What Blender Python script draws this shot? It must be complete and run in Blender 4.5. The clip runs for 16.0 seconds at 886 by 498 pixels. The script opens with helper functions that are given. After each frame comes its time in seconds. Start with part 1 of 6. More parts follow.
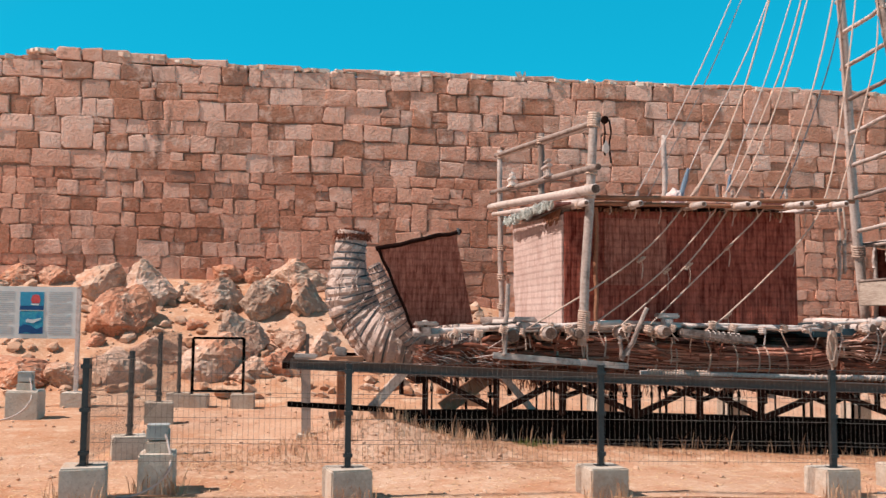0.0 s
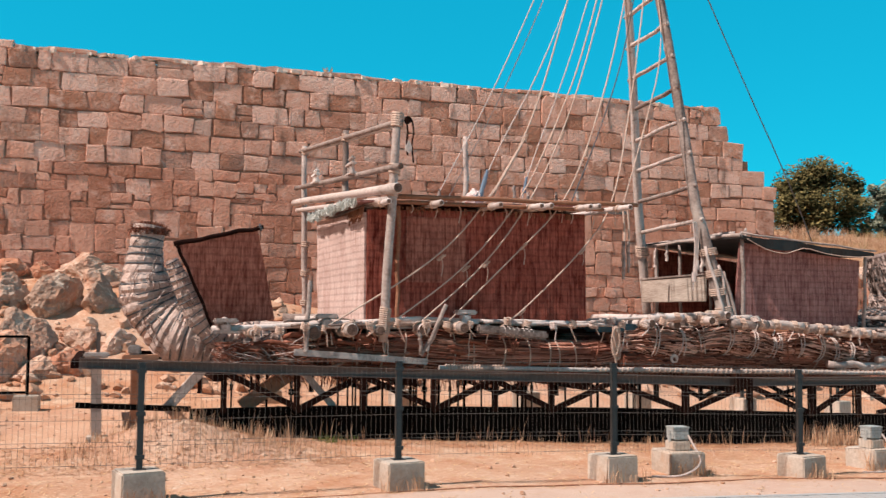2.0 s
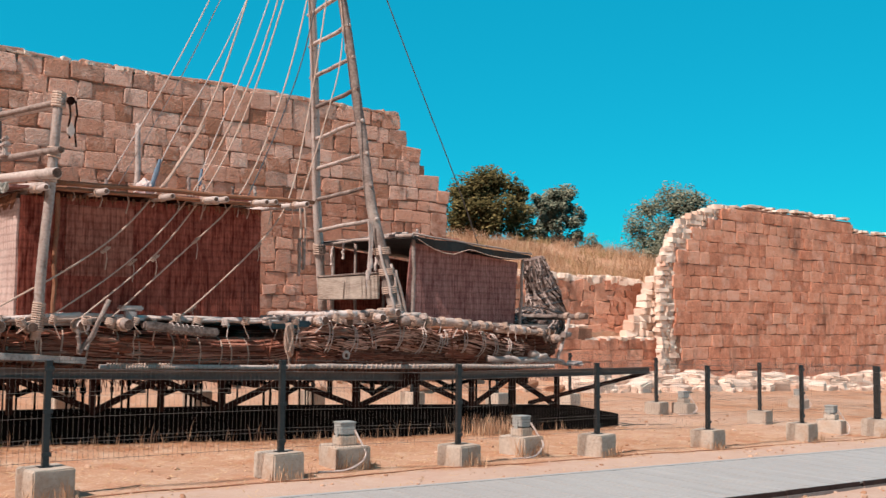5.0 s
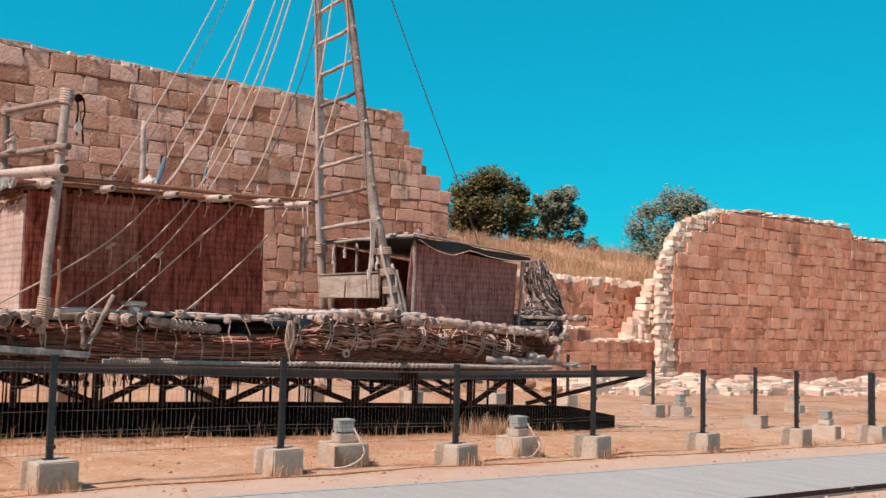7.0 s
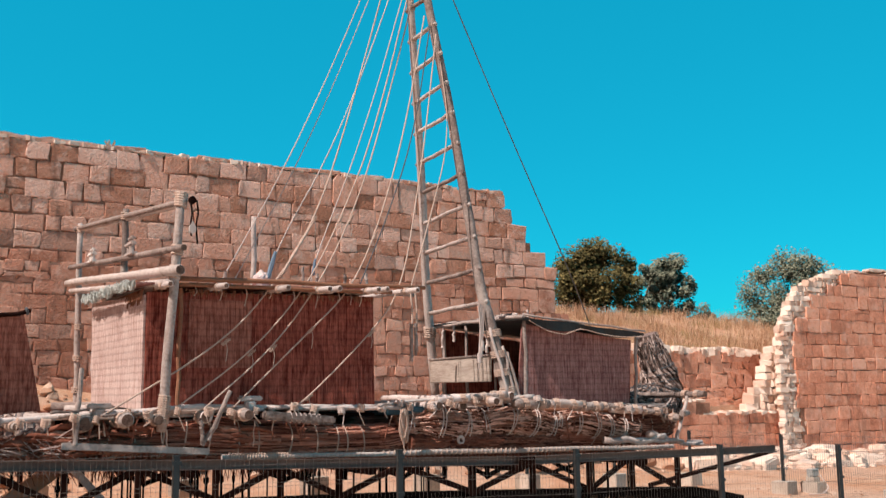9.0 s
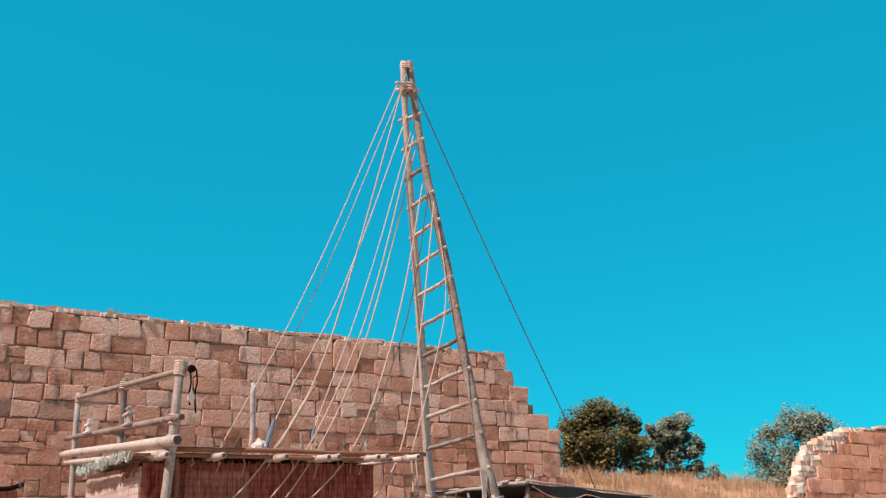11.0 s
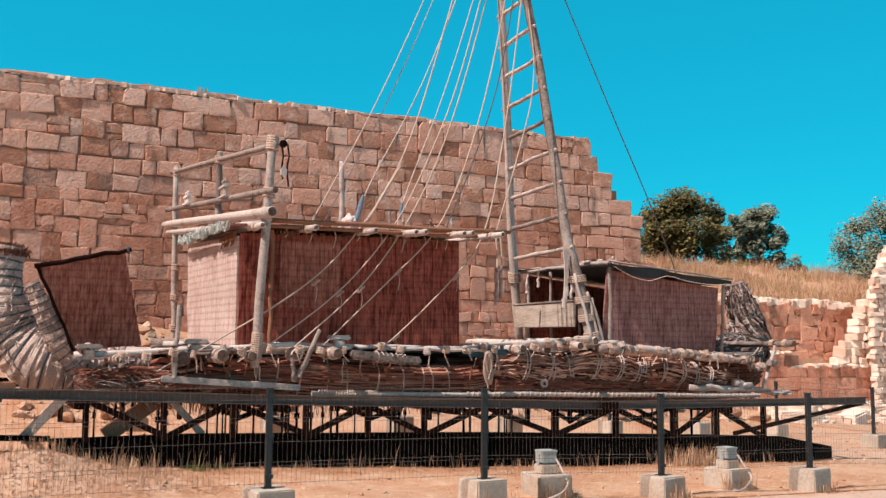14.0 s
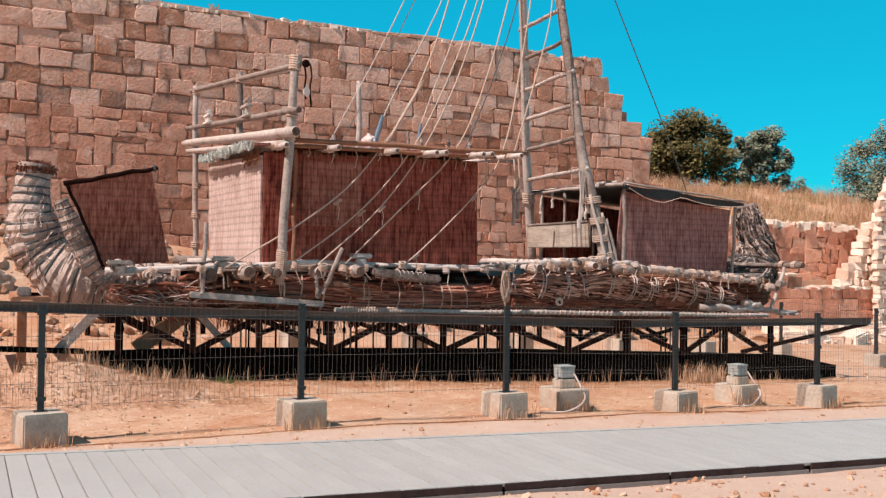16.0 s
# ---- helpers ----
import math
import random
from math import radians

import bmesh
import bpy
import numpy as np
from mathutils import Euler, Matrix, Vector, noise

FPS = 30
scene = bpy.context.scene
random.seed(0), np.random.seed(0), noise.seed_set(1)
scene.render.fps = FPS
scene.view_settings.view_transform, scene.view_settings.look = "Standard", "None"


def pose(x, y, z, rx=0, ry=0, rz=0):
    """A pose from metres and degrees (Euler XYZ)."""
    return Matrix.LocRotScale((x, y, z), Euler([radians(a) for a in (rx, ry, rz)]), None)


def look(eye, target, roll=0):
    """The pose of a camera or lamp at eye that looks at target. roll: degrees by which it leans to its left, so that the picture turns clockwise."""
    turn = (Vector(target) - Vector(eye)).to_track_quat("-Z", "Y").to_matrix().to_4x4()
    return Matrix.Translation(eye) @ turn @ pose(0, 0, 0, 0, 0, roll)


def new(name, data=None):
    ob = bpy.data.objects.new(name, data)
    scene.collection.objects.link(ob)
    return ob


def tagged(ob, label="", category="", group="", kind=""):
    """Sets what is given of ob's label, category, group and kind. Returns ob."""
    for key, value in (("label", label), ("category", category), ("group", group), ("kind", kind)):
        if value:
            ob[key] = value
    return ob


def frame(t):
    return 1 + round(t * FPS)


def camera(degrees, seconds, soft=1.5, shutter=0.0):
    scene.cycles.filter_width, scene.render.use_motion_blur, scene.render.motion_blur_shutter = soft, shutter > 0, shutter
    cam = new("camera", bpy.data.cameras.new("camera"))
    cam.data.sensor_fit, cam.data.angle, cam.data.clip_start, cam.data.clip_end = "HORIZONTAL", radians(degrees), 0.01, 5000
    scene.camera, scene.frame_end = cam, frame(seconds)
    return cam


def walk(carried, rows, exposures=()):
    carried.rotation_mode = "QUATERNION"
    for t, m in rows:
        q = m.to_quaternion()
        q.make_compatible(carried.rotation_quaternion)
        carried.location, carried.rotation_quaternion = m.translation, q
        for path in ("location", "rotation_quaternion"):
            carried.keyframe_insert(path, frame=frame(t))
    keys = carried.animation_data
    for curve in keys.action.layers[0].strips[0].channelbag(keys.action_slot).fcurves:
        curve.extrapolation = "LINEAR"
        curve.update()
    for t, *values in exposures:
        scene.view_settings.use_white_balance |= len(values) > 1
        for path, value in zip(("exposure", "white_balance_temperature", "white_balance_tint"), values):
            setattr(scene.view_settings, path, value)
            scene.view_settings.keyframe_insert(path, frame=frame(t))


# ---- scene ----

# ---- camera and walk: seconds, eye, yaw, pitch, roll ----
cam = camera(49.33, 16.0, 1.35, 0.3)
PATH = [
    (0, 0.208, 0.033, 1.692, -7.71, 4.29, 0.53),
    (0.5, 0.213, 0.003, 1.694, -10.59, 4.21, 0.59),
    (1, 0.223, -0.019, 1.697, -13.36, 4.26, 0.56),
    (1.5, 0.237, -0.040, 1.702, -16.11, 4.18, 0.54),
    (2, 0.253, -0.057, 1.707, -19.14, 4.12, 0.38),
    (2.5, 0.278, -0.063, 1.708, -21.92, 4.16, 0.30),
    (3, 0.308, -0.065, 1.708, -24.87, 4.25, 0.13),
    (3.5, 0.341, -0.062, 1.708, -27.88, 4.24, 0.08),
    (4, 0.386, -0.042, 1.704, -31.05, 4.25, 0.05),
    (4.5, 0.423, -0.022, 1.696, -34.60, 4.22, 0.28),
    (4.7, 0.431, -0.026, 1.694, -35.91, 4.16, 0.37),
    (5.2, 0.415, -0.059, 1.701, -38.76, 4.13, 0.68),
    (5.75, 0.390, -0.103, 1.711, -40.41, 4.15, 1.11),
    (6.3, 0.365, -0.148, 1.720, -40.35, 4.14, 1.44),
    (6.8, 0.342, -0.177, 1.726, -38.72, 4.07, 1.50),
    (7, 0.326, -0.174, 1.726, -37.66, 4.03, 1.49),
    (7.5, 0.316, -0.146, 1.728, -35.34, 3.88, 1.35),
    (8, 0.312, -0.105, 1.745, -33.24, 4.17, 0.63),
    (8.5, 0.316, -0.070, 1.781, -31.82, 5.91, -0.20),
    (9, 0.339, -0.053, 1.828, -31.43, 8.52, -0.75),
    (9.5, 0.361, -0.046, 1.880, -31.42, 11.46, -1.24),
    (10, 0.363, -0.049, 1.916, -31.62, 14.38, -1.34),
    (10.2, 0.358, -0.071, 1.918, -31.64, 15.35, -1.45),
    (10.7, 0.343, -0.112, 1.892, -31.66, 17.44, -1.57),
    (11.25, 0.317, -0.164, 1.856, -31.36, 18.14, -1.61),
    (11.8, 0.292, -0.217, 1.819, -30.75, 17.16, -1.46),
    (12.3, 0.275, -0.252, 1.788, -29.93, 14.84, -1.11),
    (12.5, 0.277, -0.247, 1.764, -29.47, 13.57, -1.02),
    (13, 0.294, -0.207, 1.747, -28.62, 10.62, -0.45),
    (13.5, 0.307, -0.157, 1.740, -27.65, 7.69, 0.03),
    (14, 0.269, -0.119, 1.737, -26.42, 5.54, 0.39),
    (14.5, 0.152, -0.128, 1.733, -25.03, 4.61, 0.70),
    (15, 0.019, -0.180, 1.729, -25.20, 3.26, 0.84),
    (15.5, -0.058, -0.216, 1.725, -26.13, 1.57, 0.87),
    (16, -0.089, -0.215, 1.721, -26.43, 0.79, 0.81),
]


def aim(x, y, z, yaw, pitch, roll):
    a, b = radians(yaw), radians(pitch)
    return look((x, y, z), (x - math.sin(a) * math.cos(b), y + math.cos(a) * math.cos(b), z + math.sin(b)), roll)


walk(cam, [(t, aim(*r)) for t, *r in PATH], [(0.0, 0.34, 6520, 10), (3.0, 0.32, 6550, 10), (4.5, 0.2, 6520, 10), (7.0, 0.13, 6520, 10), (9.0, 0.24, 6550, 10), (10.0, 0.26, 6580, 10),
                                              (12.5, 0.26, 6600, 10), (13.5, 0.27, 6600, 10), (14.5, 0.32, 6560, 10), (16.0, 0.28, 6500, 10)])

# ---- world and sun ----
SUN_FROM = Vector((-0.60, -0.10, 0.80)).normalized()
world = bpy.data.worlds.new("world")
scene.world = world
world.use_nodes = True
wn, wl = world.node_tree.nodes, world.node_tree.links
sky = wn.new("ShaderNodeTexSky")
sky.sky_type, sky.sun_disc = "NISHITA", False
sky.sun_elevation = math.asin(SUN_FROM.z)
sky.sun_rotation = math.atan2(SUN_FROM.x, SUN_FROM.y)
sky.air_density, sky.dust_density, sky.ozone_density = 1.0, 0.3, 2.0
tint = wn.new("ShaderNodeMix")
tint.data_type, tint.blend_type = "RGBA", "MULTIPLY"
tint.inputs[0].default_value = 1.0
tint.inputs[7].default_value = (0.045, 0.965, 1.0, 1)
wl.new(sky.outputs[0], tint.inputs[6])
even = wn.new("ShaderNodeMix")
even.data_type = "RGBA"
even.inputs[0].default_value = 0.55
even.inputs[7].default_value = (0.0, 3.25, 4.9, 1)
wl.new(tint.outputs[2], even.inputs[6])
# sky out of view round the sun is dimmed and reddened to tint shade
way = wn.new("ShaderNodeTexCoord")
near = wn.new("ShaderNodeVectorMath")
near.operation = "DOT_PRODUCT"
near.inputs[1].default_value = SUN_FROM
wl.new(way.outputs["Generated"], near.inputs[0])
fill_mask = wn.new("ShaderNodeMapRange")
fill_mask.interpolation_type = "SMOOTHSTEP"
fill_mask.inputs[1].default_value, fill_mask.inputs[2].default_value = 0.28, 0.72
wl.new(near.outputs["Value"], fill_mask.inputs[0])
# dim warm colour mixed into that part of the sky for neutral shade
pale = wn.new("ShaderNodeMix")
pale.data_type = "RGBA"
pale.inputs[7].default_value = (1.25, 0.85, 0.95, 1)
wl.new(fill_mask.outputs[0], pale.inputs[0])
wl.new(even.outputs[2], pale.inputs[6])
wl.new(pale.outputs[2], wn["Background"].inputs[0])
wn["Background"].inputs[1].default_value = 0.117

sun = new("sun", bpy.data.lights.new("sun", "SUN"))
sun.data.energy, sun.data.angle, sun.data.color = 5.0, radians(0.5), (1.0, 0.87, 0.79)
sun.matrix_world = look((0, 0, 30), Vector((0, 0, 30)) - SUN_FROM)


# ---- materials ----
def material(name, dark, light, rough=0.85, scale=4.0, fine=40.0, bump=0.3, metal=0.0, vary="", stretch=(1, 1, 1), third=None,
             blotch=0.5, dist=0.02, island=0.35, stain=(), odd=()):
    """dark..light by coarse noise, fine grain and bump; vary: piece-to-piece difference, 'object' or 'island'."""
    m = bpy.data.materials.new(name)
    m.use_nodes = True
    n, l = m.node_tree.nodes, m.node_tree.links
    bsdf = n["Principled BSDF"]
    bsdf.inputs["Roughness"].default_value, bsdf.inputs["Metallic"].default_value = rough, metal
    bsdf.inputs["Specular IOR Level"].default_value = 0.04 if rough > 0.6 else 0.35
    co = n.new("ShaderNodeTexCoord")
    mp = n.new("ShaderNodeMapping")
    mp.inputs["Scale"].default_value = stretch
    l.new(co.outputs["Object"], mp.inputs[0])
    vec = mp.outputs[0]
    pick = None
    if vary:
        src = n.new("ShaderNodeObjectInfo") if vary == "object" else n.new("ShaderNodeNewGeometry")
        pick = src.outputs["Random"] if vary == "object" else src.outputs["Random Per Island"]
        mul = n.new("ShaderNodeMath")
        mul.operation = "MULTIPLY"
        mul.inputs[1].default_value = 57.0
        l.new(pick, mul.inputs[0])
        add = n.new("ShaderNodeVectorMath")
        l.new(vec, add.inputs[0])
        l.new(mul.outputs[0], add.inputs[1])
        vec = add.outputs[0]
    a, b = n.new("ShaderNodeTexNoise"), n.new("ShaderNodeTexNoise")
    for t, s, d in ((a, scale, 5.0), (b, fine, 4.0)):
        t.inputs["Scale"].default_value, t.inputs["Detail"].default_value, t.inputs["Roughness"].default_value = s, d, 0.62
        l.new(vec, t.inputs["Vector"])
    ramp = n.new("ShaderNodeValToRGB")
    e = ramp.color_ramp.elements
    e[0].position, e[0].color = 0.32, (*dark, 1)
    e[1].position, e[1].color = 0.68, (*light, 1)
    if third:
        x = ramp.color_ramp.elements.new(0.5)
        x.color = (*third, 1)
    mixf = n.new("ShaderNodeMix")
    mixf.inputs[0].default_value = 1 - blotch
    l.new(a.outputs[0], mixf.inputs[2])
    l.new(b.outputs[0], mixf.inputs[3])
    fac = mixf.outputs[0]
    if pick:
        mixp = n.new("ShaderNodeMix")
        mixp.inputs[0].default_value = island
        l.new(fac, mixp.inputs[2])
        l.new(pick, mixp.inputs[3])
        fac = mixp.outputs[0]
    l.new(fac, ramp.inputs[0])
    l.new(ramp.outputs[0], bsdf.inputs["Base Color"])
    for lo, hi, col, amount in odd:
        dice = n.new("ShaderNodeTexWhiteNoise")
        dice.noise_dimensions = "1D"
        l.new(pick, dice.inputs["W"])
        inside = n.new("ShaderNodeMath")
        inside.operation = "COMPARE"
        inside.inputs[1].default_value, inside.inputs[2].default_value = (lo + hi) / 2, (hi - lo) / 2
        l.new(dice.outputs["Value"], inside.inputs[0])
        much = n.new("ShaderNodeMapRange")
        much.inputs[1].default_value, much.inputs[2].default_value, much.inputs[4].default_value = 0.3, 0.6, amount
        l.new(a.outputs[0], much.inputs[0])
        both_ = n.new("ShaderNodeMath")
        both_.operation = "MULTIPLY"
        l.new(inside.outputs[0], both_.inputs[0])
        l.new(much.outputs[0], both_.inputs[1])
        mo = n.new("ShaderNodeMix")
        mo.data_type = "RGBA"
        mo.inputs[7].default_value = (*col, 1)
        l.new(both_.outputs[0], mo.inputs[0])
        l.new(bsdf.inputs["Base Color"].links[0].from_socket, mo.inputs[6])
        l.new(mo.outputs[2], bsdf.inputs["Base Color"])
    if stain:
        geo = n.new("ShaderNodeNewGeometry")
        for sc, lo, hi, col, amount, *tall_ in stain:
            nz = n.new("ShaderNodeTexNoise")
            nz.inputs["Scale"].default_value, nz.inputs["Detail"].default_value, nz.inputs["Roughness"].default_value = sc, 6.0, 0.65
            where = geo.outputs["Position"]
            if tall_:
                sq = n.new("ShaderNodeVectorMath")
                sq.operation = "MULTIPLY"
                sq.inputs[1].default_value = tall_[0]
                l.new(where, sq.inputs[0])
                where = sq.outputs[0]
            l.new(where, nz.inputs["Vector"])
            mr = n.new("ShaderNodeMapRange")
            mr.inputs[1].default_value, mr.inputs[2].default_value, mr.inputs[4].default_value = lo, hi, amount
            l.new(nz.outputs[0], mr.inputs[0])
            mx = n.new("ShaderNodeMix")
            mx.data_type = "RGBA"
            mx.inputs[7].default_value = (*col, 1)
            l.new(mr.outputs[0], mx.inputs[0])
            l.new(bsdf.inputs["Base Color"].links[0].from_socket, mx.inputs[6])
            l.new(mx.outputs[2], bsdf.inputs["Base Color"])
    if bump:
        bp = n.new("ShaderNodeBump")
        bp.inputs["Strength"].default_value, bp.inputs["Distance"].default_value = bump, dist
        l.new(b.outputs[0], bp.inputs["Height"])
        l.new(bp.outputs[0], bsdf.inputs["Normal"])
    return m


STREAK = (1.0, 1.0, 0.22)
STONE = dict(rough=0.92, scale=2.4, fine=15.0, bump=0.8, dist=0.045, blotch=0.6, island=0.34,
             odd=((0.0, 0.035, (0.22, 0.15, 0.125), 0.65), (0.3, 0.42, (0.84, 0.58, 0.48), 0.6), (0.6, 0.70, (0.56, 0.29, 0.21), 0.6), (0.8, 0.84, (0.46, 0.31, 0.25), 0.6)),
             stain=((0.45, 0.52, 0.72, (0.30, 0.135, 0.09), 0.6), (0.9, 0.56, 0.72, (0.17, 0.10, 0.08), 0.75, STREAK), (2.6, 0.56, 0.72, (0.84, 0.57, 0.47), 0.6), (6.0, 0.58, 0.70, (0.20, 0.095, 0.065), 0.5)))
STONE_RED = dict(STONE, island=0.2, odd=((0.3, 0.42, (0.88, 0.56, 0.44), 0.5),))
STONE_TOP = dict(STONE, island=0.42, bump=0.95, dist=0.06, stain=((1.0, 0.58, 0.70, (0.13, 0.085, 0.07), 0.8, STREAK), (2.6, 0.53, 0.70, (0.90, 0.66, 0.56), 0.65), (6.0, 0.60, 0.70, (0.22, 0.11, 0.08), 0.5)))
M_STONE = material("stone", (0.42, 0.185, 0.118), (0.82, 0.47, 0.35), vary="object", third=(0.68, 0.33, 0.23), **STONE)
M_STONE_I = material("stone_rest", (0.42, 0.185, 0.118), (0.82, 0.47, 0.35), vary="island", third=(0.68, 0.33, 0.23), **STONE)
M_TOP = material("pale_stone", (0.48, 0.235, 0.155), (0.88, 0.57, 0.46), vary="object", third=(0.76, 0.415, 0.305), **STONE_TOP)
M_TOP_I = material("pale_stone_rest", (0.48, 0.235, 0.155), (0.88, 0.57, 0.46), vary="island", third=(0.76, 0.415, 0.305), **STONE_TOP)
M_STONE2 = material("red_stone", (0.50, 0.20, 0.125), (0.90, 0.52, 0.375), vary="object", third=(0.79, 0.37, 0.245), **STONE_RED)
M_STONE2_I = material("red_stone_rest", (0.50, 0.20, 0.125), (0.90, 0.52, 0.375), vary="island", third=(0.79, 0.37, 0.245), **STONE_RED)
M_CORE = material("wall_core", (0.19, 0.09, 0.06), (0.46, 0.26, 0.185), 0.95, 2, 25, 0.8)
M_PALE = material("pale_rubble", (0.60, 0.43, 0.34), (0.90, 0.78, 0.68), 0.9, 2.5, 22, 0.7, vary="island", third=(0.80, 0.65, 0.55), island=0.4, stain=((1.6, 0.57, 0.7, (0.62, 0.34, 0.23), 0.6),))
M_SAND = material("sand", (0.36, 0.18, 0.105), (0.61, 0.41, 0.30), 0.95, 0.55, 26, 0.8, third=(0.50, 0.285, 0.18), blotch=0.5, stain=((3.5, 0.52, 0.66, (0.62, 0.47, 0.35), 0.6), (1.3, 0.50, 0.66, (0.42, 0.17, 0.08), 0.75), (0.12, 0.46, 0.62, (0.58, 0.44, 0.36), 0.4), (38.0, 0.56, 0.66, (0.36, 0.22, 0.15), 0.6), (21.0, 0.60, 0.68, (0.80, 0.68, 0.56), 0.7)))
M_ROCK0 = material("pale_rock", (0.40, 0.205, 0.145), (0.66, 0.48, 0.405), 0.9, 1.6, 11, 1.0, third=(0.53, 0.36, 0.27), dist=0.06, vary="object", island=0.1, stain=((1.1, 0.50, 0.66, (0.56, 0.25, 0.145), 0.7), (5.0, 0.55, 0.7, (0.80, 0.68, 0.56), 0.6)))
M_ROCK1 = material("ochre_rock", (0.36, 0.145, 0.085), (0.62, 0.38, 0.275), 0.9, 1.4, 11, 0.9, third=(0.50, 0.25, 0.165), dist=0.06, vary="object", island=0.1, stain=((1.1, 0.50, 0.66, (0.56, 0.25, 0.145), 0.7), (5.0, 0.55, 0.7, (0.80, 0.68, 0.56), 0.6)))
M_ROCK2 = material("grey_rock", (0.28, 0.165, 0.115), (0.50, 0.375, 0.30), 0.9, 1.6, 11, 1.0, third=(0.38, 0.265, 0.205), dist=0.06, vary="object", island=0.1, stain=((1.1, 0.50, 0.66, (0.56, 0.25, 0.145), 0.7), (5.0, 0.55, 0.7, (0.80, 0.68, 0.56), 0.6)))
M_PEBBLE = material("pebble", (0.38, 0.20, 0.12), (0.62, 0.44, 0.335), 0.9, 3, 30, 0.4, vary="island")
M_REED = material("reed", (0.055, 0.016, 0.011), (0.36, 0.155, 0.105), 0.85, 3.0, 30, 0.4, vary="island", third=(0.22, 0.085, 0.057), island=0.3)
M_BALE = material("pale_reed", (0.055, 0.019, 0.013), (0.78, 0.49, 0.395), 0.88, 3.0, 16, 0.9, vary="island", third=(0.36, 0.18, 0.13), island=0.5, stretch=(0.7, 5, 5), dist=0.03)
M_HULL = material("bound_reed", (0.07, 0.022, 0.015), (0.62, 0.30, 0.22), 0.88, 3.0, 16, 0.9, vary="island", third=(0.34, 0.13, 0.09), island=0.42, stretch=(0.7, 5, 5), dist=0.03)
M_STRAW = material("brown_straw", (0.36, 0.19, 0.11), (0.66, 0.46, 0.31), 0.9, 1.0, 9, 0, vary="island")
M_REED_TAIL = material("grey_reed", (0.15, 0.10, 0.085), (0.76, 0.61, 0.55), 0.9, 3.0, 30, 0.6, vary="island", third=(0.50, 0.39, 0.345), island=0.35)
M_BOW = material("dark_grey_reed", (0.03, 0.02, 0.017), (0.54, 0.43, 0.39), 0.9, 3.0, 30, 0.6, vary="island", third=(0.21, 0.15, 0.13), island=0.4)
M_PLANK = material("streaked_plank", (0.22, 0.17, 0.14), (0.56, 0.49, 0.43), 0.85, 1.2, 6, 0.3, stretch=(5, 0.7, 9), third=(0.42, 0.35, 0.30))
M_WOOD = material("weathered_wood", (0.18, 0.14, 0.125), (0.60, 0.525, 0.49), 0.85, 2.5, 26, 0.5, vary="object", third=(0.40, 0.33, 0.30), stain=((7.0, 0.55, 0.68, (0.13, 0.09, 0.07), 0.6), (2.0, 0.55, 0.7, (0.66, 0.58, 0.52), 0.5)))
M_PALEWOOD = material("bleached_wood", (0.24, 0.19, 0.17), (0.68, 0.59, 0.56), 0.85, 2.5, 26, 0.7, vary="object", third=(0.47, 0.395, 0.365), stain=((7.0, 0.55, 0.68, (0.13, 0.09, 0.07), 0.6), (2.0, 0.55, 0.7, (0.66, 0.58, 0.52), 0.5)))
M_DECK = material("grey_deck_wood", (0.09, 0.068, 0.06), (0.46, 0.395, 0.365), 0.85, 3.0, 24, 0.7, vary="object", third=(0.27, 0.22, 0.20), island=0.25, stain=((6.0, 0.54, 0.66, (0.06, 0.042, 0.035), 0.7), (2.4, 0.56, 0.7, (0.62, 0.56, 0.52), 0.5)))
M_BLEACH = material("bone_white_wood", (0.46, 0.39, 0.36), (0.80, 0.73, 0.69), 0.85, 3, 26, 0.6, vary="object", third=(0.64, 0.57, 0.53), stain=((8.0, 0.56, 0.68, (0.2, 0.14, 0.11), 0.6),))
M_REDWOOD = material("red_brown_wood", (0.20, 0.085, 0.05), (0.42, 0.22, 0.14), 0.85, 2.5, 26, 0.35, vary="object")
M_LOGEND = material("log_end", (0.05, 0.03, 0.024), (0.26, 0.175, 0.14), 0.9, 14, 60, 0.6)
M_ROPE = material("rope", (0.38, 0.255, 0.20), (0.66, 0.52, 0.44), 0.9, 9, 90, 0.5, dist=0.004)
M_NET = material("net", (0.30, 0.33, 0.31), (0.64, 0.66, 0.63), 0.9, 9, 60, 0.3, vary="island")
M_GREYROPE = material("grey_rope", (0.46, 0.375, 0.34), (0.70, 0.60, 0.56), 0.9, 9, 90, 0.4, dist=0.004)
M_DARKROPE = material("dark_rope", (0.05, 0.06, 0.07), (0.14, 0.15, 0.16), 0.8, 9, 90, 0.4, dist=0.004)
M_STAY = material("tarred_rope", (0.09, 0.08, 0.075), (0.26, 0.23, 0.21), 0.9, 9, 90, 0.4, dist=0.004)
M_STEEL = material("galvanised_steel", (0.075, 0.053, 0.046), (0.155, 0.115, 0.102), 0.6, 3, 30, 0.1, 0.2)
M_POST = material("coated_post", (0.018, 0.023, 0.026), (0.045, 0.052, 0.056), 0.35, 3, 40, 0.1, 0.2)
M_WIRE = material("wire", (0.10, 0.092, 0.087), (0.20, 0.185, 0.17), 0.5, 3, 40, 0.0, 0.4)
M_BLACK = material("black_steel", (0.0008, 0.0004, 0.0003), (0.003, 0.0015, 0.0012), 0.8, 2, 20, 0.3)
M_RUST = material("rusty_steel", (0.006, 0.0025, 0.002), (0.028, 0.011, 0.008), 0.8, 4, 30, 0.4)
M_CONC = material("concrete", (0.38, 0.32, 0.27), (0.64, 0.58, 0.51), 0.9, 3, 28, 0.5, vary="object", island=0.15, stain=((2.3, 0.5, 0.68, (0.46, 0.29, 0.19), 0.6), (30.0, 0.58, 0.68, (0.25, 0.21, 0.18), 0.5)))
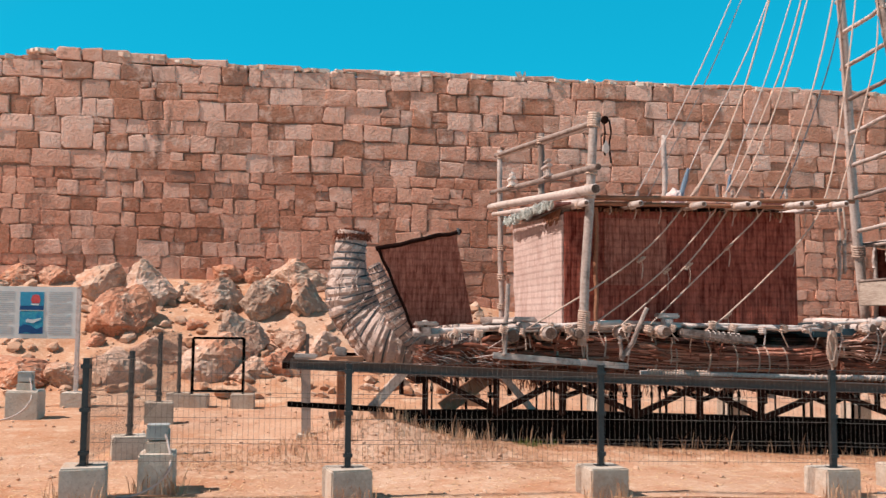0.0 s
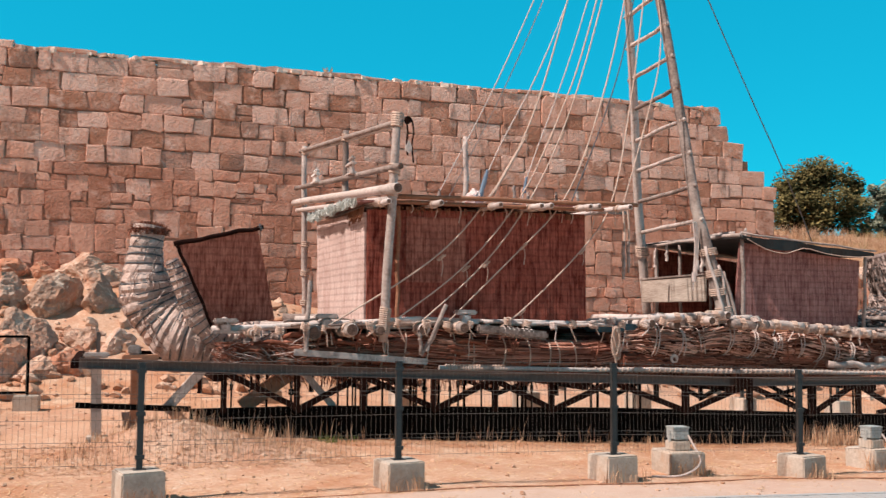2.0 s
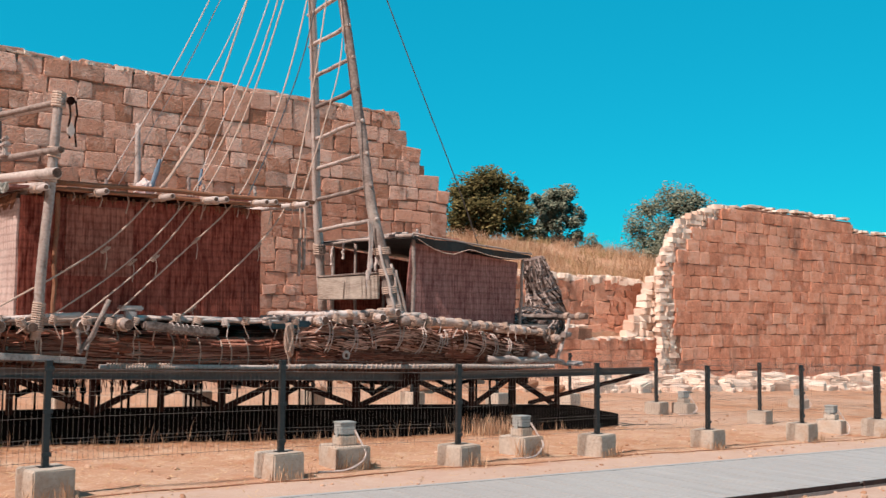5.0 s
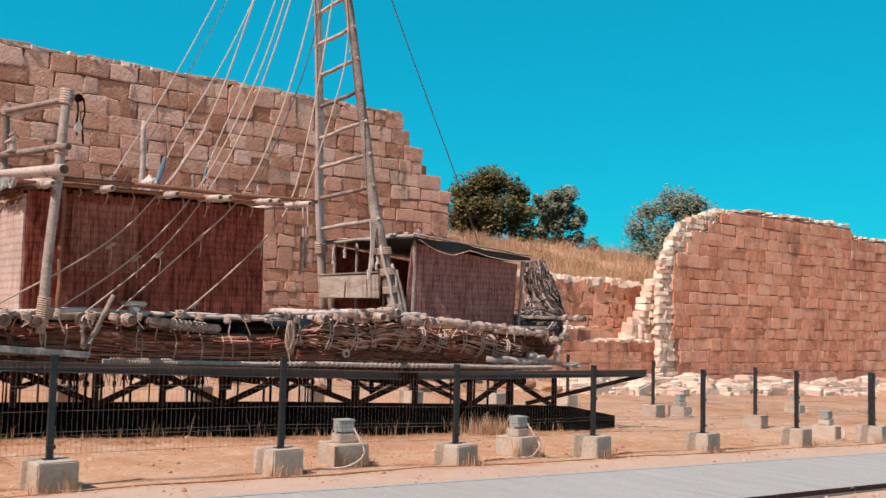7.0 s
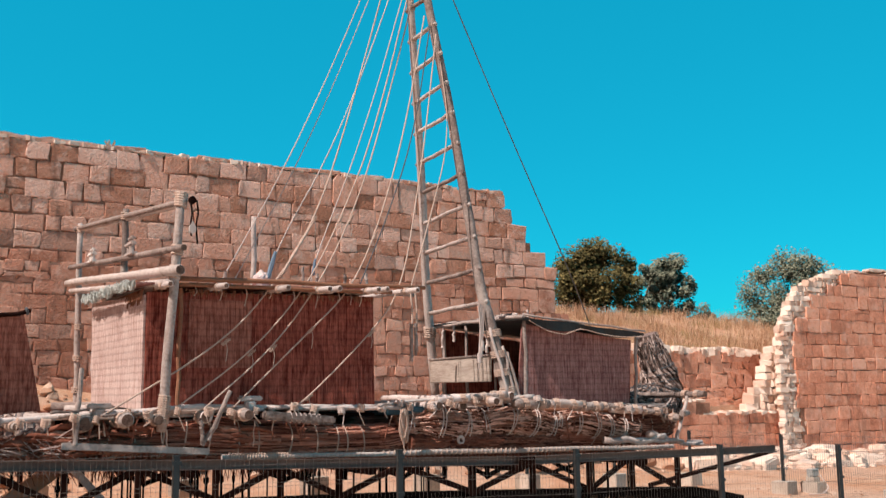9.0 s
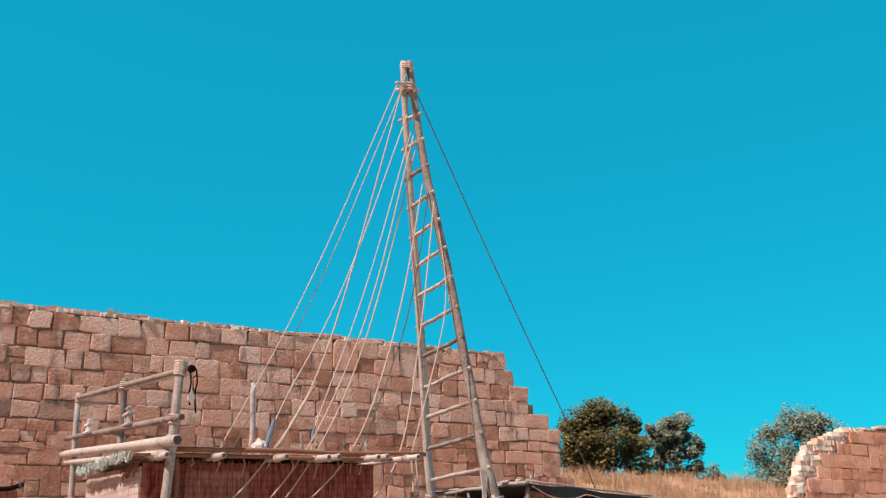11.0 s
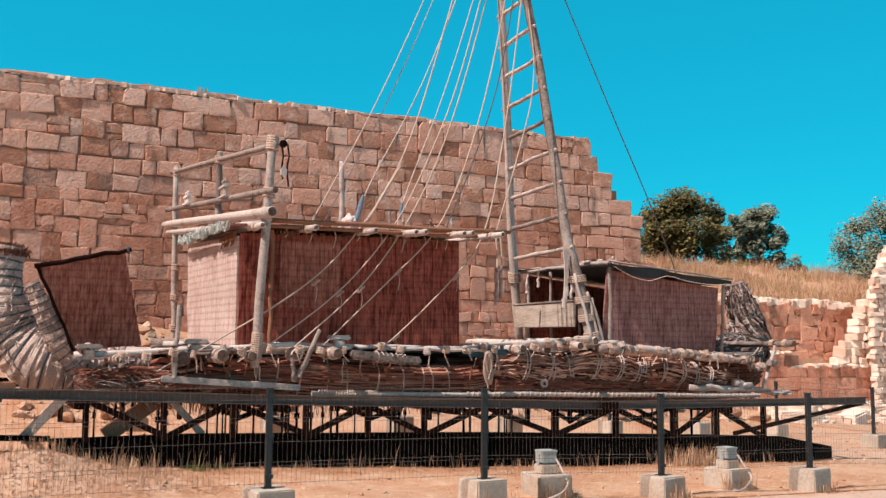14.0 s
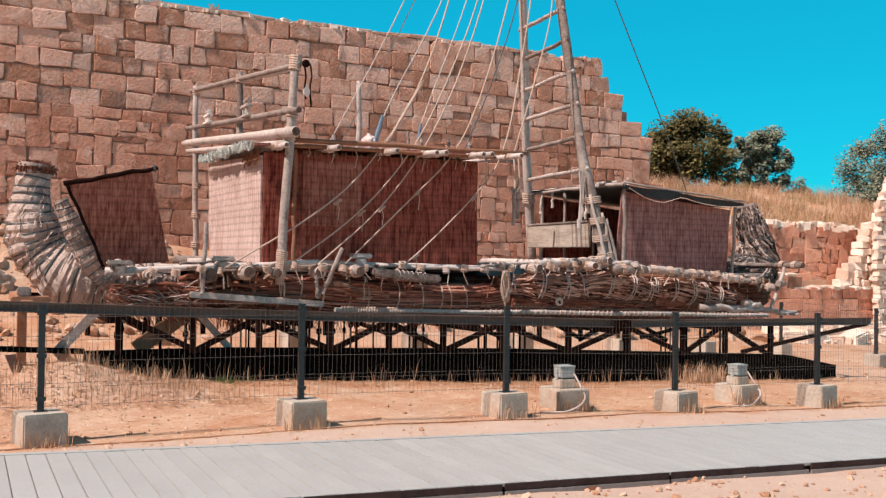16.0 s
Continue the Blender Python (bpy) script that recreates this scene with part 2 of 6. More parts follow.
M_BOARD = material("composite_board", (0.36, 0.345, 0.335), (0.47, 0.455, 0.44), 0.55, 1.2, 50, 0.15, vary="object", stretch=(1, 1, 1), island=0.06)
M_RAIL = material("dull_rail", (0.20, 0.165, 0.155), (0.33, 0.29, 0.275), 0.55, 3, 40, 0.2)
M_FASCIA = material("dark_fascia", (0.035, 0.022, 0.02), (0.09, 0.06, 0.055), 0.7, 3, 30, 0.3)
M_LEAF = material("dark_leaf", (0.035, 0.033, 0.013), (0.24, 0.19, 0.08), 0.7, 0.8, 6, 0, vary="island", third=(0.115, 0.098, 0.04))
M_OLIVE = material("olive_leaf", (0.065, 0.08, 0.058), (0.34, 0.345, 0.25), 0.7, 0.8, 6, 0, vary="island", third=(0.175, 0.195, 0.14))
M_BARK = material("bark", (0.07, 0.05, 0.035), (0.18, 0.13, 0.09), 0.9, 5, 30, 0.6)
M_DRY = material("dry_grass", (0.40, 0.26, 0.14), (0.74, 0.54, 0.34), 0.9, 0.35, 9, 0, vary="island", third=(0.62, 0.40, 0.22))
M_SCRUB = material("scrub_leaf", (0.22, 0.17, 0.075), (0.46, 0.36, 0.19), 0.9, 1.0, 9, 0, vary="island")
M_LITTER = material("reed_litter", (0.28, 0.115, 0.055), (0.58, 0.31, 0.17), 0.9, 2, 9, 0, vary="island")
M_GREEN = material("green_weed", (0.06, 0.09, 0.02), (0.15, 0.18, 0.05), 0.8, 2, 9, 0, vary="island")
M_GALV = material("zinc_steel", (0.30, 0.235, 0.205), (0.46, 0.37, 0.33), 0.6, 4, 30, 0.1)
M_LAMP = material("grey_plastic", (0.30, 0.33, 0.33), (0.46, 0.48, 0.47), 0.5, 3, 40, 0.05)
M_TARP = material("black_tarp", (0.010, 0.010, 0.011), (0.032, 0.03, 0.028), 0.6, 3, 14, 0.5)
M_BLUETARP = material("blue_tarp", (0.01, 0.035, 0.055), (0.03, 0.08, 0.11), 0.5, 3, 14, 0.5)
M_CLOTH = material("pale_cloth", (0.55, 0.42, 0.40), (0.78, 0.68, 0.66), 0.9, 6, 40, 0.3)
M_BLUE = material("blue_cloth", (0.10, 0.15, 0.22), (0.22, 0.30, 0.38), 0.8, 6, 40, 0.3)
M_PANEL = material("sign_panel", (0.60, 0.62, 0.62), (0.72, 0.73, 0.72), 0.4, 2, 20, 0)
M_INK = material("grey_ink", (0.46, 0.48, 0.49), (0.53, 0.54, 0.55), 0.5, 2, 20, 0)
M_DEEP = material("deep_blue_print", (0.005, 0.045, 0.16), (0.01, 0.08, 0.24), 0.4, 6, 20, 0)
M_FOAM = material("white_print", (0.45, 0.55, 0.58), (0.70, 0.76, 0.78), 0.4, 9, 30, 0)
M_PRINT1 = material("blue_print", (0.02, 0.22, 0.42), (0.05, 0.36, 0.55), 0.4, 4, 20, 0)
M_PRINT2 = material("sea_print", (0.005, 0.10, 0.35), (0.10, 0.45, 0.50), 0.4, 9, 20, 0, third=(0.02, 0.28, 0.45))
M_PRINT3 = material("red_print", (0.55, 0.05, 0.06), (0.65, 0.12, 0.12), 0.4, 4, 20, 0)


def mat_material(name, dark, light):
    """Reed matting: fine upright reeds of mixed tone, tied by level threads that wander a little."""
    m = bpy.data.materials.new(name)
    m.use_nodes = True
    n, l = m.node_tree.nodes, m.node_tree.links
    bsdf = n["Principled BSDF"]
    bsdf.inputs["Roughness"].default_value = 0.9
    bsdf.inputs["Specular IOR Level"].default_value = 0.05
    co = n.new("ShaderNodeTexCoord")

    def streaks(scale, detail):
        mp, nz = n.new("ShaderNodeMapping"), n.new("ShaderNodeTexNoise")
        mp.inputs["Scale"].default_value = scale
        nz.inputs["Scale"].default_value, nz.inputs["Detail"].default_value, nz.inputs["Roughness"].default_value = 1.0, detail, 0.7
        l.new(co.outputs["Object"], mp.inputs[0])
        l.new(mp.outputs[0], nz.inputs["Vector"])
        return nz.outputs[0]

    def op(kind, a, b):
        q = n.new("ShaderNodeMath")
        q.operation = kind
        for k, v in enumerate((a, b)):
            if isinstance(v, float):
                q.inputs[k].default_value = v
            else:
                l.new(v, q.inputs[k])
        return q.outputs[0]

    reeds = streaks((38, 38, 1.6), 3.0)
    bunches = streaks((16, 16, 5.0), 3.0)
    worn = streaks((1.6, 1.6, 1.0), 4.0)
    tone = op("ADD", op("MULTIPLY", reeds, 0.5), op("ADD", op("MULTIPLY", bunches, 0.32), op("MULTIPLY", worn, 0.18)))
    ramp = n.new("ShaderNodeValToRGB")
    e = ramp.color_ramp.elements
    e[0].position, e[0].color = 0.40, (*dark, 1)
    e[1].position, e[1].color = 0.62, (*light, 1)
    l.new(tone, ramp.inputs[0])
    rows = n.new("ShaderNodeTexWave")
    rows.bands_direction = "Z"
    for k, v in (("Scale", 3.2), ("Distortion", 2.2), ("Detail", 4.0), ("Detail Scale", 4.0)):
        rows.inputs[k].default_value = v
    l.new(co.outputs["Object"], rows.inputs[0])
    line = n.new("ShaderNodeMapRange")
    line.inputs[1].default_value, line.inputs[2].default_value, line.inputs[3].default_value = 0.0, 0.40, 0.80
    l.new(rows.outputs[1], line.inputs[0])
    mul = n.new("ShaderNodeMix")
    mul.data_type, mul.blend_type = "RGBA", "MULTIPLY"
    mul.inputs[0].default_value = 1.0
    l.new(ramp.outputs[0], mul.inputs[6])
    l.new(line.outputs[0], mul.inputs[7])
    l.new(mul.outputs[2], bsdf.inputs["Base Color"])
    bp = n.new("ShaderNodeBump")
    bp.inputs["Strength"].default_value, bp.inputs["Distance"].default_value = 0.9, 0.012
    l.new(op("MULTIPLY", reeds, line.outputs[0]), bp.inputs["Height"])
    l.new(bp.outputs[0], bsdf.inputs["Normal"])
    return m


# same red matting twice: shade painted into MATX, sunlight painted into MATY
M_MATX = mat_material("red_matting_shaded", (0.11, 0.019, 0.013), (0.46, 0.14, 0.10))
M_MATY = mat_material("red_matting_sunlit", (0.43, 0.285, 0.25), (0.68, 0.55, 0.51))
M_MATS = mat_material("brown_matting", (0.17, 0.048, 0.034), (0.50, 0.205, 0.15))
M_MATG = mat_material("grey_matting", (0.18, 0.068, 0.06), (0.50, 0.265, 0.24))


# ---- mesh helpers ----
def mesh(name, verts, faces, mat, smooth=False):
    me = bpy.data.meshes.new(name)
    me.from_pydata([tuple(v) for v in verts], [], faces)
    me.materials.append(mat)
    if smooth:
        me.polygons.foreach_set("use_smooth", [True] * len(me.polygons))
    return me


def part(name, geo, mat, parent=None, label="", smooth=False):
    """Links (verts, faces) or a bmesh as one mesh object under a thing or part."""
    if isinstance(geo, bmesh.types.BMesh):
        me = bpy.data.meshes.new(name)
        geo.to_mesh(me)
        geo.free()
        me.materials.append(mat)
        if smooth:
            me.polygons.foreach_set("use_smooth", [True] * len(me.polygons))
    else:
        me = mesh(name, geo[0], geo[1], mat, smooth)
    ob = new(name, me)
    if parent:
        ob.parent = parent
    return tagged(ob, label)


def thing(name, label, category, group="", kind="", at=(0, 0, 0)):
    ob = new(name)
    ob.location = at
    return tagged(ob, label, category, group, kind)


def join(*geos):
    v, f = [], []
    for gv, gf in geos:
        k = len(v)
        v.extend(gv)
        f.extend([tuple(i + k for i in q) for q in gf])
    return v, f


def box(x0, x1, y0, y1, z0, z1, bevel=0.0):
    """A box with its edges cut by bevel."""
    bm = bmesh.new()
    bmesh.ops.create_cube(bm, size=1)
    bmesh.ops.scale(bm, vec=(x1 - x0, y1 - y0, z1 - z0), verts=bm.verts)
    bmesh.ops.translate(bm, vec=((x0 + x1) / 2, (y0 + y1) / 2, (z0 + z1) / 2), verts=bm.verts)
    if bevel:
        bmesh.ops.bevel(bm, geom=bm.edges[:], offset=bevel, segments=2, affect="EDGES")
    bm.verts.index_update()
    v = [tuple(p.co) for p in bm.verts]
    f = [tuple(p.index for p in q.verts) for q in bm.faces]
    bm.free()
    return v, f


def bar(a, b, w, h, bevel=0.006, up=(0, 0, 1)):
    """A squared beam from a to b, w wide and h high."""
    a, b = Vector(a), Vector(b)
    d = (b - a).normalized()
    s = d.cross(Vector(up))
    s = (s if s.length > 1e-4 else d.cross(Vector((0, 1, 0)))).normalized()
    u = s.cross(d)
    gv, gf = box(-w / 2, w / 2, 0, (b - a).length, -h / 2, h / 2, bevel)
    return [tuple(a + s * p[0] + d * p[1] + u * p[2]) for p in gv], gf


def frames_along(pts):
    pts = [Vector(p) for p in pts]
    out, ref = [], Vector((0.13, 0.21, 0.97))
    for i, p in enumerate(pts):
        d = (pts[min(i + 1, len(pts) - 1)] - pts[max(i - 1, 0)]).normalized()
        s = d.cross(ref)
        s = (s if s.length > 0.05 else d.cross(Vector((1, 0, 0)))).normalized()
        out.append((p, d, s, s.cross(d)))
    return out


def tube(pts, radii, sides=8, wob=0.0, seed=0, cap=True):
    """A round bar along pts; wob makes it uneven like a real pole."""
    rng = random.Random(seed)
    fr = frames_along(pts)
    if not isinstance(radii, (list, tuple)):
        radii = [radii] * len(fr)
    v, f = [], []
    for (p, d, s, u), r in zip(fr, radii):
        for k in range(sides):
            a = 2 * math.pi * k / sides
            q = r * (1 + wob * rng.uniform(-1, 1))
            v.append(tuple(p + s * (q * math.cos(a)) + u * (q * math.sin(a))))
    n = len(fr)
    for i in range(n - 1):
        for k in range(sides):
            j = (k + 1) % sides
            f.append((i * sides + k, i * sides + j, (i + 1) * sides + j, (i + 1) * sides + k))
    if cap:
        f.append(tuple(range(sides - 1, -1, -1)))
        f.append(tuple((n - 1) * sides + k for k in range(sides)))
    return v, f


def smooth_path(pts, step=0.15):
    """A soft curve through the points."""
    p = [Vector(q) for q in pts]
    p = [p[0] * 2 - p[1]] + p + [p[-1] * 2 - p[-2]]
    out = []
    for i in range(1, len(p) - 2):
        n = max(2, int((p[i + 1] - p[i]).length / step))
        for k in range(n):
            t = k / n
            out.append(0.5 * (2 * p[i] + (p[i + 1] - p[i - 1]) * t + (2 * p[i - 1] - 5 * p[i] + 4 * p[i + 1] - p[i + 2]) * t * t
                              + (3 * p[i] - p[i - 1] - 3 * p[i + 1] + p[i + 2]) * t ** 3))
    out.append(p[-2])
    return out


def rope_path(pts, rounds=3):
    """A taut line through the points with softened corners."""
    p = [Vector(q) for q in pts]
    for _ in range(rounds):
        q = [p[0]]
        for a, b in zip(p[:-1], p[1:]):
            q += [a.lerp(b, 0.25), a.lerp(b, 0.75)]
        p = q + [p[-1]]
    return p


def pole_points(a, b, n=7, bend=0.02, seed=0):
    rng = random.Random(seed)
    a, b = Vector(a), Vector(b)
    return [a.lerp(b, i / (n - 1)) + Vector([rng.uniform(-bend, bend) for _ in range(3)]) * (0 < i < n - 1) for i in range(n)]


def pole(a, b, r0, r1=None, seed=0, bend=0.015, sides=9):
    """A slightly crooked, tapered pole."""
    r1 = r0 if r1 is None else r1
    pts = pole_points(a, b, 8, bend, seed)
    return tube(pts, [r0 + (r1 - r0) * i / 7 for i in range(8)], sides, 0.05, seed)


def wrap(a, b, r, turns, thick, seed=0):
    """A rope wound round the line from a to b."""
    a, b = Vector(a), Vector(b)
    d = (b - a).normalized()
    s = d.cross(Vector((0.3, 0.2, 0.9))).normalized()
    u = s.cross(d)
    n = turns * 10
    pts = [a.lerp(b, i / n) + s * (r * math.cos(i * 0.628)) + u * (r * math.sin(i * 0.628)) for i in range(n + 1)]
    return tube(pts, thick, 5)


def ring(c, d, r, thick, seed=0, sides=16, squash=1.0):
    rng = random.Random(seed)
    d = (Vector(d).normalized() + Vector([rng.uniform(-0.12, 0.12) for _ in range(3)])).normalized()
    s = d.cross(Vector((0.1, 0.2, 0.97))).normalized()
    u = s.cross(d)
    c = Vector(c)
    pts = [c + s * (r * math.cos(2 * math.pi * k / sides)) + u * (r * squash * math.sin(2 * math.pi * k / sides)) for k in range(sides + 1)]
    return tube(pts, thick, 5, cap=False)


def bundle(path, radii, strands, seed, reed=0.011, length=(0.5, 1.6), stray=0.03, step=0.14, rolls=0.0, tight=0.0):
    """A thick reed roll: an uneven core covered by many single reeds."""
    rng = random.Random(seed)
    fine = smooth_path(path, step)
    n = len(fine)
    rr = list(np.interp(np.linspace(0, 1, n), np.linspace(0, 1, len(radii)), radii))
    fr = frames_along(fine)
    rr = [r * (1 + 0.18 * noise.noise(Vector((i * step * 1.9, seed, 0)))) for i, r in enumerate(rr)]
    if rolls:
        rr = [r * (0.955 + 0.07 * abs(math.sin(math.pi * i * step / rolls))) for i, r in enumerate(rr)]
    core = tube(fine, [r * 0.975 for r in rr], 20, 0.035, seed)
    geos = [core]
    for k in range(strands):
        a = rng.uniform(0, 2 * math.pi)
        run = max(3, int(rng.uniform(*length) / step))
        i0 = rng.randint(-2, n - 3)
        lift, drift = rng.uniform(0.955 + 0.02 * tight, 1.02 - 0.022 * tight), rng.uniform(-0.05, 0.05) * (1 - 0.7 * tight)
        pts = []
        for i in range(max(i0, 0), min(i0 + run, n)):
            p, d, s, u = fr[i]
            b = a + drift * (i - i0)
            q = rr[i] * lift + (stray * rng.random() ** 3)
            pts.append(p + s * (q * math.cos(b)) + u * (q * math.sin(b)))
        if len(pts) > 1:
            geos.append(tube(pts, reed * rng.uniform(0.6, 1.4), 4, cap=False))
    return join(*geos), fr, rr


def extrude_profile(pts, y0, y1):
    n = len(pts)
    v = [(x, y0, z) for x, z in pts] + [(x, y1, z) for x, z in pts]
    f = [tuple(range(n)), tuple(range(2 * n - 1, n - 1, -1))] + [((i + 1) % n, i, i + n, (i + 1) % n + n) for i in range(n)]
    return v, f


def smoothstep(a, b, x):
    t = min(1.0, max(0.0, (x - a) / (b - a)))
    return t * t * (3 - 2 * t)


# ---- ground ----
def wall_foot(x):
    """Height of the earth bank against the old wall."""
    return 2.65 - 0.75 * smoothstep(1, 6, x) - 0.5 * smoothstep(8, 16, x) - 1.75 * smoothstep(17, 21, x)


def ground_z(x, y):
    fall = -0.031 * (x - 4)
    flat = -0.031 * (math.sqrt((x - 4) ** 2 + 0.6) + (x - 4)) / 2
    k = smoothstep(8.2, 9.2, y)
    z = max(-1.6, fall) * (1 - k) + max(-1.6, flat) * k
    z = max(z, -1.6)
    if y < 8.2:
        z = min(z, 0.35)
    z += 0.2 * smoothstep(10.5, 14.5, y) * (1 - smoothstep(2, 11, x))
    low = z
    bank = smoothstep(18.0, 24.2, y)
    if y > 17.5 and x < 21.5:
        z = low + (wall_foot(x) - low) * (0.35 * smoothstep(18, 24, y) + 0.65 * min(1.0, max(0.0, (y - 18) / 6)))
        z += 0.22 * bank * (1 - bank) * 4 * noise.noise(Vector((x * 0.9, y * 0.9, 2.0)))
    if x > 21 and y > 18:
        z = low + 0.35 * smoothstep(20, 23.5, y)
    if y > 25.0:
        up = smoothstep(25.0, 26.0, y)
        hill = 3.25 + (6.6 - 0.045 * (x - 36) * (1 if x > 30 else 0) - 3.25) * smoothstep(26, 46, y) - 2.5 * smoothstep(50, 90, y)
        hill += 0.35 * noise.noise(Vector((x * 0.16, y * 0.16, 5.0)))
        z = z * (1 - up) + hill * up
    z += 0.13 * math.exp(-((x - 1.4) / 1.3) ** 2 - ((y - 12.0) / 0.6) ** 2) + 0.30 * math.exp(-((x - 1.05) / 0.75) ** 2 - ((y - 12.5) / 0.5) ** 2)
    z -= 0.06 * math.exp(-((y - 13.0) / 0.55) ** 2) * smoothstep(2.2, 3.6, x) * (1 - smoothstep(13, 15, x))
    z += 0.03 * noise.noise(Vector((x * 0.7, y * 0.7, 0))) + 0.012 * noise.noise(Vector((x * 3.1, y * 3.1, 1)))
    return z


def axis(*stretches):
    out = []
    for a, b, s in stretches:
        out.extend(np.arange(a, b, s).tolist())
    return out + [stretches[-1][1]]


def build_ground():
    xs = axis((-400, -60, 40), (-60, -12, 4), (-12, 26, 0.22), (26, 60, 0.8), (60, 120, 4), (120, 600, 60))
    ys = axis((-300, -20, 40), (-20, 2, 2), (2, 27, 0.22), (27, 60, 0.9), (60, 120, 5), (120, 600, 60))
    v = [(x, y, ground_z(x, y)) for y in ys for x in xs]
    w = len(xs)
    f = [(j * w + i, j * w + i + 1, (j + 1) * w + i + 1, (j + 1) * w + i) for j in range(len(ys) - 1) for i in range(w - 1)]
    nn, ll = M_SAND.node_tree.nodes, M_SAND.node_tree.links
    base = nn["Principled BSDF"].inputs["Base Color"]
    where, axes, wander, ragged, edge, dust = (nn.new("ShaderNode" + k) for k in ("NewGeometry", "SeparateXYZ", "TexNoise", "Math", "MapRange", "Mix"))
    wander.inputs["Scale"].default_value, wander.inputs["Detail"].default_value = 1.7, 5.0
    ragged.operation = "MULTIPLY_ADD"
    ragged.inputs[1].default_value = 0.7
    edge.inputs[1].default_value, edge.inputs[2].default_value, edge.inputs[3].default_value, edge.inputs[4].default_value = 9.40, 9.62, 0.65, 0.0
    dust.data_type = "RGBA"
    dust.inputs[7].default_value = (0.55, 0.425, 0.365, 1)
    ll.new(where.outputs["Position"], axes.inputs[0])
    ll.new(where.outputs["Position"], wander.inputs["Vector"])
    ll.new(wander.outputs[0], ragged.inputs[0])
    ll.new(axes.outputs["Y"], ragged.inputs[2])
    ll.new(ragged.outputs[0], edge.inputs[0])
    ll.new(edge.outputs[0], dust.inputs[0])
    ll.new(base.links[0].from_socket, dust.inputs[6])
    ll.new(dust.outputs[2], base)
    g = part("ground", (v, f), M_SAND, smooth=True)
    tagged(g, "dry ochre sand and gravel ground rising to a bank", "ground", kind="structure")


build_ground()

# ---- steel stand under the boat ----
def beam_z(x):
    return float(np.interp(x, [-0.1, 0.5, 2.9, 5.7, 9.7, 13.4, 15.3], [1.14, 1.11, 1.01, 0.90, 0.765, 0.74, 0.73]))


def sill_z(x):
    return float(np.interp(x, [-0.1, 1.3, 3.05, 7.4, 11.9, 13.6, 14.7], [0.63, 0.53, 0.53, 0.40, 0.20, 0.11, -0.12]))


def channel(xs, y, zf, h, depth, thick=0.012):
    """A C-shaped steel beam, one swept profile that follows zf along x, its open side towards -y."""
    prof = [(0, -h / 2), (0, h / 2), (-depth, h / 2), (-depth, h / 2 - thick), (-thick, h / 2 - thick), (-thick, -h / 2 + thick), (-depth, -h / 2 + thick), (-depth, -h / 2)]
    k = len(prof)
    v = [(x, y + a, zf(x) + b) for x in xs for a, b in prof]
    f = [(i * k + m, i * k + (m + 1) % k, (i + 1) * k + (m + 1) % k, (i + 1) * k + m) for i in range(len(xs) - 1) for m in range(k)]
    f += [tuple(range(k - 1, -1, -1)), tuple((len(xs) - 1) * k + m for m in range(k))]
    return v, f


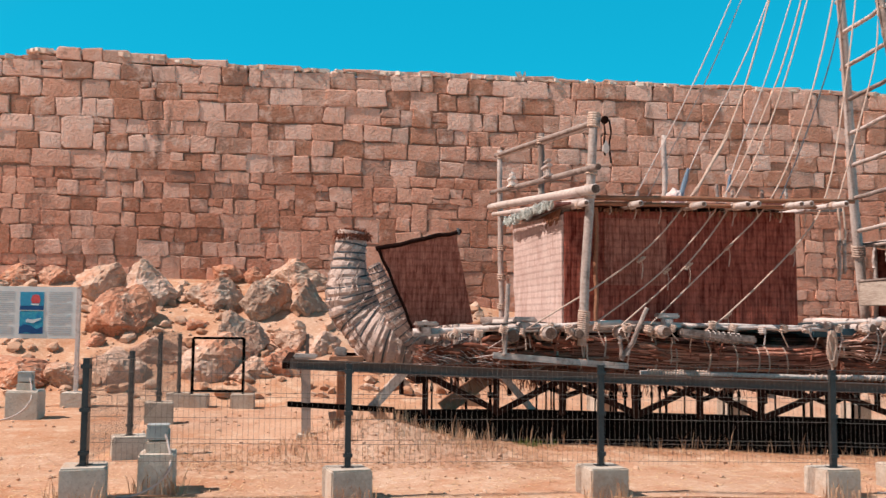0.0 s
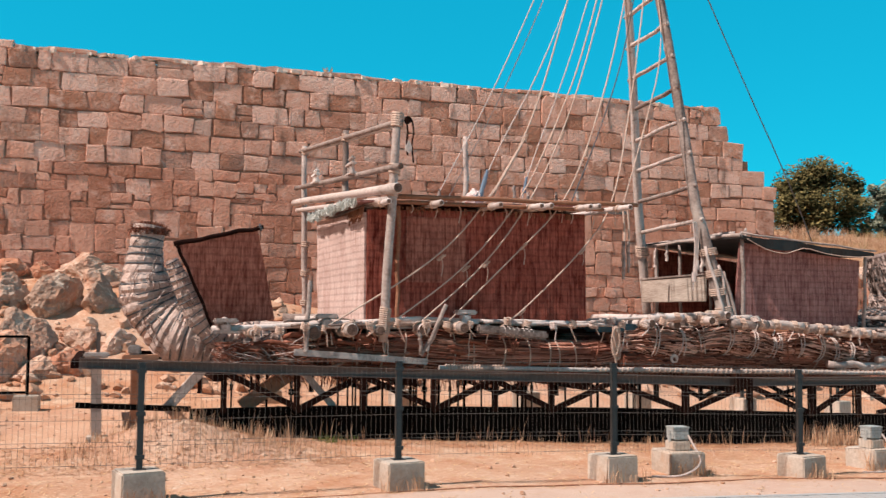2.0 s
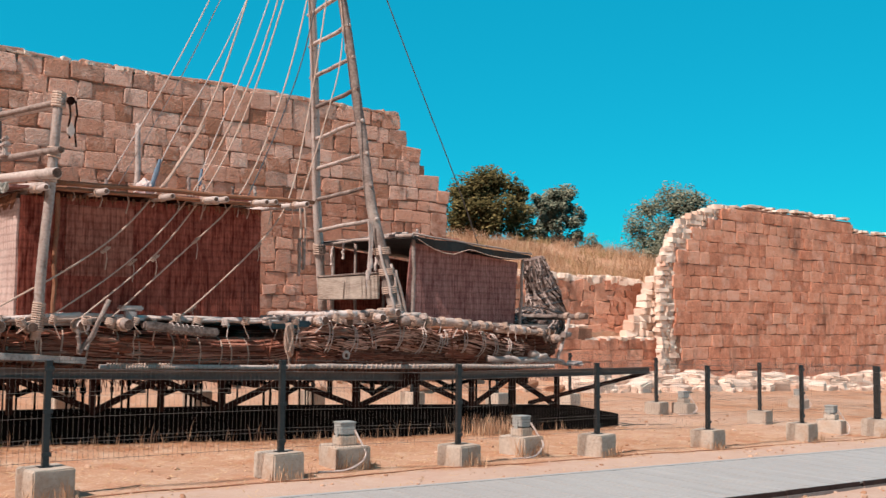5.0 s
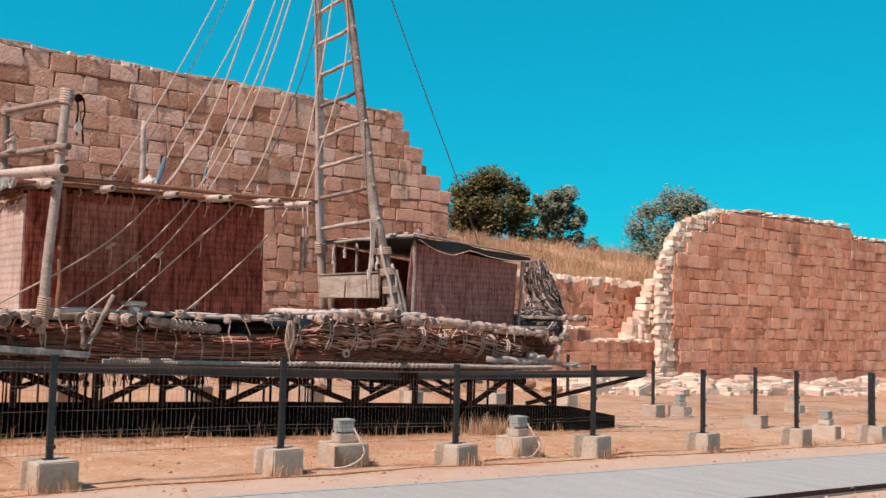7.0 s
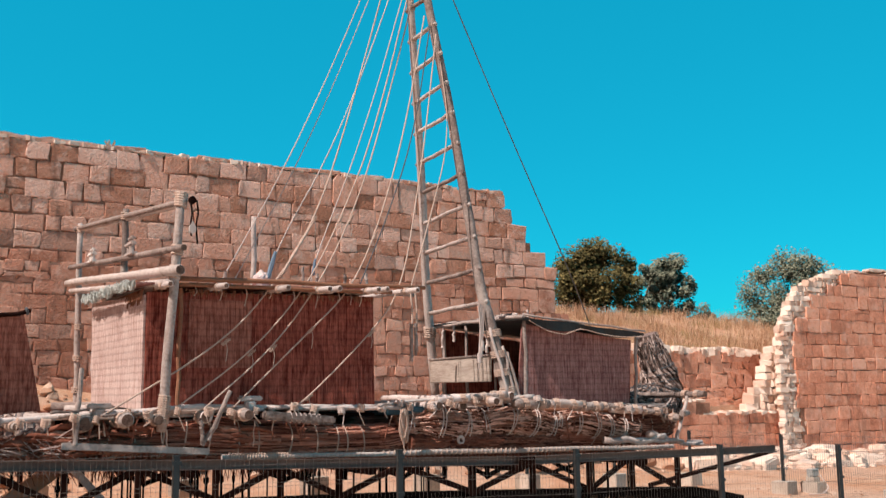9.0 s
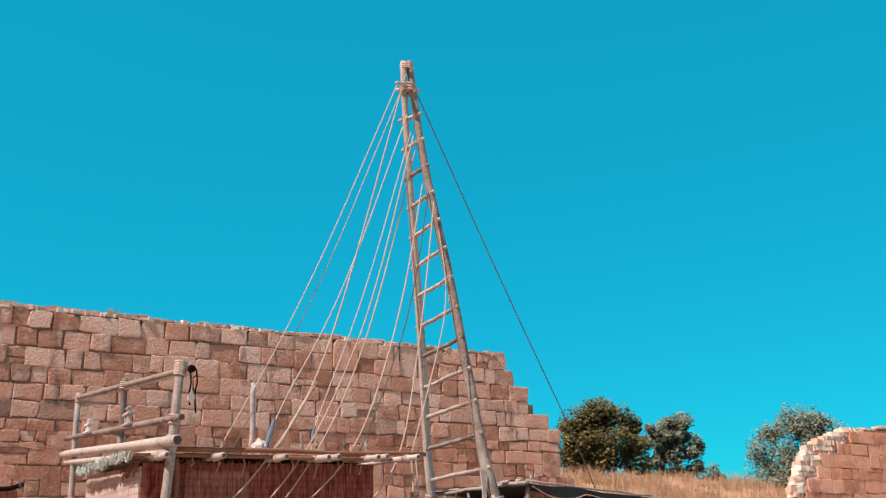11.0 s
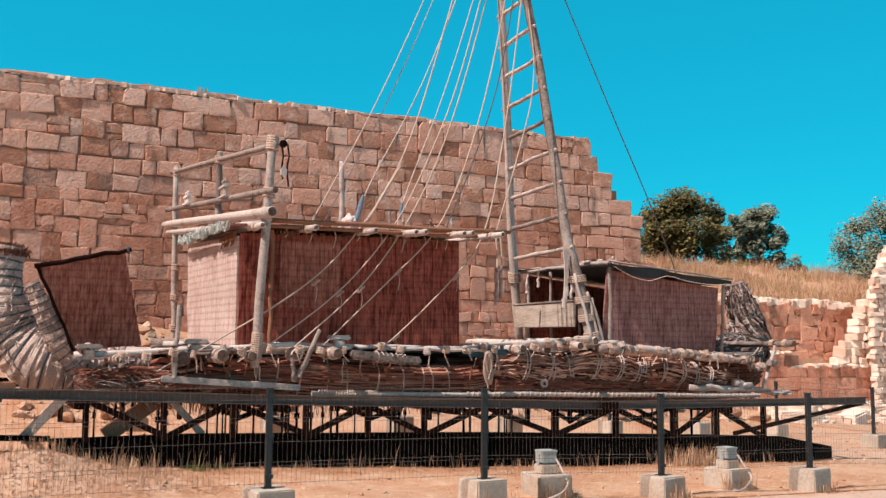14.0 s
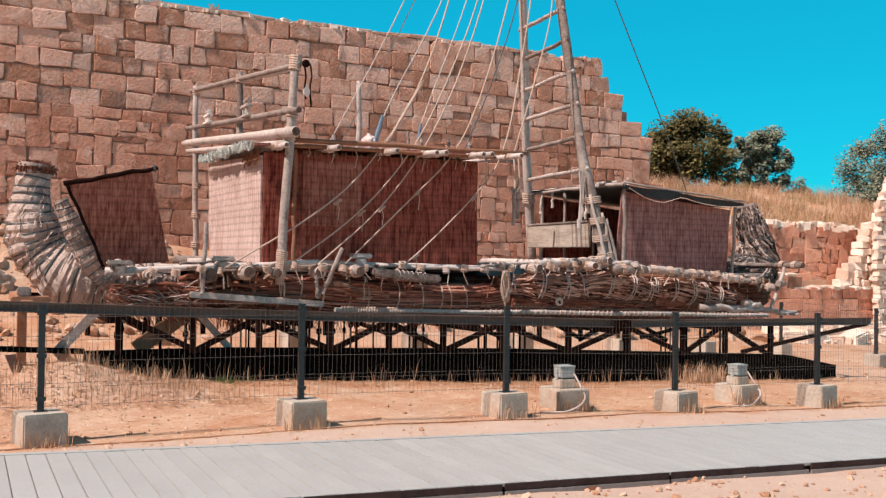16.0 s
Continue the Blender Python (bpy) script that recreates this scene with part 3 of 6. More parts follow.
def build_stand():
    st = thing("boat_stand", "dark steel trestle stand with trusses carrying the reed boat", "stand")
    part("rail", channel([-0.05, 2.9, 5.7, 9.5], 12.52, beam_z, 0.13, 0.07), M_STEEL, st, "grey galvanised steel rail")
    part("rail", channel([9.5, 13.4, 15.25], 12.50, beam_z, 0.13, 0.07), M_STEEL, st, "grey galvanised steel rail")
    part("joint_plate", box(9.3, 9.62, 12.425, 12.433, beam_z(9.5) - 0.06, beam_z(9.5) + 0.06, 0.002), M_RUST, st)
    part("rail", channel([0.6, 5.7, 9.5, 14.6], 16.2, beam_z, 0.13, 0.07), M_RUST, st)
    # tall near-black sill also paints in the ground shade beneath the boat
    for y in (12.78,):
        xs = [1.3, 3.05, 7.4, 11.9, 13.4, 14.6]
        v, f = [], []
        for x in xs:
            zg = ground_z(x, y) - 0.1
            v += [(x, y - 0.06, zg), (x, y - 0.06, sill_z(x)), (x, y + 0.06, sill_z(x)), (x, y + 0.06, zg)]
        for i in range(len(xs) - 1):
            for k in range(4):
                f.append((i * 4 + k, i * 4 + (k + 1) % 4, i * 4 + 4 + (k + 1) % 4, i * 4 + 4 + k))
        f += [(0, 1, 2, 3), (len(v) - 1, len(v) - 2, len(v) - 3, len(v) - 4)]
        part("sill", (v, f), M_BLACK, st, "black steel base sill doubling as painted shade")
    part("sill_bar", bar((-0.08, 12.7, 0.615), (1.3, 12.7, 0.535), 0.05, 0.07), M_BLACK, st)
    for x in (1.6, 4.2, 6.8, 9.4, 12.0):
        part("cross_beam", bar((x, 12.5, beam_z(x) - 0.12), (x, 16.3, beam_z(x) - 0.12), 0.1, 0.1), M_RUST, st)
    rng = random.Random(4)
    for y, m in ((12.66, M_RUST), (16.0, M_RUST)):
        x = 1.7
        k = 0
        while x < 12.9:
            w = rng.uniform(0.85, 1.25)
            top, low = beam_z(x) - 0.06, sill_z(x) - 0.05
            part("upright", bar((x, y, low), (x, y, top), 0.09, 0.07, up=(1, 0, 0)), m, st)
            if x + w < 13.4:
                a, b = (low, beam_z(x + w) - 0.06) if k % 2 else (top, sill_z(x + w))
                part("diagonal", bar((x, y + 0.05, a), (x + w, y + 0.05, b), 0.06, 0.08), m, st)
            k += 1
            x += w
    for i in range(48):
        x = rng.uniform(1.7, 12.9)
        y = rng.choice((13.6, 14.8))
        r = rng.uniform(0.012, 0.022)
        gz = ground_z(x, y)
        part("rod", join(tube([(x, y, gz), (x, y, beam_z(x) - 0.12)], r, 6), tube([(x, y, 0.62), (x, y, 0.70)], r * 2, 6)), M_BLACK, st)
    # lower bow brace and end
    part("brace", bar((12.2, 12.66, 0.22), (15.2, 12.52, 0.68), 0.05, 0.07), M_RUST, st)
    part("brace", bar((12.6, 16.0, 0.2), (15.0, 16.0, 0.66), 0.05, 0.07), M_RUST, st)
    part("end_board", bar((13.4, 12.7, 0.86), (14.3, 13.6, 0.87), 0.3, 0.03), M_PALEWOOD, st)
    # legs at the stern end
    gz = ground_z(0.2, 12.75)
    part("leg", bar((0.17, 12.75, gz + 0.03), (0.15, 12.75, beam_z(0.2) - 0.05), 0.14, 0.12, up=(1, 0, 0)), M_GALV, st, "galvanised steel leg")
    part("foot", box(0.05, 0.31, 12.64, 12.88, gz - 0.05, gz + 0.04, 0.01), M_CONC, st, "pale concrete foot")
    part("leg_tip", bar((0.16, 13.3, 1.0), (0.16, 13.3, 1.5), 0.07, 0.05, up=(1, 0, 0)), M_STEEL, st)
    part("leg", bar((0.66, 14.5, ground_z(0.66, 14.5)), (0.66, 14.5, 1.12), 0.22, 0.12, up=(1, 0, 0)), M_REDWOOD, st, "red-brown timber leg")
    part("brace", bar((0.98, 12.9, 0.50), (1.5, 12.9, 1.08), 0.10, 0.12), M_WOOD, st, "weathered timber brace")
    part("brace", bar((2.0, 13.2, 0.50), (2.75, 13.2, 1.03), 0.16, 0.20), M_REDWOOD, st, "red-brown timber brace")
    part("brace", bar((2.75, 12.9, 1.0), (3.2, 12.9, 0.5), 0.06, 0.09), M_PALEWOOD, st, "bleached timber brace")
    part("ledger", bar((1.55, 13.0, 0.98), (2.7, 13.0, 0.95), 0.3, 0.025), M_PALEWOOD, st, "bleached thin board")
    part("block", box(-0.02, 0.3, 13.2, 13.4, 1.17, 1.24, 0.02), M_WOOD, st)
    part("block", box(0.52, 0.68, 12.85, 13.05, 1.22, 1.34, 0.02), M_PALEWOOD, st)
    part("block", box(0.45, 0.9, 12.8, 13.1, 1.14, 1.22, 0.015), M_REDWOOD, st)
    part("cross_beam", bar((-0.1, 12.6, 1.12), (-0.1, 16.0, 1.12), 0.1, 0.1), M_RUST, st)
    part("cross_beam", bar((0.62, 12.55, 1.12), (0.62, 16.0, 1.12), 0.14, 0.12), M_REDWOOD, st)


build_stand()


# ---- reed boat ----
def build_boat():
    boat = thing("reed_boat", "weathered reed boat of lashed bundles with a high curled stern", "boat")

    def lash(fr, rr, every, parent, thick=0.013, start=2, mat=M_ROPE, seed=0):
        rng = random.Random(seed)
        i = start
        while i < len(fr) - 1:
            p, d, s, u = fr[i]
            part("lashing", ring(p, d, rr[i] * 1.035, thick, seed + i), mat, parent)
            i += max(1, int(every * rng.uniform(0.7, 1.3)))

    # long side roll towards the path
    geo, fr, rr = bundle([(2.0, 13.4, 1.24), (2.7, 13.25, 1.27), (4.2, 13.1, 1.28), (5.4, 13.1, 1.20), (7.1, 13.1, 1.17), (8.0, 13.1, 1.27), (10.0, 13.12, 1.25), (12.0, 13.2, 1.16), (13.25, 13.45, 1.08)],
                         [0.03, 0.22, 0.30, 0.22, 0.20, 0.32, 0.33, 0.28, 0.2], 2400, 3, reed=0.009, length=(0.4, 1.2), stray=0.006, tight=0.9)
    roll = part("reed_roll", geo, M_HULL, boat, "red-brown reed roll bound with rope")
    lash([q for q in fr if q[0].x < 7.4], rr, 2.6, roll, 0.012, seed=30)
    k0 = len([q for q in fr if q[0].x < 7.4])
    lash(fr[k0 + 24:], rr[k0 + 24:], 4.5, roll, 0.010, seed=33)
    # bulging bales heaped on the roll, tied down with pairs of pale straps
    for i, (path, radii, m) in enumerate([([(7.45, 13.05, 1.36), (7.9, 12.98, 1.38), (8.6, 12.95, 1.33), (9.15, 12.98, 1.30)], [0.16, 0.27, 0.25, 0.19], M_BALE),
                                          ([(8.75, 12.98, 1.30), (9.25, 12.92, 1.40), (9.9, 12.95, 1.33), (10.5, 13.0, 1.22)], [0.17, 0.25, 0.25, 0.18], M_BALE),
                                          ([(10.2, 12.98, 1.30), (10.8, 12.96, 1.33), (11.5, 13.0, 1.22), (12.3, 13.05, 1.13)], [0.16, 0.22, 0.2, 0.13], M_BALE),
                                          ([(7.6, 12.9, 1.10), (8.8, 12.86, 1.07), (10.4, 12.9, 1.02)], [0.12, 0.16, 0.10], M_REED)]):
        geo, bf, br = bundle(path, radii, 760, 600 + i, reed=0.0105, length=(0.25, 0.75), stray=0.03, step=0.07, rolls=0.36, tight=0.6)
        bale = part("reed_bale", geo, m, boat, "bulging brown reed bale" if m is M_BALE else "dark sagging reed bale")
        if m is M_BALE:
            rs = random.Random(610 + i)
            for k in range(3, len(bf) - 3, rs.choice((5, 6))):
                for o in (0.0, 0.055):
                    p, d, sd, u = bf[k]
                    tilt = Vector((d.x, d.y, d.z + rs.uniform(-0.35, 0.1)))
                    part("lashing", ring((p.x + o, p.y, p.z), tilt.normalized(), br[k] * 1.03 + 0.022, 0.010, 620 + k), M_GREYROPE, bale)
    # thick bent reeds bulging out of the flank under the steering platform
    rs = random.Random(640)
    for i in range(46):
        x, z = rs.uniform(1.9, 4.9), rs.uniform(1.08, 1.46)
        l, rise = rs.uniform(0.25, 0.75), rs.uniform(-0.06, 0.09)
        y0 = 13.0 - 0.10 * math.sin((z - 1.0) / 0.5 * math.pi)
        part("reed_wad", tube(smooth_path([(x, y0 + 0.06, z), (x + l * 0.3, y0 - 0.07, z + rise), (x + l * 0.7, y0 - 0.09, z + rise * 0.6), (x + l, y0 + 0.05, z - rise * 0.5)], 0.06), rs.uniform(0.016, 0.04), 7, 0.15, i), rs.choice((M_REED, M_REED, M_BALE)), boat, smooth=True)
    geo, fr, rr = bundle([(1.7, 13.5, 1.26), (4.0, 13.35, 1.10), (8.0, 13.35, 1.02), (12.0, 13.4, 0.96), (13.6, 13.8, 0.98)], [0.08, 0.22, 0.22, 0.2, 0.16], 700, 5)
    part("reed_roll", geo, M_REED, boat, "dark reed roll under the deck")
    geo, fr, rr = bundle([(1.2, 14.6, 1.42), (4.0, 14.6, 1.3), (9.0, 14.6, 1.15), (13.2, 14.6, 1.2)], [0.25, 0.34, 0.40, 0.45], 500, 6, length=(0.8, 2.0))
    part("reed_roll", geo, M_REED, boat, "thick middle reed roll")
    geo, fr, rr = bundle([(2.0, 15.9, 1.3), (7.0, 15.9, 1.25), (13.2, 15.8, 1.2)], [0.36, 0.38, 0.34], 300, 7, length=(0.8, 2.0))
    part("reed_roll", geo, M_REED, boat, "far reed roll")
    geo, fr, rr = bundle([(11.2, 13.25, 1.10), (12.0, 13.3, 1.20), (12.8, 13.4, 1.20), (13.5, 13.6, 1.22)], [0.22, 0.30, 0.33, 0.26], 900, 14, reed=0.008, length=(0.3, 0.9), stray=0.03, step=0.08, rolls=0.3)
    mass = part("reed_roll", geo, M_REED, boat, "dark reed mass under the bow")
    lash(fr, rr, 6, mass, 0.010, seed=37)
    # curled stern
    geo, fr, rr = bundle([(2.75, 14.1, 1.36), (1.95, 14.25, 1.37), (1.28, 14.4, 1.50), (0.88, 14.5, 1.82), (0.76, 14.5, 2.25), (0.76, 14.5, 2.7), (0.80, 14.5, 3.02)],
                         [0.22, 0.38, 0.50, 0.48, 0.38, 0.27, 0.22], 420, 8, reed=0.006, length=(0.12, 0.4), stray=0.015, step=0.04, rolls=0.12)
    tail = part("stern", geo, M_REED_TAIL, boat, "grey curled reed stern ringed with rope")
    for k in range(3, len(fr) - 1, 3):
        part("lashing", ring(fr[k][0], fr[k][1], rr[k] * 1.0, 0.014, 60 + k, 22), M_DARKROPE, tail)
    rng = random.Random(9)
    fringe = []
    for k in range(1300):
        a, q = rng.uniform(0, 6.28), 0.24 * math.sqrt(rng.random())
        x, y = 0.80 + q * math.cos(a), 14.5 + q * math.sin(a)
        lean = 1 + 0.5 * q
        up_ = 3.03 + rng.uniform(-.06, .05) - 1.2 * max(0.0, q - 0.15)
        fringe.append(tube([(x, y, 2.88), (x + 0.12 * (x - 0.8), y, 2.97), (0.80 + (x - 0.8) * lean + rng.uniform(-.06, .06), y + rng.uniform(-.05, .05), up_)], 0.006, 3))
    part("cut_reeds", join(*fringe), M_REED, tail, "dark cut reed ends")
    geo, fr, rr = bundle([(1.75, 13.9, 1.36), (1.5, 13.9, 1.66), (1.28, 13.9, 2.05), (1.08, 13.9, 2.5)], [0.17, 0.17, 0.14, 0.09], 320, 11, reed=0.006, length=(0.1, 0.3), stray=0.01, step=0.04, rolls=0.12)
    small = part("stern_roll", geo, M_REED_TAIL, boat, "thin grey reed roll beside the stern")
    lash(fr, rr, 3, small, 0.009, start=2, mat=M_DARKROPE, seed=90)
    # straggling reeds at the stern foot
    strag = []
    for k in range(620):
        x = rng.uniform(1.55, 2.75)
        y, z = rng.uniform(12.75, 13.3), rng.uniform(1.02, 1.38)
        a = rng.gauss(-0.25, 0.45)
        l = rng.uniform(0.12, 0.42)
        sag = rng.uniform(0.0, 0.07)
        strag.append(tube([(x + l * u * math.cos(a), y - 0.04 * math.sin(3.1 * u), z + l * u * math.sin(a) - sag * u * u) for u in (0, 0.25, 0.5, 0.75, 1.0)], rng.uniform(0.003, 0.006), 4))
    part("loose_reeds", join(*strag[:430]), M_REED, boat, "loose frayed brown reeds")
    part("loose_reeds", join(*[g for g in strag[430:] if g[0][0][0] < 2.6]), M_REED_TAIL, boat, "loose frayed grey reeds")
    # bow
    geo, fr, rr = bundle([(12.6, 14.3, 1.25), (13.6, 14.4, 1.32), (14.25, 14.5, 1.65), (14.32, 14.5, 2.15), (14.12, 14.5, 2.65), (14.02, 14.5, 2.95)],
                         [0.46, 0.54, 0.54, 0.44, 0.30, 0.20], 900, 12, reed=0.016, length=(0.25, 0.7), stray=0.04, step=0.06, rolls=0.26)
    bow = part("bow", geo, M_BOW, boat, "dark grey stubby reed bow")
    lash(fr, rr, 2, bow, 0.012, start=5, mat=M_DARKROPE, seed=120)
    # long deck poles
    for i, (a, b, r, m) in enumerate([((1.55, 12.85, 1.55), (4.4, 12.8, 1.70), 0.042, M_PALEWOOD), ((4.1, 12.85, 1.70), (7.3, 12.8, 1.66), 0.028, M_PALEWOOD),
                                      ((5.3, 12.75, 1.66), (7.4, 12.78, 1.62), 0.03, M_PALEWOOD), ((7.2, 12.8, 1.70), (9.5, 12.75, 1.79), 0.025, M_WOOD),
                                      ((2.2, 13.0, 1.60), (5.0, 12.95, 1.66), 0.05, M_WOOD), ((9.6, 12.95, 1.56), (13.1, 12.95, 1.46), 0.045, M_REDWOOD),
                                      ((3.0, 14.8, 1.66), (12.8, 14.8, 1.62), 0.07, M_WOOD), ((3.0, 15.9, 1.7), (12.8, 15.9, 1.62), 0.07, M_WOOD)]):
        part("deck_pole", pole(a, b, r, r * 0.85, 200 + i), m, boat, smooth=True)
    for i, (x, z, r, m) in enumerate([(2.06, 1.50, 0.06, M_DECK), (2.88, 1.51, 0.10, M_DECK), (3.32, 1.55, 0.10, M_DECK), (3.75, 1.54, 0.08, M_DECK), (4.41, 1.56, 0.115, M_PALEWOOD), (4.90, 1.58, 0.085, M_DECK),
                                      (7.94, 1.65, 0.075, M_PALEWOOD), (8.46, 1.63, 0.075, M_PALEWOOD), (8.89, 1.70, 0.085, M_PALEWOOD), (9.28, 1.78, 0.085, M_PALEWOOD),
                                      (13.06, 1.35, 0.07, M_DECK), (13.4, 1.76, 0.06, M_DECK)]):
        r *= 0.82 + 0.1 * math.sin(i * 1.3)
        y0 = 12.55 + 0.16 * math.sin(i * 2.1)
        log = part("crossbeam", pole((x, y0, z), (x + 0.22 * math.sin(i * 1.9), 16.4, z + 0.05 * math.sin(i * 2.6)), r, r * 0.9, 230 + i, 0.02, 11), m, boat, smooth=True)
        part("log_end", tube([(x, y0 - 0.004, z), (x, y0 + 0.004, z)], r * 0.86, 12), M_LOGEND, log, "dark hollow log end")
        for k in range(2):
            part("binding", wrap((x, y0 + 0.14 + k * 0.3, z), (x, y0 + 0.24 + k * 0.3, z), r + 0.01, 4, 0.012), M_ROPE, log)
    # staggered logs laid lengthwise towards the bow, dark cut ends
    for i, (a, b, r) in enumerate([((7.95, 12.64, 1.74), (8.52, 12.62, 1.745), 0.062), ((8.62, 12.70, 1.745), (9.22, 12.6, 1.80), 0.058), ((9.35, 12.62, 1.655), (10.02, 12.58, 1.64), 0.078), ((10.02, 12.7, 1.66), (10.72, 12.6, 1.615), 0.066),
                                   ((10.55, 12.66, 1.60), (11.15, 12.58, 1.575), 0.074), ((11.12, 12.74, 1.60), (11.62, 12.62, 1.55), 0.055), ((11.42, 12.70, 1.54), (12.04, 12.6, 1.51), 0.07), ((11.98, 12.72, 1.51), (12.52, 12.6, 1.465), 0.056)]):
        log = part("deck_log", pole(a, b, r, r * 0.9, 270 + i, 0.016, 11), M_DECK if i % 3 else M_PALEWOOD, boat, "weathered lengthwise deck log", smooth=True)
        d = (Vector(b) - Vector(a)).normalized()
        part("log_end", tube([Vector(b) - d * 0.004, Vector(b) + d * 0.005], r * 0.8, 12), M_LOGEND, log, "dark hollow log end")
        for u in (0.25, 0.7):
            p = Vector(a).lerp(Vector(b), u)
            part("binding", wrap(p, p + d * 0.1, r + 0.008, 4, 0.010), M_ROPE, log)
    rng = random.Random(55)
    for i in range(26):
        x, z = rng.uniform(2.6, 13.0), rng.uniform(1.35, 1.6)
        p = [Vector((x, 12.74, z))]
        swing = rng.uniform(-0.03, 0.03)
        for k in range(rng.choice((2, 3, 4))):
            p.append(p[-1] + Vector((swing + rng.uniform(-0.015, 0.015), rng.uniform(-0.02, 0.005), -rng.uniform(0.05, 0.11))))
        part("loose_cord", tube(smooth_path(p, 0.05), rng.uniform(0.007, 0.013), 5), rng.choice((M_ROPE, M_REED, M_REED)), boat)
    for i in range(34):
        x = 1.9 + 11.0 * (i + rng.uniform(0.1, 0.9)) / 34
        z = float(np.interp(x, [1.9, 4.4, 7.2, 9.3, 13.0], [1.56, 1.64, 1.66, 1.74, 1.45])) + rng.uniform(-0.05, 0.04)
        c, d = Vector((x, 12.62 + rng.uniform(-0.06, 0.06), z)), Vector((rng.uniform(-0.4, 0.4), rng.uniform(-0.5, 0.5), 1)).normalized()
        tie = join(wrap(c - d * 0.05, c + d * 0.05, rng.uniform(0.03, 0.06), 4, 0.011, i),
                   tube(smooth_path([c, c + Vector((rng.uniform(-0.05, 0.05), -0.04, -0.06)), c + Vector((rng.uniform(-0.09, 0.09), -0.04, -rng.uniform(0.12, 0.28)))], 0.04), 0.008, 5))
        part("knot", tie, rng.choice((M_ROPE, M_ROPE, M_GREYROPE)), boat, "pale rope tie on the deck edge")
    for i in range(9):
        x = rng.uniform(2.0, 12.6)
        z = float(np.interp(x, [1.9, 4.4, 7.2, 9.3, 13.0], [1.60, 1.68, 1.69, 1.78, 1.50]))
        a = Vector((x, 12.6 + rng.uniform(-0.05, 0.3), z + rng.uniform(-0.03, 0.04)))
        part("deck_stub", pole(a, a + Vector((rng.uniform(0.25, 0.7), rng.uniform(-0.1, 0.1), rng.uniform(-0.05, 0.05))), rng.uniform(0.014, 0.03), 0.016, 960 + i, 0.012, 7), rng.choice((M_PALEWOOD, M_DECK, M_DECK)), boat, smooth=True)
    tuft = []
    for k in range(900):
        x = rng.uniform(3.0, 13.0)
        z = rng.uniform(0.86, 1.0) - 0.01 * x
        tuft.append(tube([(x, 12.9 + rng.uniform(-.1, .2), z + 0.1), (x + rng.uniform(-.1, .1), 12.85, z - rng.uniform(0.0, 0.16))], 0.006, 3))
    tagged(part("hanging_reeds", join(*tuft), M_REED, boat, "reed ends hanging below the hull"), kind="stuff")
    # low trough, plank and wound pole along the flank
    trough = part("trough", bar((5.15, 12.6, 1.57), (6.2, 12.55, 1.47), 0.2, 0.12, 0.03), M_DECK, boat, "weathered carved trough lashed to the deck")
    for k in range(7):
        part("binding", ring((5.55 + k * 0.07, 12.58, 1.532 - k * 0.007), (1, 0, 0), 0.098, 0.007, 400 + k, 16, 0.72), M_GREYROPE, trough)
    part("plank", bar((2.6, 12.68, 1.25), (4.45, 12.66, 1.11), 0.04, 0.085), M_WOOD, boat, "weathered side plank")
    wound = part("wound_pole", pole((4.6, 12.6, 1.03), (12.75, 12.6, 0.86), 0.034, 0.034, 77), M_WOOD, boat, "pole wound with pale rope")
    part("binding", wrap((4.7, 12.6, 1.03), (5.6, 12.6, 1.01), 0.04, 22, 0.015), M_ROPE, wound)
    part("binding", wrap((7.0, 12.6, 0.98), (12.4, 12.6, 0.865), 0.037, 60, 0.009), M_ROPE, wound)
    for i, (a, b) in enumerate([((11.2, 12.62, 1.02), (13.1, 12.7, 0.93)), ((11.5, 12.7, 0.95), (12.6, 12.62, 1.06)), ((12.2, 12.62, 1.08), (13.3, 12.8, 0.86))]):
        part("driftwood", pole(a, b, 0.06, 0.03, 90 + i, 0.04), M_PALEWOOD, boat, smooth=True)
    # carved thole blocks
    for i, (x, z) in enumerate([(5.05, 1.70), (1.72, 1.56), (3.05, 1.63)]):
        blk = join(box(x - 0.16, x + 0.16, 12.72, 12.86, z + 0.06, z + 0.13, 0.02), box(x - 0.07, x + 0.07, 12.72, 12.86, z - 0.05, z + 0.07, 0.02), box(x - 0.18, x + 0.18, 12.7, 12.88, z - 0.07, z - 0.03, 0.012))
        part("thole_block", blk, M_PALEWOOD, boat, "bleached carved rope block")
    hump = part("roller", tube([(1.68, 12.75, 1.60), (1.74, 13.1, 1.64)], 0.07, 12), M_WOOD, boat, smooth=True)
    part("log_end", tube([(1.678, 12.742, 1.60), (1.68, 12.75, 1.60)], 0.06, 12), M_LOGEND, hump)
    # crossed bow sticks and spare net
    part("bow_stick", pole((12.95, 12.7, 0.95), (13.3, 12.75, 1.72), 0.035, 0.03, 91), M_PALEWOOD, boat)
    part("bow_stick", pole((13.0, 12.6, 1.42), (13.55, 13.0, 1.42), 0.05, 0.05, 92), M_PALEWOOD, boat)
    for i, x in enumerate((2.77, 4.45)):
        part("stake", pole((x - 0.02, 12.66, 1.25), (x + 0.04 + 0.25 * i, 12.72, 2.2 - 0.3 * i), 0.035, 0.03, 95 + i), M_WOOD, boat)
    part("forked_stick", join(pole((4.28, 12.5, 1.55), (4.30, 12.5, 1.22), 0.03, 0.025, 98), pole((4.3, 12.5, 1.2), (4.62, 12.52, 1.72), 0.03, 0.02, 99)), M_WOOD, boat)
    part("tarp", box(7.2, 8.0, 12.85, 13.6, 1.52, 1.64, 0.03), M_BLUETARP, boat, "folded dark blue tarpaulin")
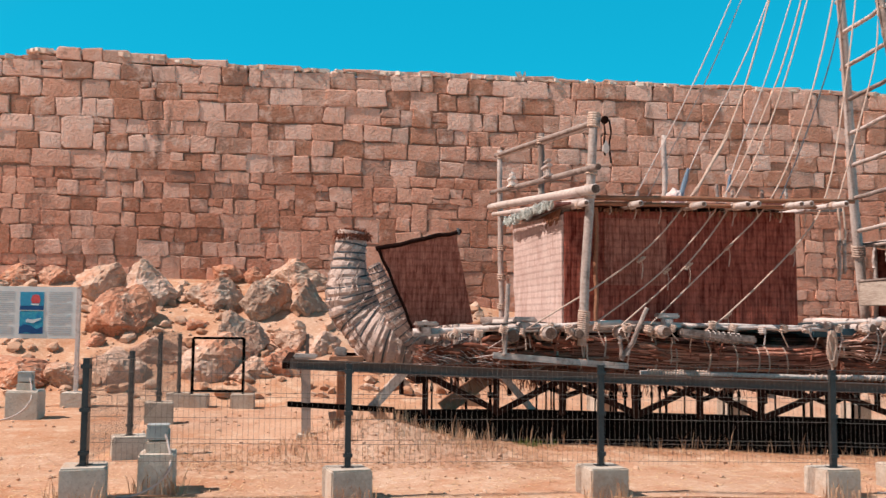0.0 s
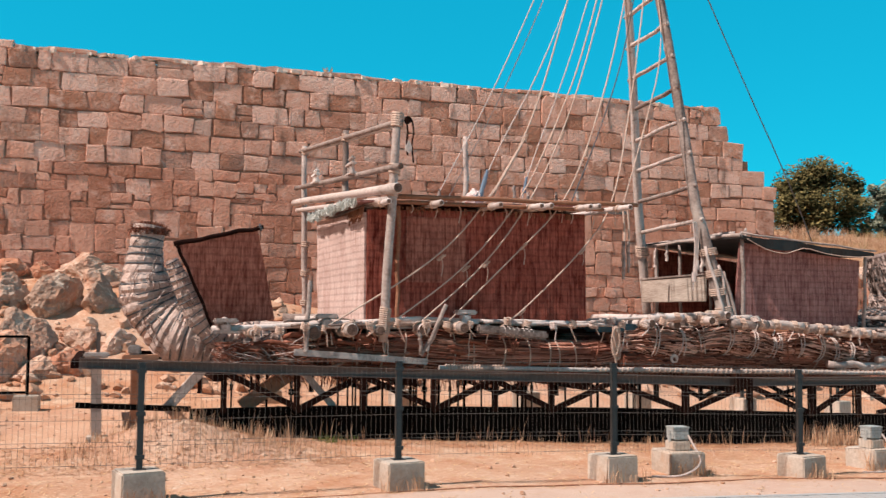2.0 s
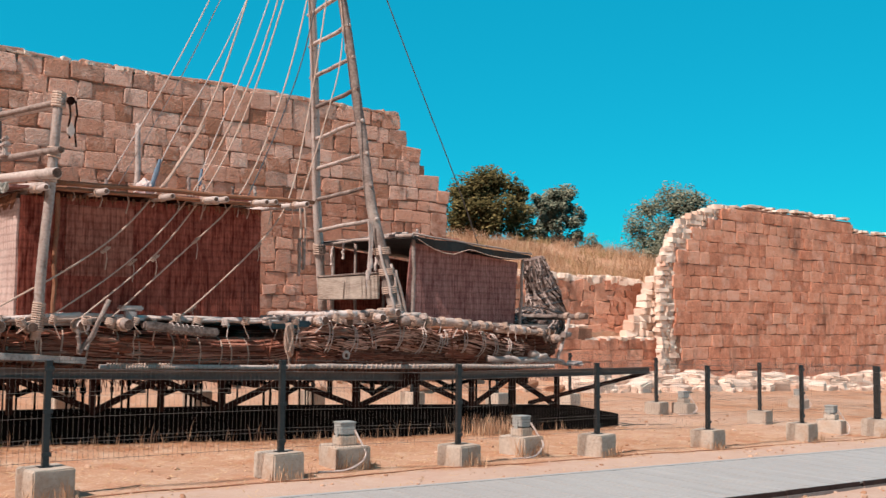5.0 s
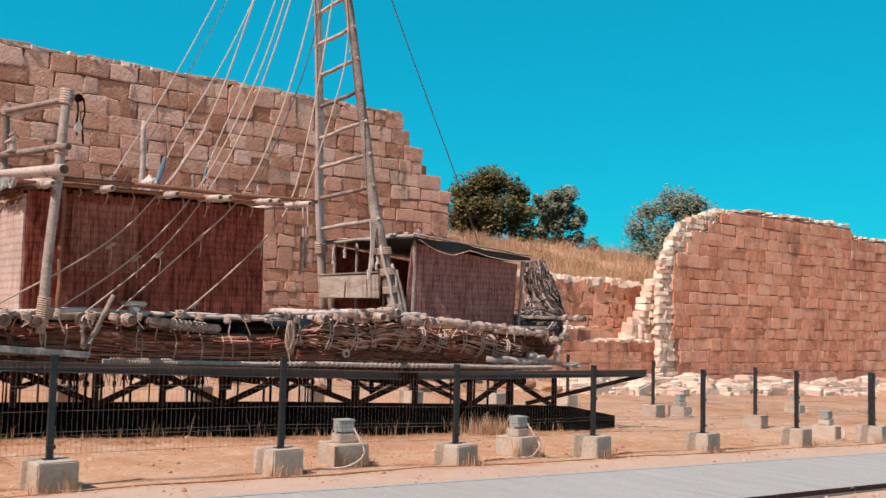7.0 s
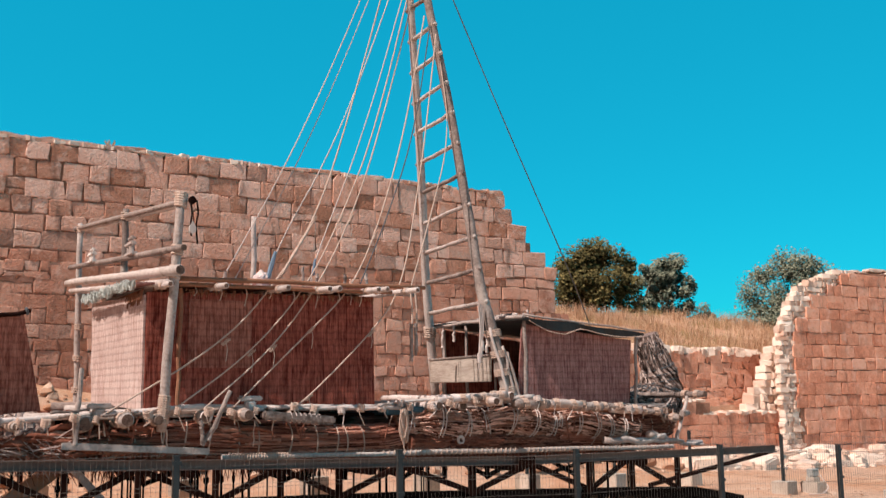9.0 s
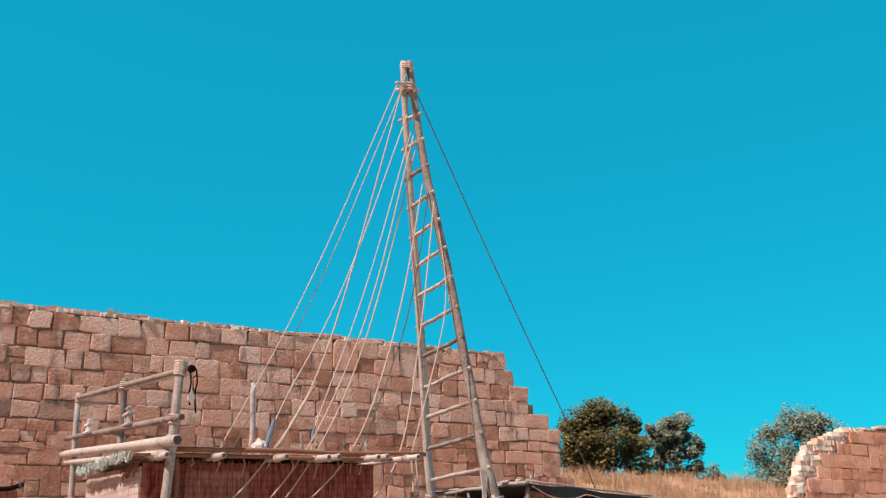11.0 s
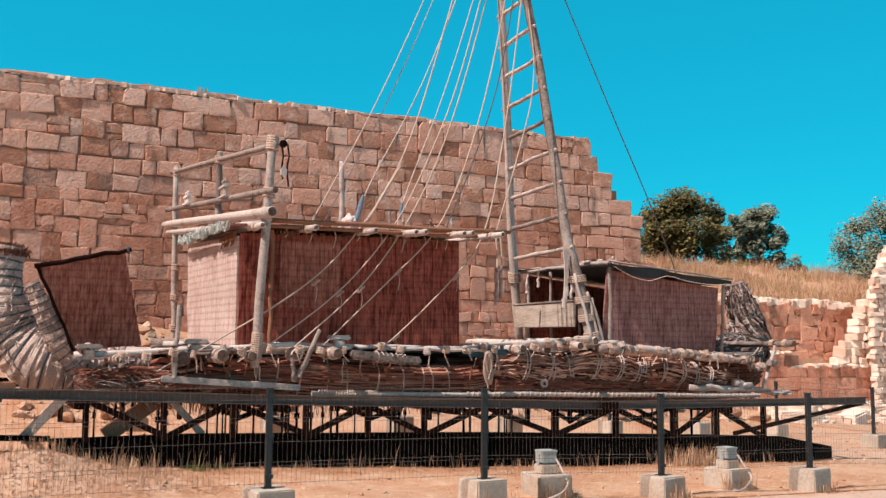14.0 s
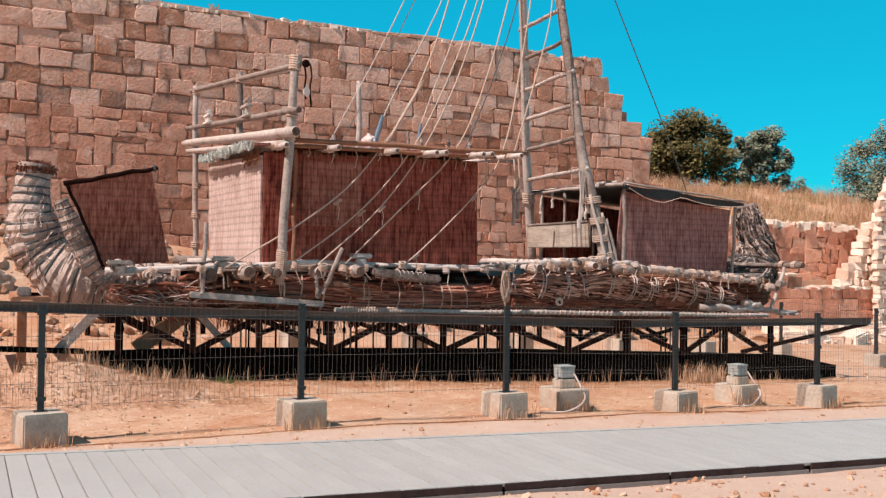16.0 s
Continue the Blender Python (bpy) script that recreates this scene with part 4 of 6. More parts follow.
    # near-black sheet puts the gap's shade in as colour
    part("deck_shade", box(4.6, 7.4, 13.3, 15.6, 1.5, 1.56, 0.01), M_RUST, boat, "dark sheet standing in for shade in the deck gap")
    part("deck_board", box(2.6, 4.6, 12.95, 15.8, 1.56, 1.6, 0.01), M_WOOD, boat)
    part("deck_board", box(8.0, 13.0, 13.0, 15.8, 1.56, 1.6, 0.01), M_WOOD, boat)
    # hanging coil and tag
    coil, rk = [], random.Random(505)
    for k in range(12):
        w, hgt, dx = rk.uniform(0.015, 0.06), rk.uniform(0.14, 0.24), rk.uniform(-0.04, 0.04)
        loop = [(7.30 + dx + w * math.sin(2 * math.pi * u / 10) + rk.uniform(-0.008, 0.008), 12.5 - 0.01 * k % 0.05 + rk.uniform(-0.01, 0.01), 1.60 - hgt + hgt * math.cos(2 * math.pi * u / 10)) for u in range(11)]
        coil.append(tube(smooth_path(loop, 0.04), 0.008, 5, cap=False))
    for k in range(4):
        coil.append(tube(smooth_path([(7.28 + 0.015 * k, 12.5, 1.62), (7.25 + 0.03 * k, 12.48, 1.3), (7.29 + rk.uniform(-0.05, 0.05), 12.49, 0.98 + 0.1 * k)]), 0.009, 5))
    coil.append(wrap((7.30, 12.5, 1.52), (7.30, 12.5, 1.60), 0.045, 4, 0.009))
    part("rope_coil", join(*coil), M_ROPE, boat, "hanging coil of tan rope")
    part("float_tag", join(ring((8.42, 12.72, 1.12), (0, 1, 0), 0.05, 0.025, 1)), M_GREYROPE, boat, "pale ring float")


build_boat()


# ---- leaning reed screen at the stern ----
def slab(corners, thick, cells=(12, 12), sag=0.01, seed=0):
    """A thin uneven mat between four corners (bottom left, bottom right, top right, top left)."""
    a, b, c, d = [Vector(p) for p in corners]
    nrm = (b - a).cross(d - a).normalized()
    nx, nz = cells
    v, f = [], []
    for side in (1, -1):
        for j in range(nz + 1):
            for i in range(nx + 1):
                u, w = i / nx, j / nz
                p = a.lerp(b, u).lerp(d.lerp(c, u), w)
                v.append(tuple(p + nrm * (side * thick / 2 + sag * noise.noise(Vector((u * 4, w * 4, seed))))))
    m = (nx + 1) * (nz + 1)
    for s in (0, 1):
        for j in range(nz):
            for i in range(nx):
                k = s * m + j * (nx + 1) + i
                q = (k, k + 1, k + nx + 2, k + nx + 1)
                f.append(q if s == 0 else q[::-1])
    edge = [i for i in range(nx + 1)] + [j * (nx + 1) + nx for j in range(1, nz + 1)] + [nz * (nx + 1) + i for i in range(nx - 1, -1, -1)] + [j * (nx + 1) for j in range(nz - 1, 0, -1)]
    for k in range(len(edge)):
        p, q = edge[k], edge[(k + 1) % len(edge)]
        f.append((q, p, p + m, q + m))
    return v, f


def build_screen():
    sc = thing("reed_screen", "brown woven reed screen leaning beside the boat's stern", "screen")
    part("mat", slab([(1.615, 13.45, 1.60), (2.46, 13.45, 1.68), (2.18, 13.33, 2.936), (1.11, 13.33, 2.68)], 0.035, seed=3), M_MATS, sc)
    part("top_pole", pole((1.07, 13.31, 2.68), (2.26, 13.31, 2.955), 0.034, 0.03, 1), M_RUST, sc)
    part("side_pole", pole((1.11, 13.32, 2.69), (1.615, 13.43, 1.56), 0.024, 0.02, 2), M_RUST, sc)
    part("knot", ring((2.22, 13.31, 2.945), (1, 0, 0.3), 0.035, 0.02, 3), M_DARKROPE, sc)


build_screen()


# ---- main cabin ----
def build_cabin():
    cb = thing("reed_cabin", "reed-mat cabin with a pole roof standing on the boat", "cabin")
    z0, z1 = 1.66, 3.31
    part("front_mat", slab([(3.69, 13.1, z0), (7.12, 13.1, z0), (7.10, 13.1, z1), (3.68, 13.1, 3.24)], 0.03, (24, 12), 0.02, 1), M_MATX, cb, "red-brown reed mat with shade in its colour")
    part("side_mat", slab([(3.60, 15.95, z0 + 0.1), (3.672, 13.12, z0), (3.662, 13.12, 3.2), (3.57, 15.95, 3.32)], 0.03, (18, 12), 0.02, 2), M_MATY, cb, "reed mat with sunlight in its pale pink colour")
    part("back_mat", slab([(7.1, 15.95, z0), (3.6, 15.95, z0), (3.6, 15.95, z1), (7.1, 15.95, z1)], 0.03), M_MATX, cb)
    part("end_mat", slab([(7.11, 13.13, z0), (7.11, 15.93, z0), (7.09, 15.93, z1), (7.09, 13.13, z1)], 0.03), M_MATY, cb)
    part("flap", slab([(4.25, 13.068, 2.22), (5.15, 13.068, 2.22), (5.15, 13.068, 3.16), (4.25, 13.068, 3.16)], 0.02, (8, 8), 0.008, 5), M_MATS, cb, "lighter reed mat flap")
    part("corner_pole", pole((4.12, 13.04, 1.6), (4.12, 13.04, 3.3), 0.03, 0.03, 4), M_REDWOOD, cb)
    part("roof_mat", slab([(3.5, 12.9, 3.33), (7.2, 12.9, 3.40), (7.2, 16.1, 3.42), (3.45, 16.1, 3.42)], 0.03), M_MATG, cb)
    rng = random.Random(21)
    fr = []
    for k in range(170):
        y = rng.uniform(13.1, 15.95)
        fr.append(tube([(3.64, y, 3.28), (3.61, y + rng.uniform(-.02, .02), 3.28 - rng.uniform(0.05, 0.22))], 0.008, 3))
    tagged(part("fringe", join(*fr), M_REDWOOD, cb, "ragged reed fringe under the eave"), kind="stuff")
    fr = []
    for k in range(120):
        x = rng.uniform(3.75, 7.1)
        fr.append(tube([(x, 13.06, 3.3), (x + rng.uniform(-.02, .02), 13.05, 3.3 - rng.uniform(0.03, 0.12))], 0.007, 3))
    tagged(part("fringe", join(*fr), M_REDWOOD, cb), kind="stuff")
    # roof poles: long ones at the eave, short ends of cross poles
    for i, (a, b, r, m) in enumerate([((4.0, 12.76, 3.40), (7.85, 12.8, 3.45), 0.035, M_REDWOOD), ((3.9, 12.82, 3.33), (7.3, 12.85, 3.36), 0.03, M_REDWOOD),
                                      ((3.6, 14.6, 3.42), (8.7, 14.6, 3.55), 0.035, M_WOOD), ((3.4, 16.15, 3.46), (7.9, 16.15, 3.6), 0.035, M_WOOD)]):
        part("roof_pole", pole(a, b, r, r * 0.9, 600 + i), m, cb, smooth=True)
    for i, x in enumerate([3.86, 4.62, 5.52, 6.16, 6.32, 6.95, 7.10, 7.62]):
        x, z = 0.3 + (x - 0.3) * 0.983, 1.72 + (1.59 + 0.012 * i) * 0.983
        p = part("roof_crosspole", pole((x, 12.40, z), (x - 0.02, 16.2, z + 0.13), 0.043, 0.04, 620 + i, 0.012, 10), M_PALEWOOD, cb, smooth=True)
        part("log_end", tube([(x, 12.392, z), (x, 12.402, z)], 0.028, 10), M_LOGEND, p)
        part("binding", wrap((x, 12.70, z + 0.01), (x, 12.78, z + 0.012), 0.05, 4, 0.01), M_ROPE, p)
    for i, (x, h) in enumerate([(6.5, 0.24), (6.75, 0.14), (7.25, 0.16), (7.65, 0.2), (5.2, 0.1)]):
        part("peg", pole((x, 14.4, 3.45), (x, 14.4, 3.65 + h), 0.03, 0.025, 640 + i), M_WOOD, cb)
    part("flag_pole", pole((6.33, 16.2, 3.4), (6.31, 16.2, 5.0), 0.05, 0.045, 650), M_WOOD, cb, smooth=True)
    # tangled net over the side eave
    net = []
    for k in range(260):
        y = rng.uniform(12.8, 15.7)
        x = 3.50 - 0.015 * (y - 12.8)
        q, hang = Vector((x - 0.05, y, 3.36 + 0.017 * (y - 12.8))), 0.05 + 0.13 * abs(noise.noise(Vector((y * 2.3, 4.0, 0)))) + 0.05 * rng.random()
        pts = [q, q + Vector((rng.uniform(-.04, .03), rng.uniform(0, .10), -hang * rng.random())), q + Vector((rng.uniform(-.05, .02), rng.uniform(.05, .2), -hang)), q + Vector((rng.uniform(-.04, .03), rng.uniform(.1, .3), rng.uniform(-.04, .05)))]
        net.append(tube(smooth_path(pts, 0.05), 0.006, 4))
    part("net", join(*net), M_NET, cb, "tangled grey-green fishing net")
    # loose thread ends under the eave
    for i in range(9):
        x = 4.3 + i * 0.36
        part("loose_cord", tube(smooth_path([(x, 12.98, 3.34), (x + 0.02, 12.96, 3.25), (x - 0.01, 12.97, 3.2 - 0.06 * (i % 3))], 0.05), 0.009, 4), M_ROPE, cb)


build_cabin()


# ---- railing of the steering platform ----
def build_railing():
    ra = thing("pole_railing", "weathered pole railing of the steering platform", "railing")
    post = part("front_post", pole((3.82, 12.70, 1.38), (4.0, 12.70, 4.56), 0.066, 0.058, 700, 0.006, 11), M_WOOD, ra, "tall grey front post", True)
    part("binding", wrap((3.99, 12.7, 4.36), (4.0, 12.7, 4.56), 0.07, 6, 0.022), M_ROPE, post)
    part("binding", wrap((3.83, 12.7, 1.48), (3.855, 12.7, 1.85), 0.07, 13, 0.014), M_ROPE, post)
    part("binding", wrap((3.93, 12.7, 3.38), (3.945, 12.7, 3.56), 0.066, 5, 0.018), M_ROPE, post)
    back = part("back_post", pole((3.42, 16.2, 1.22), (3.37, 16.2, 4.64), 0.05, 0.045, 701, 0.01, 10), M_WOOD, ra, smooth=True)
    for z in (1.9, 2.4, 2.9):
        part("binding", wrap((3.41, 16.2, z), (3.41, 16.2, z + 0.1), 0.065, 3, 0.014), M_ROPE, back)
    part("mid_post", pole((3.69, 14.5, 3.45), (3.69, 14.5, 4.62), 0.055, 0.045, 702, 0.008, 10), M_WOOD, ra, smooth=True)
    part("top_rail", pole((3.33, 16.35, 4.57), (4.02, 12.62, 4.43), 0.04, 0.044, 703, 0.005), M_WOOD, ra, smooth=True)
    part("top_rail", pole((3.36, 16.3, 4.53), (4.03, 12.64, 4.385), 0.022, 0.026, 713, 0.006), M_WOOD, ra, "thin split rail", True)
    part("binding", wrap((3.69, 14.5, 4.44), (3.69, 14.5, 4.56), 0.062, 4, 0.014), M_ROPE, ra)
    part("binding", wrap((3.38, 16.2, 4.48), (3.38, 16.2, 4.60), 0.055, 4, 0.013), M_ROPE, ra)
    part("binding", wrap((3.96, 12.7, 3.70), (3.965, 12.7, 3.84), 0.072, 4, 0.016), M_ROPE, post)
    mid = part("mid_rail", pole((3.3, 16.55, 3.95), (3.96, 12.4, 3.77), 0.042, 0.047, 704, 0.005), M_WOOD, ra, smooth=True)
    part("log_end", tube([(3.961, 12.392, 3.77), (3.96, 12.402, 3.77)], 0.042, 10), M_LOGEND, mid)
    low = part("low_rail", pole((3.28, 16.6, 3.70), (3.90, 12.32, 3.46), 0.058, 0.07, 705, 0.005), M_WOOD, ra, smooth=True)
    part("log_end", tube([(3.902, 12.312, 3.46), (3.90, 12.322, 3.46)], 0.062, 10), M_LOGEND, low)
    part("sill_pole", pole((3.32, 16.5, 3.56), (3.82, 12.6, 3.32), 0.04, 0.05, 706, 0.006), M_PALEWOOD, ra, smooth=True)
    for x, y, z, s in ((3.44, 15.55, 3.91, 1.0), (3.68, 14.1, 3.85, 1.25)):
        cl = join(bar((x, y - 0.06 * s, z + 0.03), (x, y - 0.06 * s, z + 0.12 * s), 0.08, 0.06, 0.015, up=(1, 0, 0)), bar((x, y + 0.06 * s, z + 0.03), (x, y + 0.06 * s, z + 0.12 * s), 0.08, 0.06, 0.015, up=(1, 0, 0)),
                  bar((x, y - 0.16 * s, z + 0.14 * s), (x, y + 0.16 * s, z + 0.14 * s), 0.09, 0.07, 0.02), bar((x, y - 0.13 * s, z + 0.21 * s), (x, y + 0.05 * s, z + 0.20 * s), 0.07, 0.06, 0.02),
                  bar((x, y - 0.2 * s, z + 0.02), (x, y + 0.2 * s, z + 0.03), 0.1, 0.05, 0.015))
        part("cleat", cl, M_BLEACH, ra, "bleached wooden rope cleat")
    hook = part("pulley", tube([(4.13, 12.60, 4.46), (4.13, 12.625, 4.46), (4.13, 12.665, 4.46), (4.13, 12.69, 4.46)], [0.042, 0.054, 0.054, 0.042], 14), M_RUST, ra, "dark round wooden pulley")
    part("pulley_pin", tube([(4.02, 12.645, 4.47), (4.2, 12.645, 4.46)], 0.014, 8), M_WOOD, hook)
    for k, (dx, low_) in enumerate(((-0.03, 3.96), (0.055, 3.86))):
        part("hanging_rope", tube(smooth_path([(4.13 + dx, 12.62, 4.46), (4.15 + dx, 12.6, 4.28), (4.13 + dx * 0.9, 12.6, 4.12), (4.15 + dx, 12.6, low_)], 0.05), 0.013, 5), M_RUST, hook)
    block = [(4.09, 4.02), (4.13, 3.98), (4.17, 4.02), (4.175, 4.08), (4.13, 4.17), (4.085, 4.08)]
    part("rope_block", extrude_profile(block, 12.575, 12.625), M_WOOD, hook, "small wooden rope block")


build_railing()


# ---- second cabin ----
def build_shelter():
    sh = thing("reed_shelter", "low open-sided reed shelter with black tarp eave", "shelter")
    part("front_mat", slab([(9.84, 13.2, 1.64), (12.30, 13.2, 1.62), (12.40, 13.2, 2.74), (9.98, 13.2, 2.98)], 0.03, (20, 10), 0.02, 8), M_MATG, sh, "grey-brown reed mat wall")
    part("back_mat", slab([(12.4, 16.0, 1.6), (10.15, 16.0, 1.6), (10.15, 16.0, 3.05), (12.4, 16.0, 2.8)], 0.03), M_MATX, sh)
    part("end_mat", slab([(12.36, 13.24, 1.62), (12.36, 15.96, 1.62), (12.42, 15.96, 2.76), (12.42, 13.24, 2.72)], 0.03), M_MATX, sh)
    part("roof", slab([(9.85, 13.0, 3.06), (12.55, 13.0, 2.84), (12.6, 16.15, 2.90), (9.95, 16.2, 3.14)], 0.05, (10, 10), 0.03, 9), M_TARP, sh, "black tarp roof")
    for i, (a, b, r, m) in enumerate([((9.9, 13.02, 3.12), (12.6, 13.02, 2.90), 0.018, M_WOOD), ((9.86, 13.0, 3.08), (9.98, 16.3, 3.12), 0.035, M_WOOD), ((10.1, 13.5, 3.16), (10.1, 16.3, 3.16), 0.03, M_PALEWOOD),
                                      ((9.98, 13.12, 1.6), (9.98, 13.12, 3.15), 0.035, M_PALEWOOD), ((10.08, 15.9, 1.6), (10.08, 15.9, 3.05), 0.04, M_PALEWOOD), ((9.95, 14.9, 1.6), (9.95, 14.9, 3.05), 0.03, M_PALEWOOD), ((9.9, 13.9, 1.6), (9.9, 13.9, 3.05), 0.025, M_WOOD),
                                      ((12.42, 13.15, 1.55), (12.5, 13.15, 2.85), 0.03, M_WOOD), ((9.9, 14.2, 1.75), (10.0, 16.0, 1.75), 0.03, M_REDWOOD)]):
        part("frame_pole", pole(a, b, r, r * 0.9, 740 + i), m, sh, smooth=True)
    # scalloped tarp and rope at the eave
    v, f = [], []
    n = 36
    for i in range(n + 1):
        u = i / n
        x, zt = 9.95 + 2.5 * u, 3.06 - 0.21 * u
        drop = 0.05 + 0.11 * abs(math.sin(u * math.pi * 2.0)) * (1 - 0.4 * u)
        v += [(x, 12.97 + 0.03 * noise.noise(Vector((x * 2, 0, 0))), zt), (x, 12.99 + 0.05 * noise.noise(Vector((x * 3, 1, 0))), zt - drop), (x, 13.03, zt - drop), (x, 13.03, zt)]
    for i in range(n):
        for k in range(4):
            f.append((i * 4 + k, i * 4 + (k + 1) % 4, i * 4 + 4 + (k + 1) % 4, i * 4 + 4 + k))
    f += [(3, 2, 1, 0), (n * 4, n * 4 + 1, n * 4 + 2, n * 4 + 3)]
    part("eave_tarp", (v, f), M_TARP, sh, "scalloped black tarp edge")
    part("eave_rope", tube(smooth_path([(9.95, 12.95, 3.02), (10.3, 12.94, 2.86), (10.7, 12.94, 2.80), (11.05, 12.95, 2.90), (11.5, 12.94, 2.82), (12.0, 12.94, 2.78), (12.45, 12.95, 2.80)]), 0.008, 5), M_ROPE, sh)
    for i, (x, h) in enumerate([(10.0, 0.2), (11.2, 0.1), (12.3, 0.14)]):
        part("peg", pole((x, 13.05, 3.0 - 0.09 * (x - 10)), (x, 13.05, 3.2 + h - 0.2 - 0.09 * (x - 10)), 0.022, 0.02, 760 + i), M_PALEWOOD, sh)
    for i, (y, l) in enumerate([(15.6, 0.4), (15.2, 0.3), (14.1, 0.55), (14.0, 0.45)]):
        part("rag", pole((9.88, y, 3.08), (9.88, y + 0.02, 3.08 - l), 0.02, 0.03, 770 + i), M_GREYROPE, sh)


build_shelter()


# ---- two-legged mast ----
MAST_L = [(10.07, 16.2, 1.62), (9.90, 16.05, 2.56), (9.64, 15.80, 3.9), (9.49, 15.62, 5.0), (9.30, 15.40, 6.35), (9.03, 15.12, 8.0), (8.78, 14.85, 9.57), (8.62, 14.66, 10.65), (8.58, 14.6, 11.25)]
MAST_R = [(9.70, 13.15, 1.66), (9.63, 13.22, 1.95), (9.46, 13.37, 2.96), (9.34, 13.47, 3.55), (9.28, 13.64, 4.6), (9.23, 13.74, 5.2), (9.12, 13.95, 6.58), (8.95, 14.2, 8.13), (8.84, 14.39, 9.29), (8.77, 14.58, 10.65), (8.72, 14.62, 11.3)]


def at_height(line, z):
    return Vector([float(np.interp(z, [p[2] for p in line], [p[k] for p in line])) for k in range(3)])


def build_mast():
    ma = thing("bipod_mast", "two-legged weathered pole mast with ladder rungs", "mast")
    pl, pr = smooth_path(MAST_L, 0.4), smooth_path(MAST_R, 0.4)
    part("leg", tube(pl, list(np.linspace(0.088, 0.06, len(pl))), 11, 0.04, 1), M_WOOD, ma, "far mast leg of grey timber", True)
    right = part("leg", tube(pr, list(np.linspace(0.10, 0.065, len(pr))), 11, 0.04, 2), M_WOOD, ma, "near mast leg of grey timber", True)
    for i in range(14):
        z = 3.35 + i * 0.563
        a, b = at_height(MAST_L, z), at_height(MAST_R, z)
        d = (b - a).normalized() * 0.16
        rung = part("rung", pole(a - d, b + d * 0.7, 0.04, 0.036, 800 + i, 0.012), M_WOOD, ma, smooth=True)
        for q in (a, b):
            part("binding", wrap(q - d * 0.35, q + d * 0.35, 0.055, 3, 0.016), M_ROPE, rung)
    part("yard", pole((8.28, 14.35, 10.60), (9.02, 14.75, 10.78), 0.035, 0.03, 830), M_WOOD, ma, smooth=True)
    part("binding", wrap((8.67, 14.60, 10.58), (8.67, 14.60, 10.76), 0.145, 3, 0.024), M_ROPE, ma)
    part("binding", wrap((8.66, 14.61, 11.08), (8.66, 14.61, 11.2), 0.12, 3, 0.02), M_ROPE, ma)
    a, b = Vector((9.93, 16.0, 2.24)), Vector((9.60, 13.42, 2.22))
    pl = part("plank", bar(a + Vector((-0.1, 0, 0)), b + Vector((-0.12, 0, 0)), 0.05, 0.42, 0.012), M_PLANK, ma, "wide bleached plank lashed between the legs")
    part("plank_top", bar(a + Vector((-0.08, 0, 0.23)), b + Vector((-0.1, 0, 0.235)), 0.12, 0.04, 0.01), M_WOOD, pl)
    for dx, z0, z1 in ((-0.1, 1.75, 2.9), (0.06, 1.7, 2.6), (0.13, 1.7, 2.5)):
        p, q = at_height(MAST_R, z0), at_height(MAST_R, z1)
        part("splint", pole(p + Vector((dx, -0.1, 0)), q + Vector((dx, -0.1, 0)), 0.03, 0.024, int(840 + dx * 100)), M_WOOD, right, smooth=True)
    for z in (1.8, 2.1, 2.4, 2.75):
        p = at_height(MAST_R, z)
        part("binding", wrap(p, p + Vector((-0.02, 0.01, 0.12)), 0.13, 4, 0.014), M_ROPE, right)
    p = at_height(MAST_L, 2.9)
    part("binding", wrap(p, at_height(MAST_L, 3.1), 0.11, 5, 0.018), M_ROPE, ma)
    part("mast_step", pole((9.2, 12.9, 1.72), (9.9, 12.8, 1.75), 0.05, 0.05, 850), M_WOOD, ma, smooth=True)
    for i in range(3):
        p = at_height(MAST_R, 3.3) + Vector((-0.14 - 0.03 * i, -0.1, 0))
        part("hanging_line", join(tube(smooth_path([p, p + Vector((0.03, 0, -0.4)), p + Vector((-0.02, 0, -0.8 - 0.15 * i))]), 0.014, 5), tube([p + Vector((0, 0, -0.62 - 0.1 * i)), p + Vector((0, 0, -0.78 - 0.1 * i))], 0.035, 7)), M_GREYROPE, ma)


build_mast()


